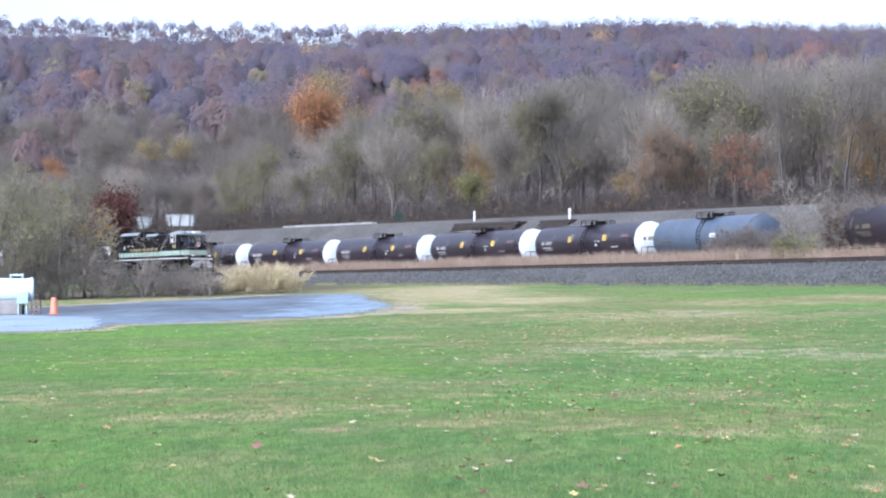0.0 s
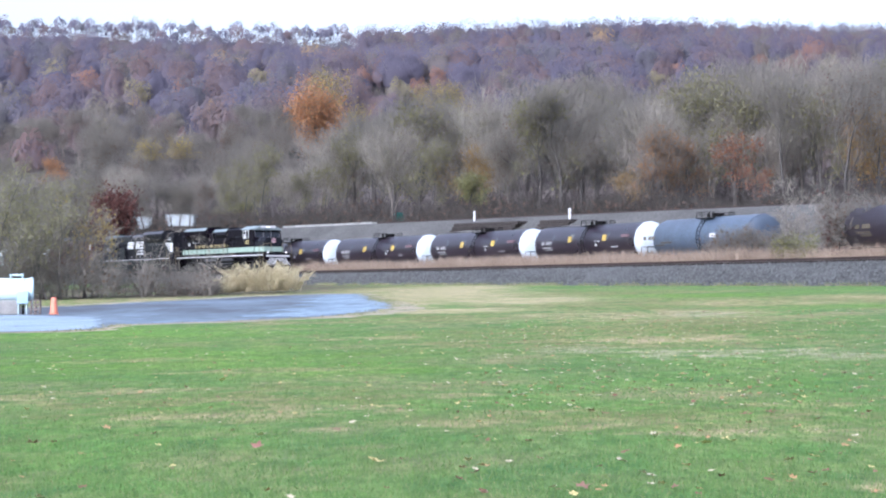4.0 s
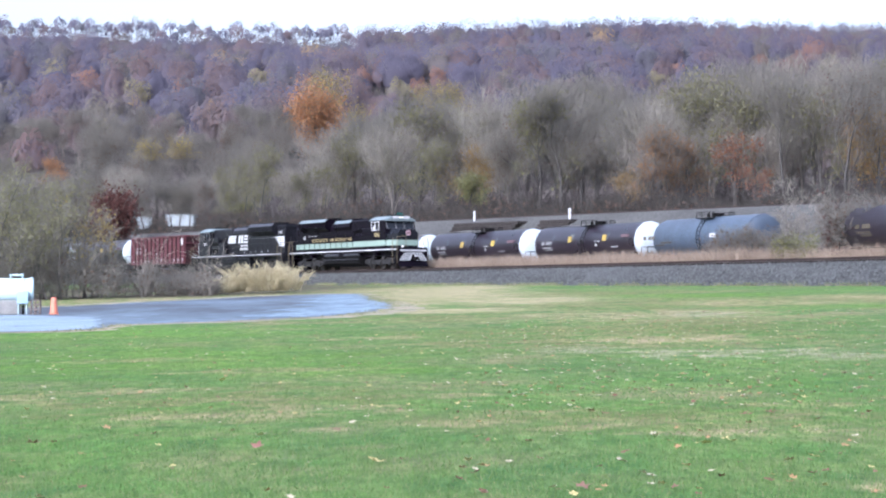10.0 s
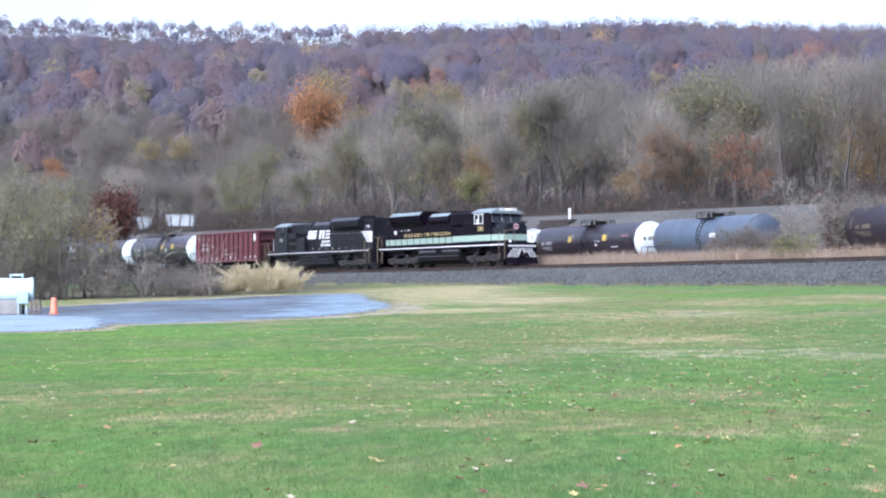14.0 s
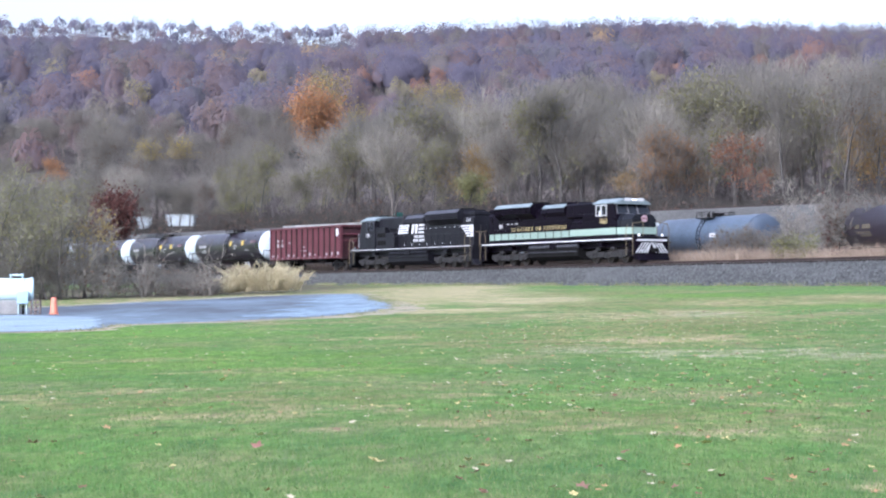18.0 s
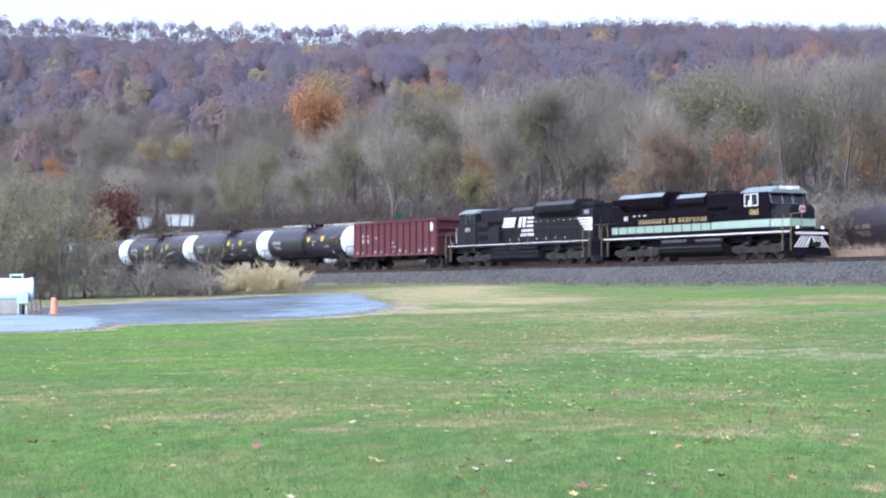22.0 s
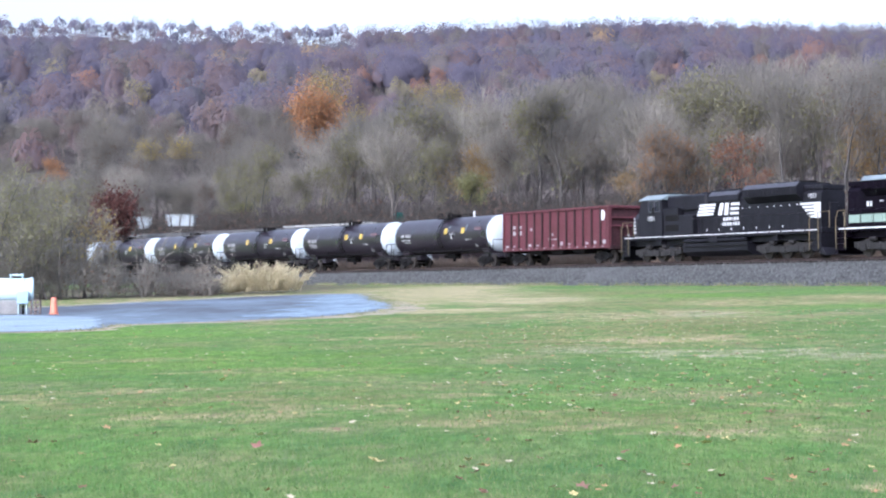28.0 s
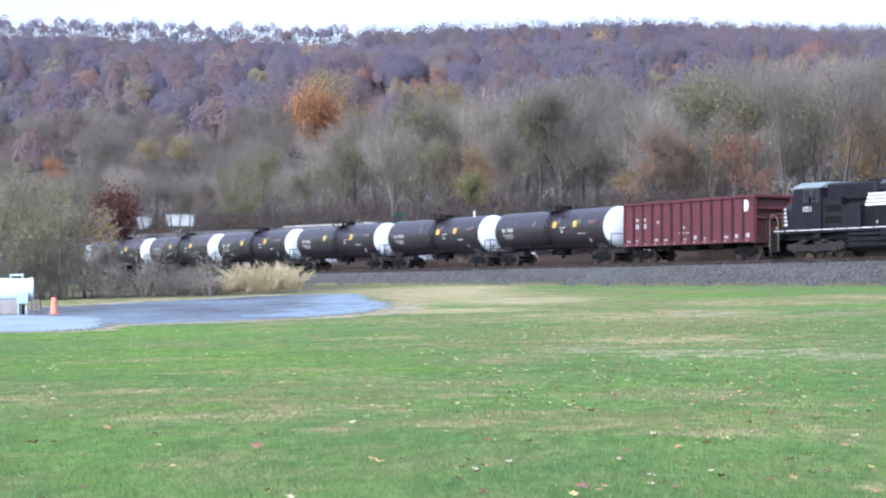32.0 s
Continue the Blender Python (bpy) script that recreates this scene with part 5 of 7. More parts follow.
def crown_mesh(v1, f1, m1, v2, f2, m2):
    """Twigs and leaves of one crown in one mesh."""
    me = fast_mesh("crown", np.concatenate([v1, v2]), np.concatenate([f1, f2 + len(v1)]), m1)
    me.materials.append(m2)
    me.polygons.foreach_set("material_index", np.concatenate([np.zeros(len(f1), np.int32), np.ones(len(f2), np.int32)]))
    return me


def tree_kind(key, seed, height, spread, forks, trunk_r, bark, twigs, twig_m, leaves, leaf_m, leaf_size, low=0.3, bare_low=0.0, puff=0.5):
    """Meshes of one kind of tree: branches, fine twigs and leaves."""
    rnd, rs = random.Random(seed), np.random.RandomState(seed)
    segs, tips = grow(rnd, height, spread, forks, trunk_r, 0.06, low)
    v, f = prisms([q for q in segs if q[2] >= 0.035], 3)
    v_thin, f_thin = prisms([q for q in segs if q[2] < 0.035], 2)
    f = np.concatenate([f, f_thin[:len(f_thin) // 2] + len(v)])
    v = np.concatenate([v, v_thin])
    top = v[:, 2].max()
    k = height / top
    v *= k
    trunk_me = fast_mesh("trunk", v, f, bark)
    P = np.array([t[0] for t in tips]) * k
    D = np.array([t[1] for t in tips])
    i = rs.randint(0, len(P), twigs)
    v1, f1 = shards(rs, P[i] + rs.normal(0, 0.75, (twigs, 3)), 1.5, 0.05, 0.45, D[i])
    i = rs.randint(0, len(P), max(leaves, 1))
    c = P[i] + rs.normal(0, puff, (max(leaves, 1), 3))
    c = c[(c[:, 2] > bare_low * height) | (np.arange(len(c)) == 0)]
    v2, f2 = shards(rs, c, leaf_size, leaf_size * 0.8, 0.0)
    made = crown_mesh(v1, f1, twig_m, v2, f2, leaf_m)
    TREES[key] = (trunk_me, made, height)


def plant(key, x, y, height, label, turn=0.0, z=None, group="trees at the foot of the hill", name="tree"):
    trunk_me, made, h0 = TREES[key]
    k = height / h0
    zz = float(ground_z(np.array([x]), np.array([y]))[0]) if z is None else z
    t = thing(name, pose(x, y, zz, 0, 0, turn) @ Matrix.Scale(k, 4), label, name if name != "tree" else "tree", group)
    o = new("trunk", trunk_me)
    o.parent = t
    o = new("crown", made)
    o.parent = t
    o["kind"] = "stuff"
    return t


G_BARE = foliage("bare_twigs", [(0.182, 0.168, 0.152), (0.25, 0.232, 0.20), (0.208, 0.192, 0.174)], 0.9, 0.42)
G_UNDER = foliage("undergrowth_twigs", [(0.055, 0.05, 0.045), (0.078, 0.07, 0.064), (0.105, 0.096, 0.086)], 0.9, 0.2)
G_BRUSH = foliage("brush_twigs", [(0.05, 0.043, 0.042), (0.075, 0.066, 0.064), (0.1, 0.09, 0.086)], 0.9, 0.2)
G_BARE_PALE = foliage("pale_bare_twigs", [(0.28, 0.255, 0.225), (0.34, 0.31, 0.27), (0.22, 0.2, 0.18)], 0.9, 0.3)
G_OLIVE = foliage("olive_late_leaves", [(0.165, 0.165, 0.098), (0.205, 0.196, 0.115), (0.25, 0.236, 0.115), (0.17, 0.15, 0.11)])
G_GREEN = foliage("yellow_green_vine_leaves", [(0.17, 0.18, 0.08), (0.22, 0.22, 0.095), (0.145, 0.145, 0.08), (0.28, 0.26, 0.11)])
G_ORANGE = foliage("orange_brown_leaves", [(0.38, 0.185, 0.095), (0.43, 0.225, 0.11), (0.29, 0.155, 0.095), (0.46, 0.28, 0.13)])
G_RUST = foliage("rust_brown_leaves", [(0.29, 0.16, 0.09), (0.34, 0.195, 0.10), (0.23, 0.14, 0.098), (0.37, 0.235, 0.115)])
G_YELLOW = foliage("golden_leaves", [(0.31, 0.205, 0.07), (0.25, 0.16, 0.07), (0.36, 0.245, 0.09), (0.19, 0.135, 0.08)])
G_LEMON = foliage("last_yellow_green_leaves", [(0.36, 0.29, 0.09), (0.29, 0.22, 0.09), (0.42, 0.34, 0.13), (0.2, 0.15, 0.09)])
G_RED = foliage("dark_red_leaves", [(0.105, 0.05, 0.045), (0.14, 0.062, 0.052), (0.085, 0.046, 0.044)])
G_FLAME = foliage("flame_red_leaves", [(0.29, 0.13, 0.08), (0.24, 0.105, 0.07), (0.34, 0.185, 0.095)])
G_BROWN = foliage("dull_brown_leaves", [(0.15, 0.10, 0.08), (0.19, 0.125, 0.09), (0.12, 0.085, 0.075)])
G_REED = foliage("straw_grass", [(0.56, 0.49, 0.32), (0.66, 0.6, 0.42), (0.40, 0.33, 0.22), (0.52, 0.47, 0.27)])
G_DRY = foliage("pinkish_dry_grass", [(0.34, 0.26, 0.20), (0.42, 0.335, 0.26), (0.24, 0.18, 0.145), (0.48, 0.40, 0.32)])

tree_kind("bare_a", 1, 18, 0.9, 4, 0.24, M_BARK, 3600, G_BARE, 250, G_OLIVE, 0.3)
tree_kind("bare_b", 2, 18, 1.0, 4, 0.2, M_BARK, 3600, G_BARE, 0, G_OLIVE, 0.3, 0.35)
tree_kind("bare_c", 3, 18, 1.1, 4, 0.26, M_BARK, 3600, G_BARE, 350, G_BROWN, 0.32, 0.25)
tree_kind("pale", 4, 16, 0.8, 4, 0.18, M_BARK_PALE, 3200, G_BARE_PALE, 150, G_OLIVE, 0.3, 0.2)
tree_kind("olive_a", 5, 18, 1.0, 4, 0.24, M_BARK, 1800, G_BARE, 1900, G_OLIVE, 0.34, 0.25)
tree_kind("olive_b", 6, 18, 0.85, 4, 0.2, M_BARK, 1800, G_BARE, 1300, G_GREEN, 0.34, 0.3, 0.45)
tree_kind("vine", 7, 10, 1.1, 4, 0.2, M_BARK, 400, G_BARE, 2600, G_GREEN, 0.36, 0.2)
tree_kind("orange", 8, 14, 1.1, 4, 0.24, M_BARK, 600, G_BARE, 3000, G_ORANGE, 0.34, 0.2, puff=0.9)
tree_kind("rust", 28, 14, 1.1, 4, 0.24, M_BARK, 2800, G_BARE, 2600, G_RUST, 0.27, 0.2, puff=0.6)
tree_kind("lemon", 19, 16, 1.0, 4, 0.24, M_BARK, 1400, G_BARE, 2200, G_LEMON, 0.32, 0.2, 0.5, 0.8)
tree_kind("gold_top", 19, 16, 1.0, 4, 0.24, M_BARK, 2600, G_BARE, 2400, G_LEMON, 0.3, 0.2, 0.76, 0.6)
tree_kind("orange_full", 18, 19, 1.3, 4, 0.28, M_BARK, 2400, G_BARE, 9000, G_ORANGE, 0.4, 0.2, puff=1.5)
tree_kind("golden", 9, 14, 1.0, 4, 0.24, M_BARK, 1400, G_BARE, 4200, G_YELLOW, 0.28, 0.2, puff=0.9)
tree_kind("dark_red", 10, 8, 1.0, 4, 0.18, M_BARK, 300, G_BARE, 6500, G_RED, 0.3, 0.15, puff=0.8)
tree_kind("flame", 11, 12, 0.8, 4, 0.18, M_BARK, 900, G_BARE, 1000, G_FLAME, 0.32, 0.2)
tree_kind("brown", 12, 16, 1.0, 4, 0.22, M_BARK, 3000, G_BARE, 900, G_BROWN, 0.34, 0.25)

BEARING_SCALE = 3286.5


def ray_at(bearing, dist):
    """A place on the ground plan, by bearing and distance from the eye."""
    return (bearing - 784) / BEARING_SCALE * dist, dist


BARE_LABEL = "leafless grey tree among others at the hill foot"
# bearing, distance, height of the marked trees behind the high bank
for key, bearing, dist, h, label in (
        ("olive_a", 745, 236, 17.0, "tall tree with thinning olive leaves"), ("olive_a", 700, 250, 14.5, "tree with thinning olive leaves"), ("olive_b", 800, 246, 17.5, "tall tree with yellow-green leaves near its top"),
        ("vine", 835, 212, 6.4, "low tree smothered in yellow-green vine"), ("golden", 840, 226, 10.0, "vine-hung tree with yellowing leaves"), ("pale", 900, 222, 10.5, "pale grey bare tree at the hill foot"),
        ("bare_b", 995, 205, 15.0, "tall dark bare tree with upright limbs"), ("bare_c", 950, 235, 17.5, BARE_LABEL), ("bare_a", 1060, 222, 17.5, BARE_LABEL), ("bare_b", 1030, 240, 18.0, BARE_LABEL),
        ("rust", 1150, 182, 9.0, "broad low tree in orange-brown leaf"), ("rust", 1186, 187, 8.6, "broad low tree in orange-brown leaf"), ("golden", 1115, 186, 5.0, "small tree in golden leaf"), ("rust", 1222, 190, 8.2, "broad low tree in orange-brown leaf"),
        ("flame", 1300, 186, 8.5, "slender tree with flame-red leaves"), ("bare_b", 1318, 215, 17.0, "tall dark bare tree with upright limbs"), ("bare_c", 1250, 215, 14.5, BARE_LABEL), ("bare_a", 1180, 225, 15.0, BARE_LABEL),
        ("golden", 1556, 175, 9.6, "tree in golden-orange leaf"), ("rust", 1535, 183, 8.5, "tree in dull golden leaf"), ("pale", 1500, 190, 14.5, "wide pale bare tree with crooked limbs"), ("brown", 1400, 190, 12.0, "tree with dull brown leaves"),
        ("flame", 1345, 178, 5.0, "small tree with flame-red leaves"), ("olive_a", 1440, 205, 14.0, "tree with thinning olive leaves"), ("pale", 1385, 186, 9.0, "pale grey bare tree at the hill foot"),
        ("dark_red", 207, 236, 9.3, "rounded tree in dark red leaf"), ("olive_a", 405, 268, 7.6, "low tree with olive leaves"), ("olive_b", 480, 275, 11.0, "tree with yellow-green leaves near its top"), ("vine", 435, 258, 5.0, "low tree covered in vine"),
        ("pale", 610, 300, 13.0, "pale grey bare tree at the hill foot"), ("olive_b", 1145, 262, 17.5, "tree with yellow-green leaves near its top")):
    x, y = ray_at(bearing, dist)
    plant(key, x, y, h, label, (bearing * 37) % 360)
for bearing, h in ((255, 7.5), (303, 9.0), (318, 8.0), (334, 9.5), (350, 8.0)):
    x, y = ray_at(bearing, 268 + h)
    plant("bare_a", x, y, h, BARE_LABEL, bearing * 61 % 360)
rnd_t = random.Random(21)
for k in range(104):
    bearing = -60 + (k % 52) * 33 + rnd_t.uniform(-12, 12)
    base = 282 - 0.066 * bearing if k < 52 else 312 - 0.066 * bearing
    dist = base + rnd_t.uniform(-14, 14)
    key = rnd_t.choice(("bare_a", "bare_b", "bare_c", "pale", "brown", "olive_a", "pale", "olive_a"))
    if 236 < bearing < 352 and dist < 324:
        continue
    h = rnd_t.uniform(11.0, 16.5) if bearing > 560 else rnd_t.uniform(8.5, 13.0)
    x, y = ray_at(bearing, dist)
    plant(key, x, y, h, {"pale": "pale grey bare tree at the hill foot", "brown": "tree with dull brown leaves", "olive_a": "tree with thinning olive leaves"}.get(key, BARE_LABEL), rnd_t.uniform(0, 360))


def sprays(rs, centres, normals, size):
    """Twig sprays that face given ways: slim upright triangles."""
    n = len(centres)
    a = np.array([[0, 0, 1.0]]) + rs.normal(0, 0.35, (n, 3))
    a -= normals * np.sum(a * normals, 1)[:, None]
    a /= np.linalg.norm(a, axis=1)[:, None] + 1e-9
    b = np.cross(normals, a)
    s = size * rs.uniform(0.6, 1.3, (n, 1))
    v = np.stack([centres + a * s, centres + (-0.6 * a + 0.25 * b) * s, centres + (-0.6 * a - 0.25 * b) * s], 1).reshape(-1, 3)
    return v, np.arange(n * 3).reshape(-1, 3)


# lone coloured trees on the slope, with room round them: kind, bearing, distance, height, label
SLOPE_TREES = (("orange_full", 560, 372, 18.5, "large tree in full orange leaf"), ("lemon", 590, 396, 19.5, "tall tree with golden top"), ("orange", 98, 345, 8.5, "small tree in rust-orange leaf"),
               ("gold_top", 277, 330, 14.2, "slender tree with golden top"), ("gold_top", 336, 330, 14.2, "slender tree with golden top"), ("lemon", 757, 420, 15.5, "tall tree with golden top"), ("lemon", 812, 424, 15.5, "tall tree with golden top"))
# crowns that stand out on the hillside, by the colour of their last leaves: bearing, distance, half width
RUST = ((155, 530, 5.0), (330, 648, 4.4), (315, 514, 2.7), (640, 548, 3.3), (775, 532, 3.2), (740, 504, 3.2), (660, 444, 3.5), (855, 434, 3.0), (1180, 758, 4.0), (1345, 618, 3.6), (1380, 586, 3.7), (1410, 590, 5.0), (1440, 646, 5.1), (1200, 576, 3.5), (590, 762, 4.2))
MAROON = ((249, 578, 5.8), (322, 388, 1.9), (545, 498, 4.7), (55, 352, 5.3), (140, 400, 3.8), (900, 778, 6.4), (1120, 770, 6.4), (1520, 540, 5.8))
GOLD = ((385, 666, 5.1), (430, 678, 4.3), (238, 472, 3.3), (372, 458, 2.1), (550, 748, 5.0), (885, 740, 4.1), (1065, 798, 5.8), (1175, 498, 2.3), (500, 572, 3.1))
PALE_OLIVE = ((95, 562, 5.3), (240, 500, 4.4), (870, 764, 4.6), (705, 500, 3.7), (1195, 764, 3.3), (1160, 542, 3.6), (1150, 488, 2.8), (180, 398, 3.6), (460, 532, 4.0), (1470, 578, 5.3))
LEAFY = ((RUST, (0.235, 0.138, 0.10)), (MAROON, (0.168, 0.116, 0.1)), (GOLD, (0.31, 0.215, 0.10)), (PALE_OLIVE, (0.225, 0.195, 0.112)))


def far_woods():
    """The wooded hillside: distant crowns, each a dome of fine upright sprays over a stem."""
    rs = np.random.RandomState(12)
    step = 9.6
    gx, gy = np.meshgrid(np.arange(-330, 330, step), np.arange(265, 960, step))
    X = gx.ravel() + rs.uniform(-4.2, 4.2, gx.size)
    Y = gy.ravel() + rs.uniform(-4.2, 4.2, gx.size)
    keep = (Y > np.where(X < -0.03 * Y, 392, 350)) & (Y < 900) & (np.abs(X) < 0.30 * Y + 10)
    for key, bearing, dist, h, label in SLOPE_TREES:
        keep &= ~((np.abs(X - (bearing - 784) / BEARING_SCALE * Y) < h * 0.42 + 1.5) & (Y > dist - 46) & (Y < dist + 8))
    for places, tint in LEAFY:
        for bearing, dist, w in places:
            keep &= ~((np.abs(X - (bearing - 784) / BEARING_SCALE * Y) < w + 1.5) & (Y > dist - 9) & (Y < dist + 7))
    # on one half of the crest the woods are thin and the sky shows between the stems
    thin = X < -0.045 * Y
    keep &= ~(thin & (Y > 866)) & ~(thin & (Y > 830))
    row_x = np.arange(-262, -36, 2.6)
    X, Y = np.append(X[keep], row_x + rs.uniform(-1.1, 1.1, row_x.size)), np.append(Y[keep], 846 + rs.uniform(-8, 8, row_x.size))
    thin = np.append(thin[keep], np.ones(row_x.size, bool))
    n = len(X)
    H = rs.uniform(9, 17, n)
    W = H * rs.uniform(0.27, 0.40, n)
    H = np.where(thin & (Y > 762) & (Y <= 836), H * 0.84, H)
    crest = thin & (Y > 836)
    for places, tint in LEAFY:
        for bearing, dist, w in places:
            H = np.where((np.abs(X - (bearing - 784) / BEARING_SCALE * Y) < w + 1.0) & (Y > dist - 42) & (Y < dist), H * 0.62, H)
    W = np.where(~thin & (Y > 800), W * 1.1, W)
    H = np.where(~thin & (Y > 800), 15.5 + 0.5 * (H - 9.0), H)
    H = np.where(crest, rs.uniform(12.5, 19.0, n), H)
    W = np.where(crest, H * rs.uniform(0.15, 0.22, n), W)
    # twig colours, tinted violet for distance haze, drift over the hill; some crowns keep brown, rust or ochre leaves
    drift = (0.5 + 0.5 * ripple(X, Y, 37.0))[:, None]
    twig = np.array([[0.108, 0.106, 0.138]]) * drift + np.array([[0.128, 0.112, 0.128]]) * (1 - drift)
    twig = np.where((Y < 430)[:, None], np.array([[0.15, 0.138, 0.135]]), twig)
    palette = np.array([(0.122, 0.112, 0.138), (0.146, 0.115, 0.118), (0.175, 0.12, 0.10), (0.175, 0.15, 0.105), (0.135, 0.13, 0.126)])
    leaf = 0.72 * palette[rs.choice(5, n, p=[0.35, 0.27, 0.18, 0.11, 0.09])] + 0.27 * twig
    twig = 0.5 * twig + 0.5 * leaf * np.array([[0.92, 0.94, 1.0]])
    for places, tint in LEAFY:
        for bearing, dist, w in places:
            X, Y = np.append(X, (bearing - 784) / BEARING_SCALE * dist), np.append(Y, dist)
            H, W = np.append(H, np.where(dist < 480, np.clip(2.7 * w, 9.5, 15), np.clip(2.8 * w, 10, 18))), np.append(W, w)
            leaf, twig = np.vstack([leaf, tint]), np.vstack([twig, np.array(tint) * 0.5 + np.array([0.07, 0.064, 0.075])])
            crest, thin = np.append(crest, False), np.append(thin, False)
    n = len(X)
    Z = ground_z(X, Y)
    # twiggy hearts of the crowns
    bm = bmesh.new()
    bmesh.ops.create_icosphere(bm, subdivisions=2, radius=1.0)
    ball = np.array([v.co[:] for v in bm.verts])
    tri = np.array([[v.index for v in f.verts] for f in bm.faces])
    bm.free()
    idx = np.nonzero(~crest)[0]
    m = len(idx)
    mid = np.stack([X, Y, Z + H * 0.54], 1)[idx]
    size = np.stack([W, W, H * 0.42], 1)[idx] * np.where(Y < 480, 0.54, np.where(Y > 790, 0.58, 0.66))[idx][:, None]
    bump = 1 + 0.2 * np.sin(ball[None] @ rs.normal(0, 3.2, (m, 3, 1)) + rs.uniform(0, 6, (m, 1, 1))) + 0.07 * np.sin(ball[None] @ rs.normal(0, 5.5, (m, 3, 1)))
    v1 = (mid[:, None] + ball[None] * bump * size[:, None]).reshape(-1, 3)
    n1 = np.tile(ball * 0.8 + np.array([0, -0.4, 0.75]), (m, 1))
    f1 = ((np.arange(m) * len(ball))[:, None, None] + tri[None]).reshape(-1, 3)
    # the extra blue in the last factor imitates haze over distance
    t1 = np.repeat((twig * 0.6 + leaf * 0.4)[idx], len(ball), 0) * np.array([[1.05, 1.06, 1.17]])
    # fine upright sprays over and around them
    per = 400
    u = rs.normal(0, 1, (n, per, 3))
    u /= np.linalg.norm(u, axis=2)[:, :, None]
    u[:, :, 2] = np.where(rs.uniform(0, 1, (n, per)) < 0.75, np.abs(u[:, :, 2]), u[:, :, 2])
    u[:, :, 1] = np.where(rs.uniform(0, 1, (n, per)) < 0.7, -np.abs(u[:, :, 1]), u[:, :, 1])
    rad = rs.uniform(0.66, 1.0, (n, per, 1))
    lump = 1 + 0.13 * np.sin(u[:, :, :1] * 5 + rs.uniform(0, 6, (n, 1, 1))) + 0.11 * np.sin(u[:, :, 2:] * 6 + rs.uniform(0, 6, (n, 1, 1)))
    C = np.stack([X, Y, Z + H * np.where(crest, 0.74, 0.56)], 1)[:, None] + u * rad * lump * np.stack([W, W, H * np.where(crest, 0.25, 0.44)], 1)[:, None]
    U = u.reshape(-1, 3)
    nrm = U * 0.8 + rs.normal(0, 0.12, (n * per, 3)) + np.array([0, -0.35, 0.35])
    nrm /= np.linalg.norm(nrm, axis=1)[:, None]
    v2, f2 = sprays(rs, C.reshape(-1, 3), nrm, 0.74)
    keep2 = rs.uniform(0, 1, n * per) < np.repeat(np.where(crest, 0.62, np.clip(1.35 - (Y - 350) / 420, 0.6, 1.0)), per)
    f2 = f2[keep2]
    n2 = np.repeat(U * 0.8 + rs.normal(0, 0.05, U.shape) + np.array([0, -0.4, 0.75]), 3, 0)
    # sprays nearer the crown's top take leaf colour more often than twig colour
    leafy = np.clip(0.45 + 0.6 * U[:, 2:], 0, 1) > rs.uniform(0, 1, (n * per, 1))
    # the same bluish haze factor is put into the spray tones
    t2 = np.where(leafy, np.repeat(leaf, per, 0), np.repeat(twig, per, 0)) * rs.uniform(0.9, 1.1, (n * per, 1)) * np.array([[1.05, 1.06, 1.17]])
    # crest sprays are brightened to imitate sky light bleeding round them
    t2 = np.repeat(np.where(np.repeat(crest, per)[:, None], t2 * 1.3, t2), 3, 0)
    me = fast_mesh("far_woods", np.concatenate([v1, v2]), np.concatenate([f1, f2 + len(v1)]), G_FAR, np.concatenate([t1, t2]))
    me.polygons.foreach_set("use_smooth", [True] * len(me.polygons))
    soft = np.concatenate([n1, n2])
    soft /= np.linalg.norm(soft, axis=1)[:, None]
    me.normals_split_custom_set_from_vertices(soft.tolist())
    tagged(new("far_woods", me), "late autumn woods in haze-tinted purple-grey and rust covering the hillside", "woods", kind="stuff")
    segs = [((x, y, z - 0.5), (x + a, y, z + h * 0.8), 0.24, 0.08) for x, y, z, h, a in zip(X, Y, Z, H, rs.normal(0, 0.5, n))]
    segs += [((x, y, z + h * b), (x + w * math.cos(t), y + w * math.sin(t), z + h * (b + 0.35)), 0.10, 0.03) for x, y, z, h, w in zip(X, Y, Z, H, W) for b, t in ((0.35, rs.uniform(0, 6.3)), (0.45, rs.uniform(0, 6.3)))]
    for k in np.nonzero(crest)[0]:
        for j in range(6):
            b, t, g = rs.uniform(0.35, 0.75), rs.uniform(0, 6.3), rs.uniform(0.5, 0.95)
            segs.append(((X[k], Y[k], Z[k] + H[k] * b), (X[k] + W[k] * g * math.cos(t), Y[k] + W[k] * g * math.sin(t), Z[k] + H[k] * min(0.97, b + 0.28)), 0.14, 0.05))
    v, f = prisms(segs, 3)
    # pale bark: some stems are pale, the rest imitate sky bleed at the crest
    o = new("far_stems", fast_mesh("far_stems", v, f, M_BARK_PALE))
    tagged(o, "pale stems of the hillside woods", "tree stems", kind="stuff")


for key, bearing, dist, h, label in SLOPE_TREES:
    x, y = ray_at(bearing, dist)
    plant(key, x, y, h, label, (bearing * 37) % 360, group="coloured trees on the slope")
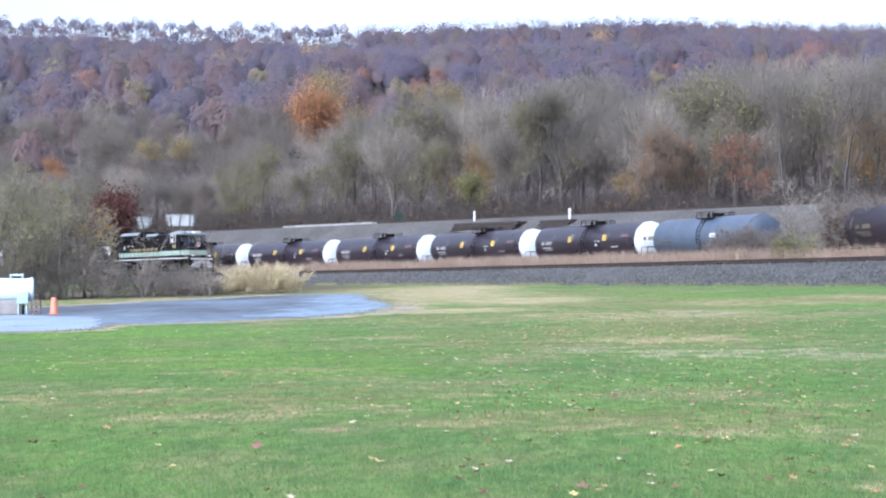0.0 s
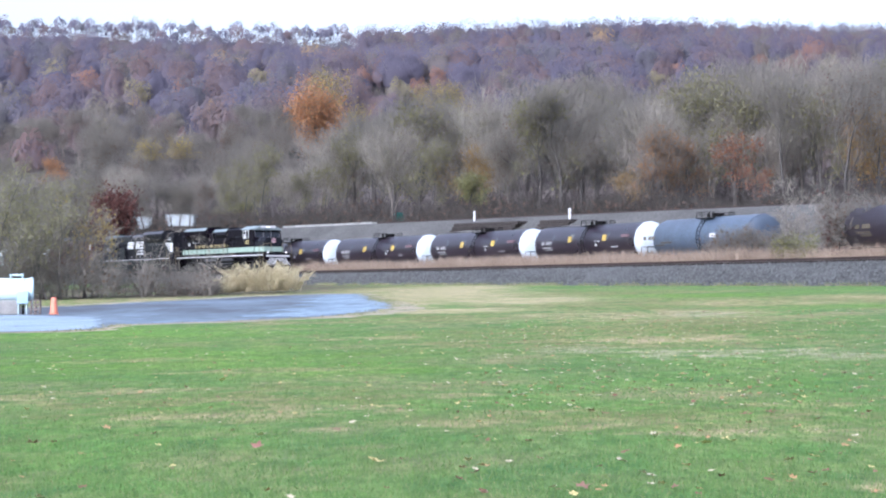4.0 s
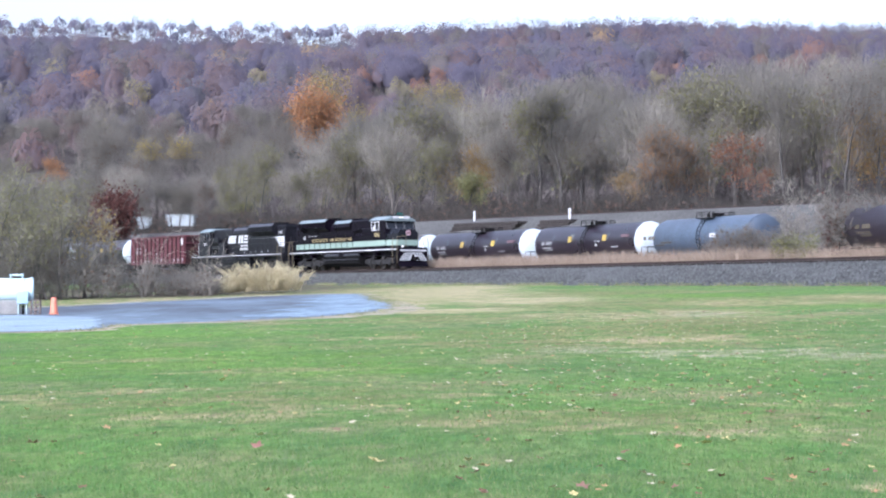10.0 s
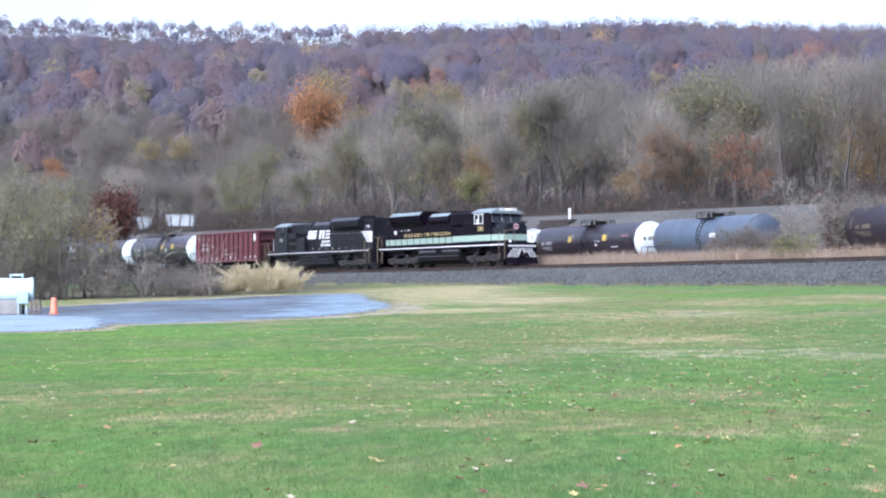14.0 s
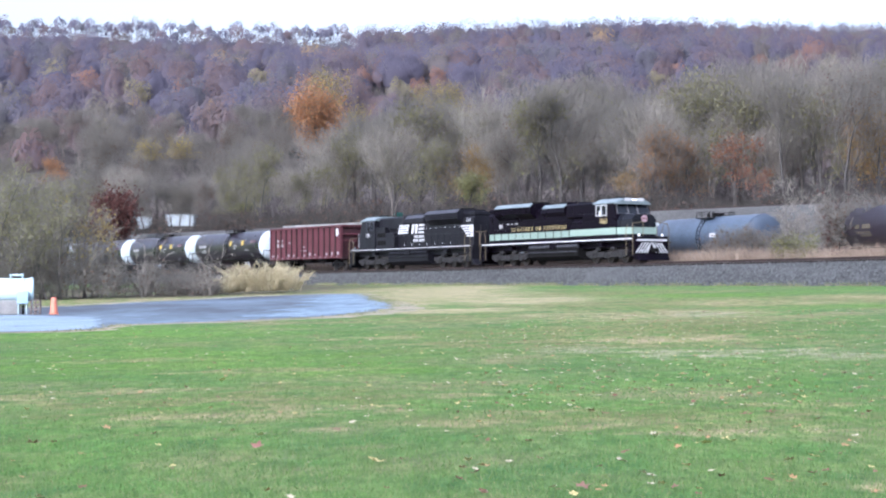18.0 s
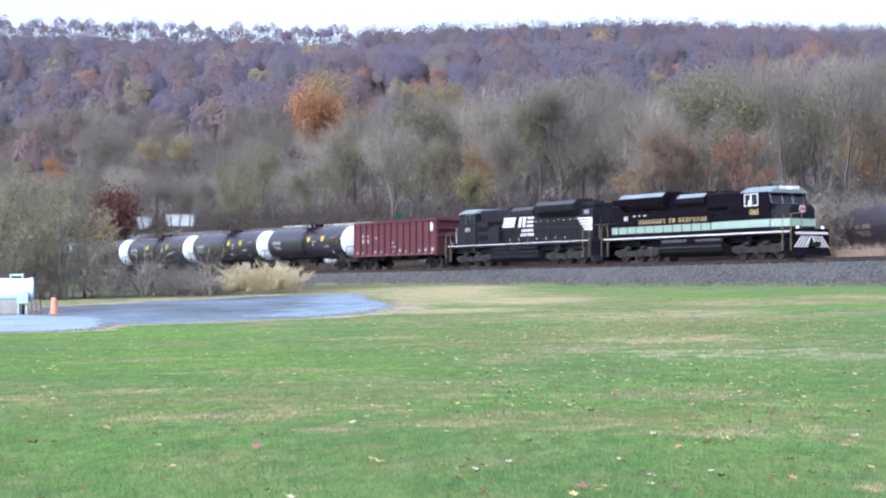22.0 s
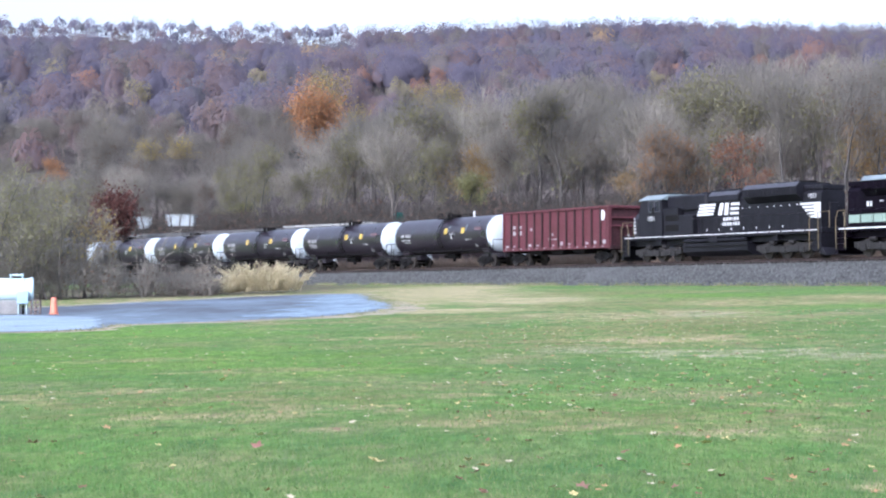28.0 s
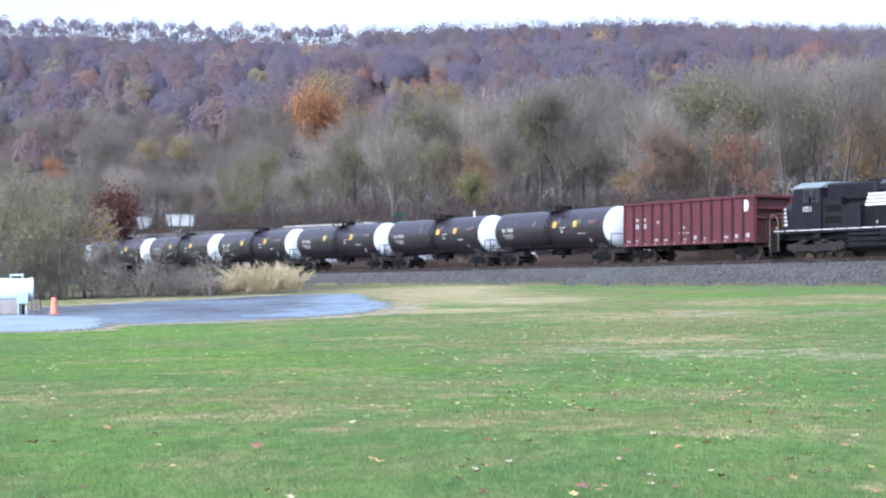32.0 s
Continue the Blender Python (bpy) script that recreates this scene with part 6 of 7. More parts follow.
# a deeper belt of bare trees at the foot of the slope
for k in range(54):
    bearing = -70 + (k % 18) * 38 + rnd_t.uniform(-14, 14)
    x, y = ray_at(bearing, (332, 356, 382)[k // 18] + rnd_t.uniform(-10, 10))
    if any(abs(bearing - m[1]) < 32 and y < m[2] + 6 and y > m[2] - 40 for m in SLOPE_TREES):
        continue
    plant(rnd_t.choice(("bare_a", "bare_b", "bare_c", "brown", "bare_c")), x, y, rnd_t.uniform(10, 14.5) * (0.75 if 238 < bearing < 372 else 0.55 if abs(bearing - 55) < 50 and y < 360 else 1.0), BARE_LABEL, rnd_t.uniform(0, 360))
G_FAR = foliage("hillside_crowns", [(0.95, 0.95, 0.95), (1.0, 1.0, 1.0), (1.05, 1.05, 1.04)], 0.9, 0.3, "tone")
far_woods()


# ---- scrub, grasses and the near thicket ----
def thicket(name, places, height, twigs, leaves, leaf_m, label, seed, leaf_size=0.16, bark=None, twig_m=None, top_leaves=0.0):
    """A clump of upright stems with twigs and a few leaves; places: rows of x, y and height factor."""
    rs = np.random.RandomState(seed)
    segs, tips, dirs = [], [], []
    for x, y, k in places:
        z = float(ground_z(np.array([x]), np.array([y]))[0])
        p = np.array([x, y, z - 0.1])
        d = np.array([rs.normal(0, 0.16), rs.normal(0, 0.16), 1.0])
        h = height * k * rs.uniform(0.7, 1.1)
        r = 0.012 * h * rs.uniform(0.6, 1.2)
        for j in range(5):
            d = d + np.array([rs.normal(0, 0.14), rs.normal(0, 0.14), 0])
            q = p + d / np.linalg.norm(d) * h / 5
            segs.append((p, q, r, r * 0.75))
            p, r = q, r * 0.75
            for b in range(3):
                a = np.array([rs.normal(0, 0.8), rs.normal(0, 0.8), rs.uniform(0.1, 0.9)])
                q2 = p + a / np.linalg.norm(a) * h * rs.uniform(0.1, 0.24)
                segs.append((p, q2, r * 0.45, r * 0.12))
                tips += [p * 0.3 + q2 * 0.7, q2]
                dirs += [a, a]
    base = Vector(places[0][:2]).to_3d()
    base.z = float(ground_z(np.array([base.x]), np.array([base.y]))[0])
    t = thing(name, Matrix.Translation(base), label, "bush", "scrub beside the track")
    off = np.array(base)
    v, f = prisms(segs, 3)
    o = new("stem_clump", fast_mesh("stem_clump", v - off, f, bark or M_BARK))
    o.parent = t
    o["kind"] = "stuff"
    T, D = np.array(tips), np.array(dirs)
    i = rs.randint(0, len(T), twigs)
    v1, f1 = shards(rs, T[i] + rs.normal(0, 0.15, (twigs, 3)), 0.7, 0.03, 0.3, D[i])
    i = rs.randint(0, len(T), leaves + 1)
    c = T[i] + rs.normal(0, 0.3, (leaves + 1, 3))
    if top_leaves:
        zz = ground_z(c[:, 0], c[:, 1])
        c = c[(c[:, 2] - zz) > height * top_leaves * rs.uniform(0.3, 1.3, len(c))]
    v2, f2 = shards(rs, c, leaf_size, leaf_size * 0.8)
    o = new("crown", crown_mesh(v1 - off, f1, twig_m or G_BARE, v2 - off, f2, leaf_m))
    o.parent = t
    o["kind"] = "stuff"
    return t


def spots(rs, n, b0, b1, d0, d1, k=1.0):
    out = []
    for _ in range(n):
        x, y = ray_at(rs.uniform(b0, b1), rs.uniform(d0, d1))
        out.append((x, y, k * rs.uniform(0.75, 1.1)))
    return out


rs_t = np.random.RandomState(31)
G_BUSH = foliage("grey_olive_bush_leaves", [(0.21, 0.205, 0.12), (0.25, 0.245, 0.135), (0.18, 0.165, 0.115), (0.31, 0.30, 0.13)])
thicket("large_bush", spots(rs_t, 20, -60, 55, 108, 120), 8.3, 5200, 12500, G_BUSH, "large thinning olive bush with grey stems", 41, 0.12, top_leaves=0.5)
thicket("large_bush", spots(rs_t, 17, 35, 125, 109, 121), 7.2, 4600, 9000, G_BUSH, "large thinning olive bush with grey stems", 42, 0.12, top_leaves=0.55)
thicket("bush", spots(rs_t, 9, 118, 180, 112, 122), 5.2, 1700, 1700, G_LEMON, "bush with the last yellow leaves", 43, 0.16, top_leaves=0.7)
thicket("bare_scrub", spots(rs_t, 34, -20, 200, 108, 116), 2.6, 4600, 400, G_BROWN, "tangled bare grey-brown scrub", 44)
thicket("bare_scrub", spots(rs_t, 20, 170, 290, 112, 124), 2.0, 2400, 200, G_BROWN, "tangled bare grey-brown scrub", 45)
thicket("bare_scrub", spots(rs_t, 20, 260, 365, 114, 126), 1.8, 2300, 200, G_BROWN, "tangled bare grey-brown scrub", 46)
thicket("bare_sapling", spots(rs_t, 3, 245, 262, 111, 113), 3.8, 120, 0, G_BROWN, "pale bare saplings in the scrub", 47, bark=M_BARK_PALE, twig_m=G_BARE_PALE)
thicket("bare_sapling", spots(rs_t, 5, 357, 384, 112.5, 114), 3.4, 200, 0, G_BROWN, "pale bare saplings in the scrub", 48, bark=M_BARK_PALE, twig_m=G_BARE_PALE)


def tuft_field(name, places, blade, width, material, label, seed, droop=0.4):
    """Standing grass: blades in clumps that lean outward."""
    rs = np.random.RandomState(seed)
    P = np.array(places)
    d = rs.normal(0, droop, P.shape)
    d[:, 2] = 1
    v, f = shards(rs, P, blade, width, 0.0, d)
    o = new(name, fast_mesh(name, v, f, material))
    return tagged(o, label, "grass", kind="stuff")


def straw_clump(bearing, dist, radius, blade, n, seed):
    rs = np.random.RandomState(seed)
    x, y = ray_at(bearing, dist)
    base = Vector((x, y, float(ground_z(np.array([x]), np.array([y]))[0])))
    m = 26
    root = rs.normal(0, radius * 0.5, (m, 2))
    lean = root / radius * 0.5 + rs.normal(0, 0.2, (m, 2))
    tall = blade * rs.uniform(0.45, 1.25, m)
    i = rs.randint(0, m, n)
    u = rs.uniform(0.08, 1.0, n)
    P = np.stack([x + root[i, 0] + lean[i, 0] * tall[i] * u ** 2, y + root[i, 1] + lean[i, 1] * tall[i] * u ** 2, tall[i] * u * (1 - 0.18 * u)], 1)
    P[:, :2] += rs.normal(0, 0.09, (n, 2))
    P[:, 2] += ground_z(P[:, 0], P[:, 1])
    d = np.stack([lean[i, 0] * 2 * u, lean[i, 1] * 2 * u, 1 - 0.4 * u], 1)
    v, f = shards(rs, P - np.array(base), 0.34, 0.035, 0.1, d)
    t = thing("straw_grass_clump", Matrix.Translation(base), "tall clump of straw-coloured dry grass", "grass clump", "dry grass clumps")
    o = new("blade_mass", fast_mesh("blade_mass", v, f, G_REED))
    o.parent = t
    o["kind"] = "stuff"


rnd_c = random.Random(8)
for i in range(13):
    b_ = 338 + i * 14.5 + rnd_c.uniform(-6, 6)
    h_ = (0.5 + 1.5 * math.sin(min(1.0, i / 9.0) * math.pi / 2) ** 1.8) * rnd_c.uniform(0.6, 1.15) * (0.7 if i > 11 else 1.0)
    straw_clump(b_, 119.5 + i * 0.3 + rnd_c.uniform(-1, 1), rnd_c.uniform(0.55, 1.0), h_ * 1.02, 1500, 60 + i)

thicket("bare_scrub", spots(rs_t, 26, 295, 385, 114, 118), 0.85, 2600, 200, G_BROWN, "tangled bare grey-brown scrub", 49)

# dry grass between the main and side tracks
rs_g = np.random.RandomState(71)
ng = 105000
sg, lg = rs_g.uniform(-75, 75, ng), -rs_g.uniform(2.2, 6.2, ng)
g_, x_, y_, th_ = MAIN
ag = np.interp(sg, g_, th_)
XG, YG = np.interp(sg, g_, x_) + lg * np.sin(ag), np.interp(sg, g_, y_) - lg * np.cos(ag)
kv = ripple(XG, YG, 1.6) + ripple(XG + 5, YG, 4.5) + rs_g.uniform(-1.0, 1.0, ng) > -1.1
tuft_field("verge_grass", np.stack([XG, YG, ground_z(XG, YG) - 0.04 + 0.14 * ripple(XG, YG, 2.2)], 1)[kv], 1.2, 0.045, G_DRY, "pinkish dry grass between the two tracks", 72)
# brush between the tracks by the grey car
def along(s, lat):
    p = main_at(s, lat)
    return p[0], p[1]


thicket("bare_bush", [(*along(31.0 + rs_t.uniform(-1.3, 1.3), -4.6 - rs_t.uniform(0, 1.5)), 1.0) for _ in range(8)], 4.9, 1800, 60, G_BROWN, "pale bare bush between the tracks", 81, bark=M_BARK_PALE, twig_m=G_BARE_PALE)
thicket("red_bush", [(*along(33.8 + rs_t.uniform(-0.9, 0.9), -4.8 - rs_t.uniform(0, 2)), 1.0) for _ in range(12)], 4.4, 3200, 900, G_RED, "thinning bush in reddish-brown leaf", 82)
thicket("bare_bush", [(*along(36.6 + rs_t.uniform(-1.6, 1.6), -4.8 - rs_t.uniform(0, 2)), 1.0) for _ in range(16)], 4.2, 5200, 900, G_BROWN, "brown tangled bush before a dark tank car", 85)
thicket("green_bush", [(*along(32.3 + rs_t.uniform(-1.6, 1.6), -2.9 - rs_t.uniform(0, 0.9)), 1.0) for _ in range(12)], 1.7, 700, 1500, G_GREEN, "low bush with yellow-green leaves", 83)
thicket("brown_scrub", [(*along(25.5 + rs_t.uniform(-4.5, 4.5), -4.2 - rs_t.uniform(0, 1.5)), 1.0) for _ in range(24)], 2.3, 4200, 900, G_BROWN, "brown scrub before the grey tank car", 84)


# undergrowth along the top of the high bank, under the trees
rs_u = np.random.RandomState(77)
nu = 110000
su, lu = rs_u.uniform(-70, 140, nu), -7.5 - 16 * rs_u.uniform(0, 1, nu) ** 1.3
cu_, du_ = math.cos(E3_H), math.sin(E3_H)
XU, YU = E3_P[0] + su * cu_ + lu * du_, E3_P[1] + su * du_ - lu * cu_
BU = 784 + BEARING_SCALE * XU / YU
hump = (0.55 + 0.45 * ripple(XU, YU, 2.6)) * np.where(((BU > 694) & (BU < 718)) | ((BU > 243) & (BU < 265)) | ((BU > 296) & (BU < 347)), 0.35, 1.0)
ZU = ground_z(XU, YU) + rs_u.uniform(0, 1, nu) ** 1.3 * 3.3 * hump * np.where(su > 70, 0.6, np.where(su < 25, 1.3, 1.0))
vu, fu = shards(rs_u, np.stack([XU, YU, ZU], 1), 1.3, 0.045, 1.2)
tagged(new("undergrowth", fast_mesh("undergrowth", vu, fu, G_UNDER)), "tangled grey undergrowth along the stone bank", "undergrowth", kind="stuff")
kk = rs_u.uniform(0, 1, nu) < 0.16
vu, fu = shards(rs_u, np.stack([XU, YU, ZU], 1)[kk], 0.3, 0.26, 0.0)
tagged(new("undergrowth_leaves", fast_mesh("undergrowth_leaves", vu, fu, G_BROWN)), "dull brown leaves of the undergrowth", "leaves", kind="stuff")

# brush among the trunks farther back
nw = 60000
YW = rs_u.uniform(205, 395, nw)
XW = YW * rs_u.uniform(-0.255, 0.255, nw)
EW = (XW - E3_P[0]) * math.sin(E3_H) - (YW - E3_P[1]) * math.cos(E3_H)
BW = 784 + BEARING_SCALE * XW / YW
kw = (EW < -12) & ~((BW > 692) & (BW < 720) & (YW < 262)) & ~((BW > 232) & (BW < 352) & (YW < 326))
XW, YW = XW[kw], YW[kw]
ZW = ground_z(XW, YW) + rs_u.uniform(0, 1, len(XW)) ** 1.4 * 4.5 * (0.6 + 0.4 * ripple(XW, YW, 4.0))
vu, fu = shards(rs_u, np.stack([XW, YW, ZW], 1), 2.0, 0.075, 1.2)
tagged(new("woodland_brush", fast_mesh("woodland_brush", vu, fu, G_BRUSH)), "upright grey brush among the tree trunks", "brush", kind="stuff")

# ragged grass along the foot of the ballast
nf = 16000
sf, lf = rs_u.uniform(-70, 62, nf), 4.35 + np.abs(rs_u.normal(0, 0.35, nf))
af = np.interp(sf, g_, th_)
XF, YF = np.interp(sf, g_, x_) + lf * np.sin(af), np.interp(sf, g_, y_) - lf * np.cos(af)
kf = ripple(XF, YF, 0.9) + rs_u.uniform(-0.8, 0.8, nf) > 0.0
G_FRINGE = foliage("fringe_grass", [(0.30, 0.27, 0.16), (0.16, 0.22, 0.07), (0.36, 0.33, 0.22), (0.2, 0.22, 0.09)])
tuft_field("toe_grass", np.stack([XF, YF, ground_z(XF, YF) - 0.02], 1)[kf], 0.28, 0.03, G_FRINGE, "ragged straw and green grass at the ballast foot", 73)


# ---- driveway, white tank, cone and blocks ----
def pad(name, rows_lr, material, label, lift):
    """A paved area laid on the ground, given as rows of y, left x and right x."""
    rows, jag = [], random.Random(9)
    for (ya, la, ra), (yb, lb, rb) in zip(rows_lr, rows_lr[1:]):
        for k in range(9):
            u = k / 9
            y, a, b = ya + (yb - ya) * u, la + (lb - la) * u, ra + (rb - ra) * u
            a, b = a + jag.uniform(-0.1, 0.1), b + 0.18 * math.sin(y * 1.7) + jag.uniform(-0.1, 0.1)
            xs = np.concatenate([[a], np.linspace(max(a, -26), b, 30)]) if a < -27 else np.linspace(a, b, 31)
            zs = ground_z(xs, np.full(31, y)) + lift
            rows.append([(float(x), y + 0.12 * math.sin(x * 2.1), float(z)) for x, z in zip(xs, zs)])
    return ribbon(name, rows, material, label, "driveway", True)


DRIVE = ((52.6, -60, -11.0), (54, -60, -10.0), (58.5, -60, -10.4), (59.6, -60, -7.2), (62, -60, -4.3), (66, -60, -2.9), (71, -60, -2.0), (79, -40, -2.2), (86, -19.0, -2.9), (92, -16.4, -3.5), (99, -14.6, -4.0), (104.5, -12.3, -4.5), (110, -9.6, -5.0), (112, -7.4, -6.0))
M_SHOULDER = mat("straw_and_grit_verge", (0.34, 0.29, 0.21), 0.95, vary=0.4, scale=0.5, fine=6, bump=0.5, world_space=True, tint=(0.17, 0.19, 0.085), lo=0.5, hi=0.64)
pad("drive_shoulder", [(y - 1.1 if y < 75 else y + 1.6, a - 1.4, b + (1.3 if 59 < y < 75 else 0.6)) for y, a, b in DRIVE] + [(115.5, -7.6, -5.0)], M_SHOULDER, "straw and grit along the edge of the drive", 0.007)
pad("driveway", DRIVE, M_ASPHALT, "dark bluish asphalt drive with a smooth surface", 0.014)
# an added sheet that makes the end of the drive paler and bluer
pad("grit_end", ((62.5, -6.0, -4.6), (65, -7.4, -3.4), (68, -5.2, -2.7), (72, -6.9, -2.2), (76, -4.9, -2.3), (80, -6.6, -2.5), (84, -5.2, -2.9), (88, -7.2, -3.3), (93, -5.8, -3.8), (98, -7.6, -4.2), (104, -6.4, -4.7), (109, -7.6, -5.2)), M_PALE_DRIVE, "pale bluish end of the drive", 0.019)
pad("concrete_apron", ((52.5, -60, -11.3), (54, -60, -10.2), (58.5, -60, -10.8), (64.5, -60, -12.0), (67, -60, -12.4), (72.4, -60, -17.0), (72.8, -60, -22.0)), M_CONCRETE, "pale concrete apron before the asphalt", 0.022)


# tufts that break the edge of the drive
rs_e = np.random.RandomState(93)
rows_e = np.array(DRIVE)
ne = 9000
ye = rs_e.uniform(52, 112, ne) ** 1.0
xe = np.interp(ye, rows_e[:, 0], rows_e[:, 2]) + rs_e.normal(0.25, 0.45, ne)
farther = rs_e.uniform(0, 1, ne) < 0.3
ye = np.where(farther, rs_e.uniform(80, 112, ne), ye)
xe = np.where(farther, np.interp(ye, rows_e[:, 0], rows_e[:, 1]) + rs_e.normal(-0.3, 0.6, ne), xe)
ke = ripple(xe, ye, 0.6) + rs_e.uniform(-0.7, 0.7, ne) > 0.1
tuft_field("drive_edge_grass", np.stack([xe, ye, ground_z(xe, ye) - 0.01], 1)[ke], 0.08, 0.04, G_FRINGE, "straw and green tufts along the drive edge", 94, 1.2)


def ground_at(x, y):
    return float(ground_z(np.array([x]), np.array([y]))[0])


def cone(x, y):
    t = thing("traffic_cone", pose(x, y, ground_at(x, y) + 0.014, 0, 0, 15), "faded orange traffic cone on asphalt", "traffic cone")
    bm = bmesh.new()
    box(bm, -0.19, 0.19, -0.19, 0.19, 0.0, 0.035, 0.015)
    part("base", bm, M_ORANGE, t)
    bm = bmesh.new()
    ring = lambda r, z: [(r * math.cos(2 * math.pi * k / 20), r * math.sin(2 * math.pi * k / 20), z) for k in range(20)]
    loft(bm, [ring(0.165, 0.03), ring(0.15, 0.07), ring(0.115, 0.48), ring(0.095, 0.66), ring(0.08, 0.67)])
    part("body", bm, M_ORANGE, t, smooth=True)


def blocks(x, y):
    z = ground_at(x, y) + 0.014
    bm = bmesh.new()
    box(bm, -0.2, 0.2, -0.1, 0.1, 0, 0.035)
    box(bm, -0.2, 0.2, -0.1, 0.1, 0.155, 0.19)
    for a in (-0.2, -0.02, 0.165):
        box(bm, a, a + 0.035, -0.1, 0.1, 0.035, 0.155)
    bmesh.ops.remove_doubles(bm, verts=bm.verts, dist=0.0001)
    me = mesh_of(bm, "concrete_block", M_BLOCK_RED)
    for k in range(3):
        b = new("concrete_block", me)
        b.matrix_basis = pose(x + 0.01 * (k % 2), y, z + 0.195 * k, 0, 0, 3 * k - 3)
        tagged(b, "hollow concrete block in a stack by the tank", "concrete block", "stack of blocks")


M_BLOCK_RED = mat("brownish_hollow_block", (0.19, 0.155, 0.14), 0.9, vary=0.3, scale=5, fine=30, bump=0.3)


M_PALEBLUE = mat("pale_blue_cabinet_paint", (0.4, 0.56, 0.68), 0.45, vary=0.1, scale=2)


def fuel_tank(x, y):
    """A white horizontal tank on a concrete cradle; its right end faces along +x."""
    z = ground_at(x, y) + 0.014
    t = thing("storage_tank", pose(x, y, z, 0, 0, 14), "bright white horizontal fuel tank on concrete supports", "storage tank")
    seg, R, zc, x0, x1 = 32, 0.46, 0.98, -3.6, 0.93
    ring = lambda xx, r: [(xx, r * math.cos(2 * math.pi * k / seg), zc + r * math.sin(2 * math.pi * k / seg)) for k in range(seg)]
    bm = bmesh.new()
    loft(bm, [ring(x0, R * 0.9), ring(x0 + 0.05, R), ring(x1 - 0.12, R), ring(x1 - 0.1, R + 0.03), ring(x1, R + 0.03), ring(x1 + 0.01, R - 0.02), ring(x1 - 0.04, R - 0.05)])
    bmesh.ops.recalc_face_normals(bm, faces=bm.faces)
    part("tank_shell", bm, M_PROPANE, t, smooth=True)
    bm = bmesh.new()
    box(bm, x0, 0.42, -0.45, 0.45, 0.0, 0.56, 0.02)
    part("concrete_cradle", bm, M_BLOCK, t, "rough grey concrete cradle")
    bm = bmesh.new()
    box(bm, 0.28, 0.72, -0.62, -0.44, 0.42, 0.92, 0.02)
    part("meter_cabinet", bm, M_PALEBLUE, t, "pale blue metal cabinet")
    for xx in (0.34, 0.66):
        bm = bmesh.new()
        rod(bm, (xx, -0.53, 0.0), (xx, -0.53, 0.44), 0.03, 8)
        part("cabinet_leg", bm, M_PROPANE, t)
    bm = bmesh.new()
    rod(bm, (0.52, -0.5, 0.0), (0.52, -0.5, 0.4), 0.05, 8)
    part("hose", bm, M_UNDER, t)
    for xx in (0.55, 0.86):
        bm = bmesh.new()
        box(bm, xx - 0.04, xx + 0.04, -0.3, 0.3, 0.0, 0.58, 0.01)
        part("leg", bm, M_PROPANE, t)
    bm = bmesh.new()
    box(bm, 0.0, 0.55, -0.22, 0.22, 1.53, 1.6, 0.02)
    for xx in (0.03, 0.5):
        box(bm, xx, xx + 0.04, -0.2, 0.2, 1.42, 1.54)
    rod(bm, (0.5, 0.0, 1.5), (0.5, 0.0, 1.62), 0.06, 8)
    part("filler_guard", bm, M_PROPANE, t)
    bm = bmesh.new()
    pipe(bm, [(0.5, -0.3, 1.5), (0.52, -0.5, 1.3), (0.52, -0.56, 0.92)], 0.02)
    part("fuel_line", bm, M_PROPANE, t)


cone(-15.2, 72.6)
blocks(-16.05, 73.2)
fuel_tank(-17.25, 73.9)


# ---- on the high bank and behind it ----
def white_post(s, lat, h):
    x, y, z = high_at(s, lat, 0)
    zz = 8.2 - max(0.0, lat) * 0.63
    bm = bmesh.new()
    box(bm, -0.13, 0.13, -0.06, 0.06, -0.3, h, 0.02)
    o = new("marker_post", mesh_of(bm, "marker_post", M_WHITE))
    o.matrix_basis = pose(x, y, zz, 0, 0, -53)
    tagged(o, "white wooden marker post on the stone bank", "post", "white marker posts")


def old_flat(s0, s1, lat, z0):
    """A long dark heap of old bridge timbers lying on the slope of the bank."""
    t = thing("timber_stack", pose(*high_at((s0 + s1) / 2, lat, z0), 0, 0, -53.3), "long stack of dark old timbers on the stone bank", "timber stack")
    h = (s1 - s0) / 2
    bm = bmesh.new()
    box(bm, -h, h, -0.14, 0.14, -0.16, 0.16, 0.03)
    me = mesh_of(bm, "timber", M_TIE)
    for j in range(3):
        for k in range(4):
            o = new("timber", me)
            o.parent = t
            o.matrix_basis = pose(0.35 * ((j * 7 + k * 3) % 3 - 1), -0.6 + 0.31 * k, -0.6 + 0.33 * j, 0, 0, 0.4 * ((k + j) % 3 - 1))


def concrete_ties(s0, s1, lat):
    """A low pale row of stacked concrete sleepers on top of the bank."""
    bm = bmesh.new()
    box(bm, -1.25, 1.25, -0.13, 0.13, 0.0, 0.22, 0.03)
    me = mesh_of(bm, "concrete_sleeper", M_CONCRETE_TIE)
    n = int((s1 - s0) / 2.7)
    for k in range(n):
        t = thing("sleeper_stack", pose(*high_at(s0 + 2.7 * k + 1.3, lat, 0.0), 0, 0, -53.3), "low stack of pale concrete sleepers", "sleeper stack", "stacks of sleepers")
        for j in range(1):
            for i in range(2):
                o = new("concrete_sleeper", me)
                o.parent = t
                o.matrix_basis = pose(0.03 * ((k * 5 + j) % 3 - 1), 0.32 * i, 0.23 * j)


M_CONCRETE_TIE = mat("pale_concrete", (0.3, 0.3, 0.29), 0.85, vary=0.2, scale=1.5)
white_post(54.3, 0.5, 1.05)
white_post(69.3, 0.8, 1.05)
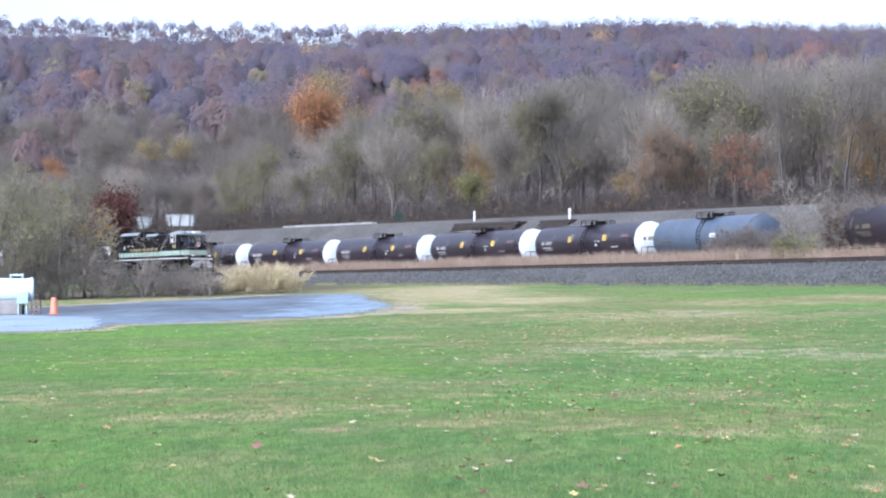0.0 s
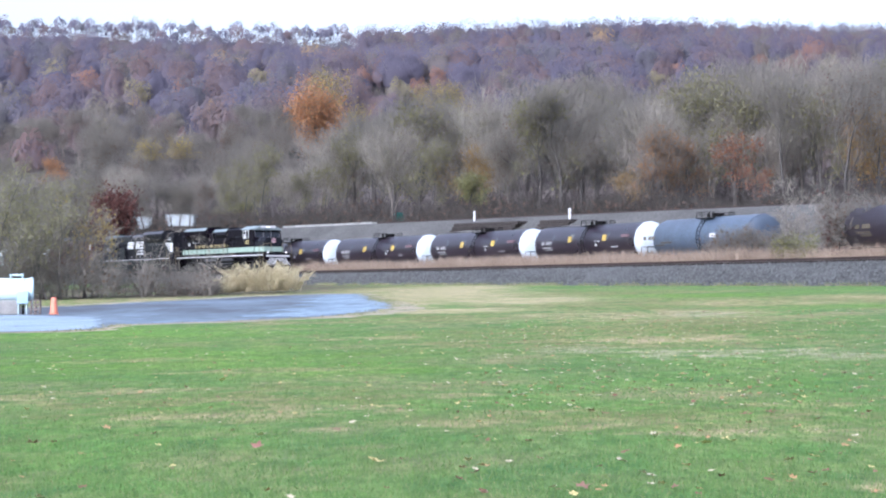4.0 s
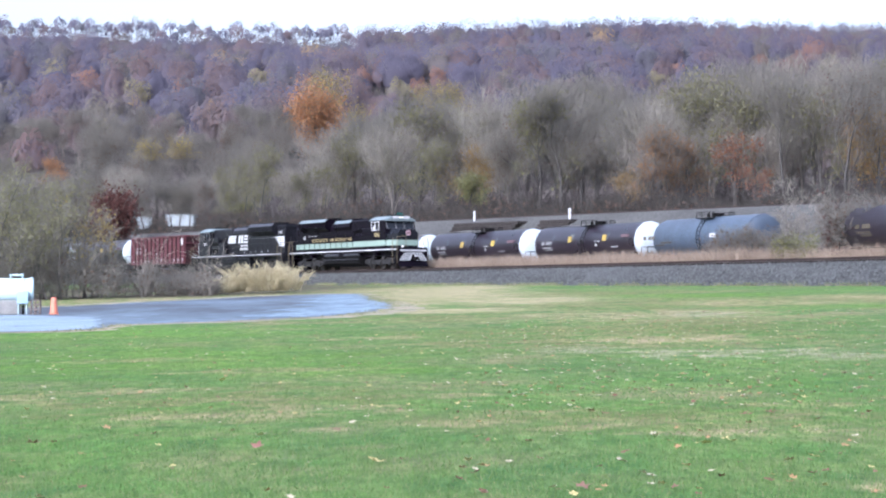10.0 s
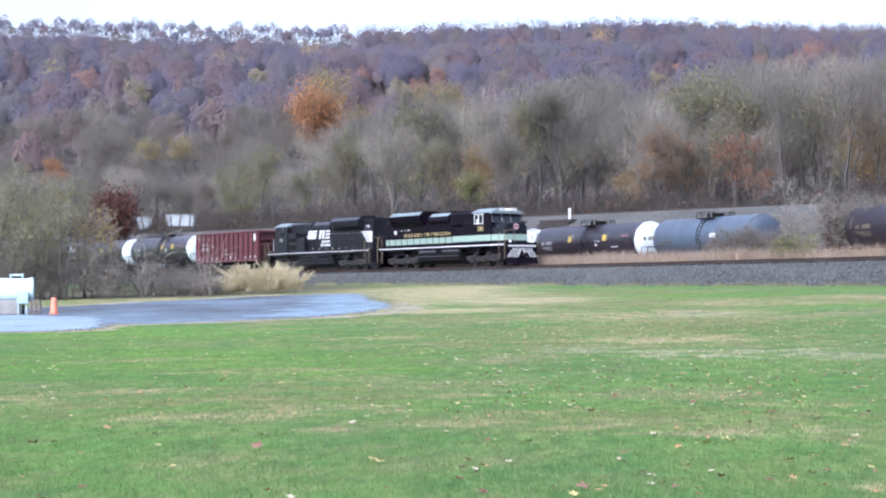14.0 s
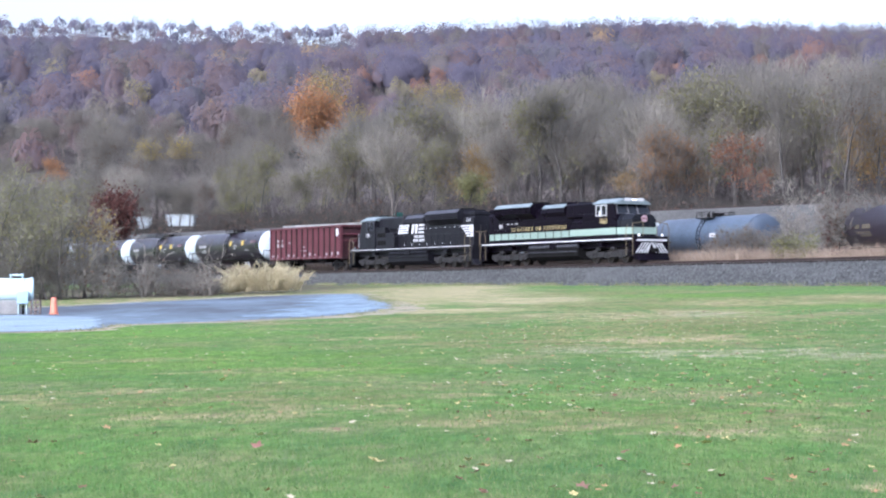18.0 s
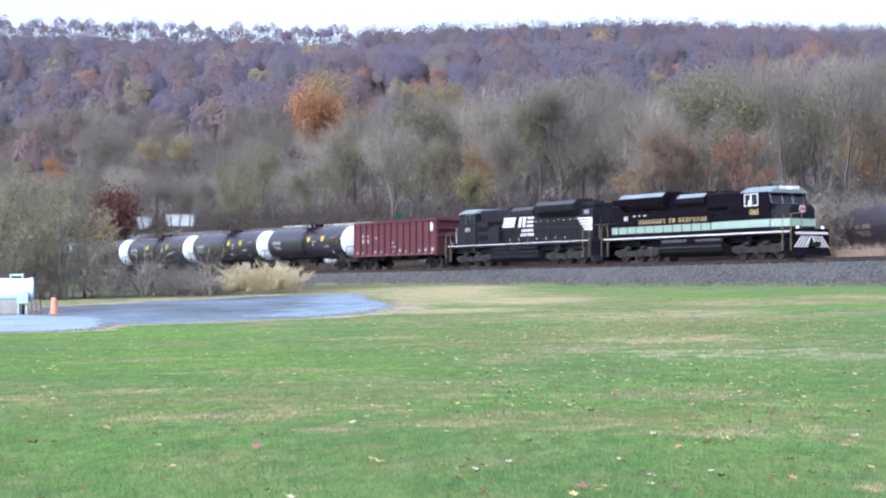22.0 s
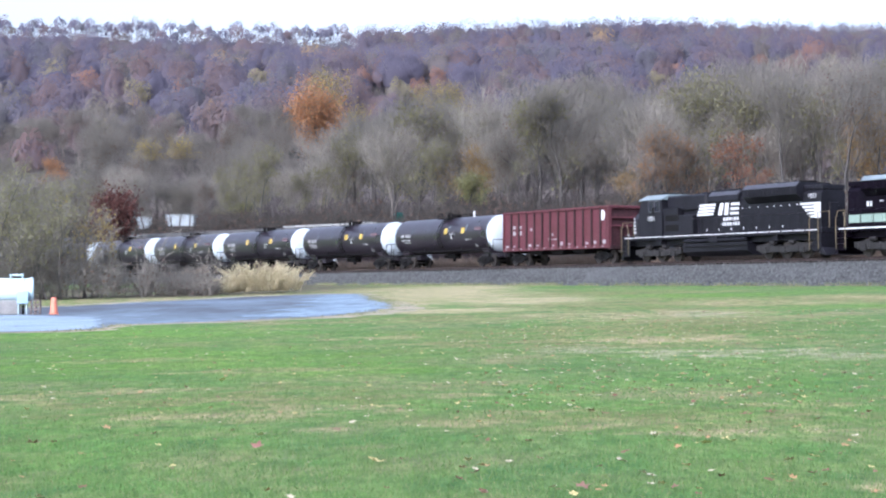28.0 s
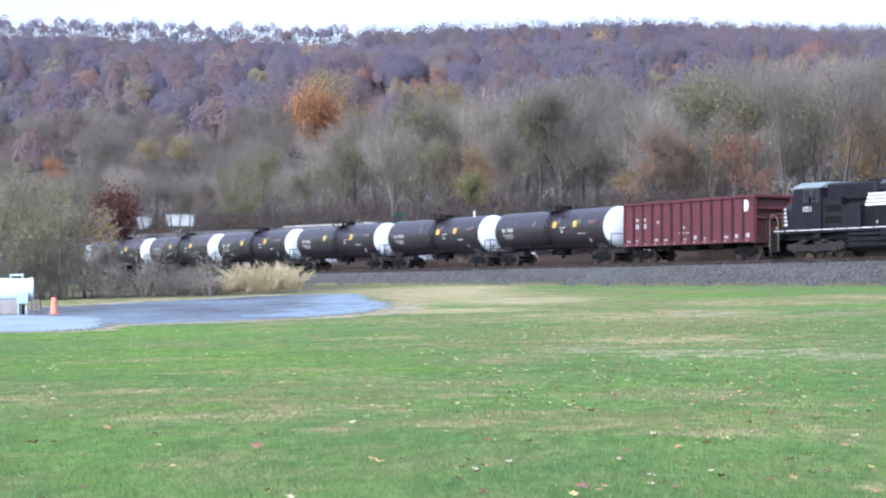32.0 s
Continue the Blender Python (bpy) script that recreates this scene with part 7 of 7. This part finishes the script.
old_flat(52.8, 63.0, 1.5, -0.72)
old_flat(66.0, 70.5, 1.3, -0.75)
concrete_ties(15.8, 36.2, -0.9)


M_TRAILER = mat("dull_white_trailer_paint", (0.34, 0.38, 0.4), 0.6, vary=0.2, scale=1.0)


def trailer(bearing, dist, length, turn):
    x, y = ray_at(bearing, dist)
    t = thing("box_trailer", pose(x, y, ground_at(x, y), 0, 0, turn), "white box trailer parked behind the bare trees", "trailer", "trailers behind the trees")
    bm = bmesh.new()
    box(bm, -length / 2, length / 2, -1.25, 1.25, 1.3, 3.3, 0.05)
    part("body", bm, M_TRAILER, t)
    for sgn in (-1, 1):
        bm = bmesh.new()
        rod(bm, (length / 2 - 1.6, sgn * 1.15, 0.5), (length / 2 - 1.6, sgn * 0.85, 0.5), 0.5, 16)
        part("wheel", bm, M_UNDER, t)
        bm = bmesh.new()
        box(bm, -length / 2 + 1.5, -length / 2 + 1.65, sgn * 0.9 - 0.08, sgn * 0.9 + 0.08, 0.0, 1.2)
        part("landing_leg", bm, M_UNDER, t)
    bm = bmesh.new()
    box(bm, -length / 2, length / 2, -1.27, 1.27, 1.1, 1.22)
    part("side_rail", bm, M_STEEL, t)


trailer(321, 318, 5.0, -8)
trailer(254, 318, 2.8, 5)


def booth(bearing, dist):
    x, y = ray_at(bearing, dist)
    t = thing("portable_toilet", pose(x, y, ground_at(x, y), 0, 0, 20), "teal plastic booth half hidden behind trees", "portable toilet")
    bm = bmesh.new()
    box(bm, -0.55, 0.55, -0.55, 0.55, 0.1, 2.1, 0.04)
    part("cabin", bm, M_TEAL, t)
    bm = bmesh.new()
    loft(bm, [[(-0.58, -0.58, 2.1), (0.58, -0.58, 2.1), (0.58, 0.58, 2.1), (-0.58, 0.58, 2.1)], [(-0.4, -0.4, 2.32), (0.4, -0.4, 2.32), (0.4, 0.4, 2.32), (-0.4, 0.4, 2.32)]])
    part("roof", bm, M_TEAL, t)
    bm = bmesh.new()
    box(bm, -0.38, 0.38, -0.575, -0.545, 0.2, 1.95, 0.01)
    part("door", bm, M_TEAL, t)


M_TEAL = mat("teal_plastic", (0.05, 0.22, 0.19), 0.5, vary=0.15, scale=3)
booth(706, 258)

# ---- grass blades and fallen leaves on the near lawn ----
rs_b = np.random.RandomState(91)
nb = 150000
YB = 11.5 + 36 * rs_b.uniform(0, 1, nb) ** 1.4
XB = YB * rs_b.uniform(-0.26, 0.26, nb)
ZB = ground_z(XB, YB) - 0.008
clump = (ripple(XB * 3.1, YB * 3.1, 1.0) + ripple(XB * 11 + 3, YB * 11, 1.0)) * 0.25 + 1.0
vb, fb = shards(rs_b, np.stack([XB, YB, ZB], 1), 0.052, 0.0085, 0.0, np.stack([rs_b.normal(0, 0.25, nb), rs_b.normal(0, 0.25, nb), clump], 1))
G_BLADE = foliage("lawn_blades", [(0.13, 0.225, 0.065), (0.165, 0.27, 0.08), (0.09, 0.165, 0.06), (0.19, 0.26, 0.09), (0.26, 0.27, 0.14)], 0.7, 0.35)
tagged(new("lawn_blades", fast_mesh("lawn_blades", vb, fb, G_BLADE)), "short green blades of the mown lawn", "grass", kind="stuff")


def leaf_shape(seed):
    """A curled, lobed leaf, about one unit across: points and a fan of triangles."""
    r = random.Random(seed)
    pts = [(0.0, 0.0, 0.06)]
    lobes = 10
    for k in range(lobes):
        a = 2 * math.pi * k / lobes
        rad = (0.55 if k % 2 == 0 else 0.3) * r.uniform(0.8, 1.15)
        pts.append((rad * math.cos(a), rad * math.sin(a), 0.05 + r.uniform(0.0, 0.3) * rad * 1.6))
    return np.array(pts), np.array([(0, 1 + k, 1 + (k + 1) % lobes) for k in range(lobes)])


LEAF_TONES = (((0.56, 0.46, 0.2), "yellow"), ((0.56, 0.48, 0.35), "pale buff"), ((0.20, 0.09, 0.06), "dark brown"), ((0.27, 0.13, 0.10), "red-brown"), ((0.42, 0.24, 0.12), "tan"))
LEAF_M = [mat("dry_leaf_" + w.replace(" ", "_").replace("-", "_"), c, 0.75, vary=0.3, scale=8) for c, w in LEAF_TONES]
shapes = [leaf_shape(s) for s in range(4)]
leaf_meshes = [[fast_mesh("fallen_leaf", v * 0.12, f, LEAF_M[m]) for v, f in shapes] for m in range(5)]
rl = random.Random(17)
# the larger leaves near the camera: place, tone, size
near = [(-1.72, 17.27, 3, 1.15), (1.03, 13.8, 3, 1.25), (1.49, 15.53, 1, 1.1), (-1.81, 18.52, 1, 1.0), (2.4, 16.92, 0, 1.0), (3.12, 15.63, 0, 0.9), (-0.56, 15.82, 0, 1.2), (-1.09, 19.01, 3, 1.0), (-3.99, 18.13, 3, 1.2), (1.59, 14.51, 1, 1.2),
        (-0.96, 19.9, 1, 0.9), (0.34, 15.34, 4, 1.0), (3.49, 18.32, 4, 1.0), (-3.57, 19.74, 4, 1.1), (0.98, 23.58, 1, 1.0), (0.24, 32.24, 1, 1.2), (3.53, 20.13, 2, 1.0), (3.24, 19.98, 2, 1.0), (-3.29, 27.83, 0, 1.0), (1.6, 16.27, 2, 0.9)]
for k in range(190):
    y = 13.2 + 14 * rl.random() ** 1.2
    near.append((y * rl.uniform(-0.235, 0.235) if rl.random() < 0.5 else y * rl.uniform(0.0, 0.235), y, rl.choice((0, 0, 1, 1, 2, 2, 3, 4, 4)), rl.uniform(0.35, 0.8)))
for x, y, tone, size in near:
    o = new("fallen_leaf", leaf_meshes[tone][rl.randrange(4)])
    o.matrix_basis = pose(x, y, ground_at(x, y) + 0.022, rl.uniform(-18, 18), rl.uniform(-18, 18), rl.uniform(0, 360)) @ Matrix.Scale(size, 4)
    tagged(o, "dry " + LEAF_TONES[tone][1] + " leaf lying on the lawn", "leaf", "fallen leaves on the lawn")
rs_l = np.random.RandomState(19)
for m, k in enumerate((220, 420, 130, 150, 200)):
    y = 20 + 38 * rs_l.uniform(0, 1, k)
    x = y * np.where(rs_l.uniform(0, 1, k) < 0.5, rs_l.uniform(-0.24, 0.24, k), rs_l.uniform(0.02, 0.24, k))
    v0, f0 = shapes[m % 4]
    a = rs_l.uniform(0, 6.28, k)
    sz = rs_l.uniform(0.04, 0.085, k)
    c, s_ = np.cos(a)[:, None], np.sin(a)[:, None]
    vx = (v0[None, :, 0] * c - v0[None, :, 1] * s_) * sz[:, None] + x[:, None]
    vy = (v0[None, :, 0] * s_ + v0[None, :, 1] * c) * sz[:, None] + y[:, None]
    vz = v0[None, :, 2] * sz[:, None] * 1.5 + (ground_z(x, y) + 0.03)[:, None]
    fv = (np.arange(k) * len(v0))[:, None, None] + f0[None]
    o = new("scattered_leaves", fast_mesh("scattered_leaves", np.stack([vx, vy, vz], 2).reshape(-1, 3), fv.reshape(-1, 3), LEAF_M[m]))
    tagged(o, "scattered dry " + LEAF_TONES[m][1] + " leaves over the lawn", "leaves", kind="stuff")


# ---- what moves: the train rolls along the main track, its wheels turning ----
def head_at(t):
    u = t - 13.0
    return 4.3668 * u - 0.005405 * u * u - 0.000093 * u ** 3


def motions():
    times = [0.5 * k for k in range(65)]
    spins = [k * 4 / 30 for k in range(241)]
    for car, front, length, half, turned in TRAIN:
        walk(car, [(t, on_rails(main_at, head_at(t) - front - length / 2, half, turned)) for t in times])
        for truck in car.children:
            if not truck.name.startswith("truck"):
                continue
            for w in truck.children:
                if w.name.startswith("wheelset"):
                    c = w.matrix_basis.translation.copy()
                    sign = -1 if turned else 1
                    walk(w, [(t, Matrix.Translation(c) @ pose(0, 0, 0, 0, math.degrees(sign * head_at(t) / c.z) % 360, 0)) for t in spins])


motions()
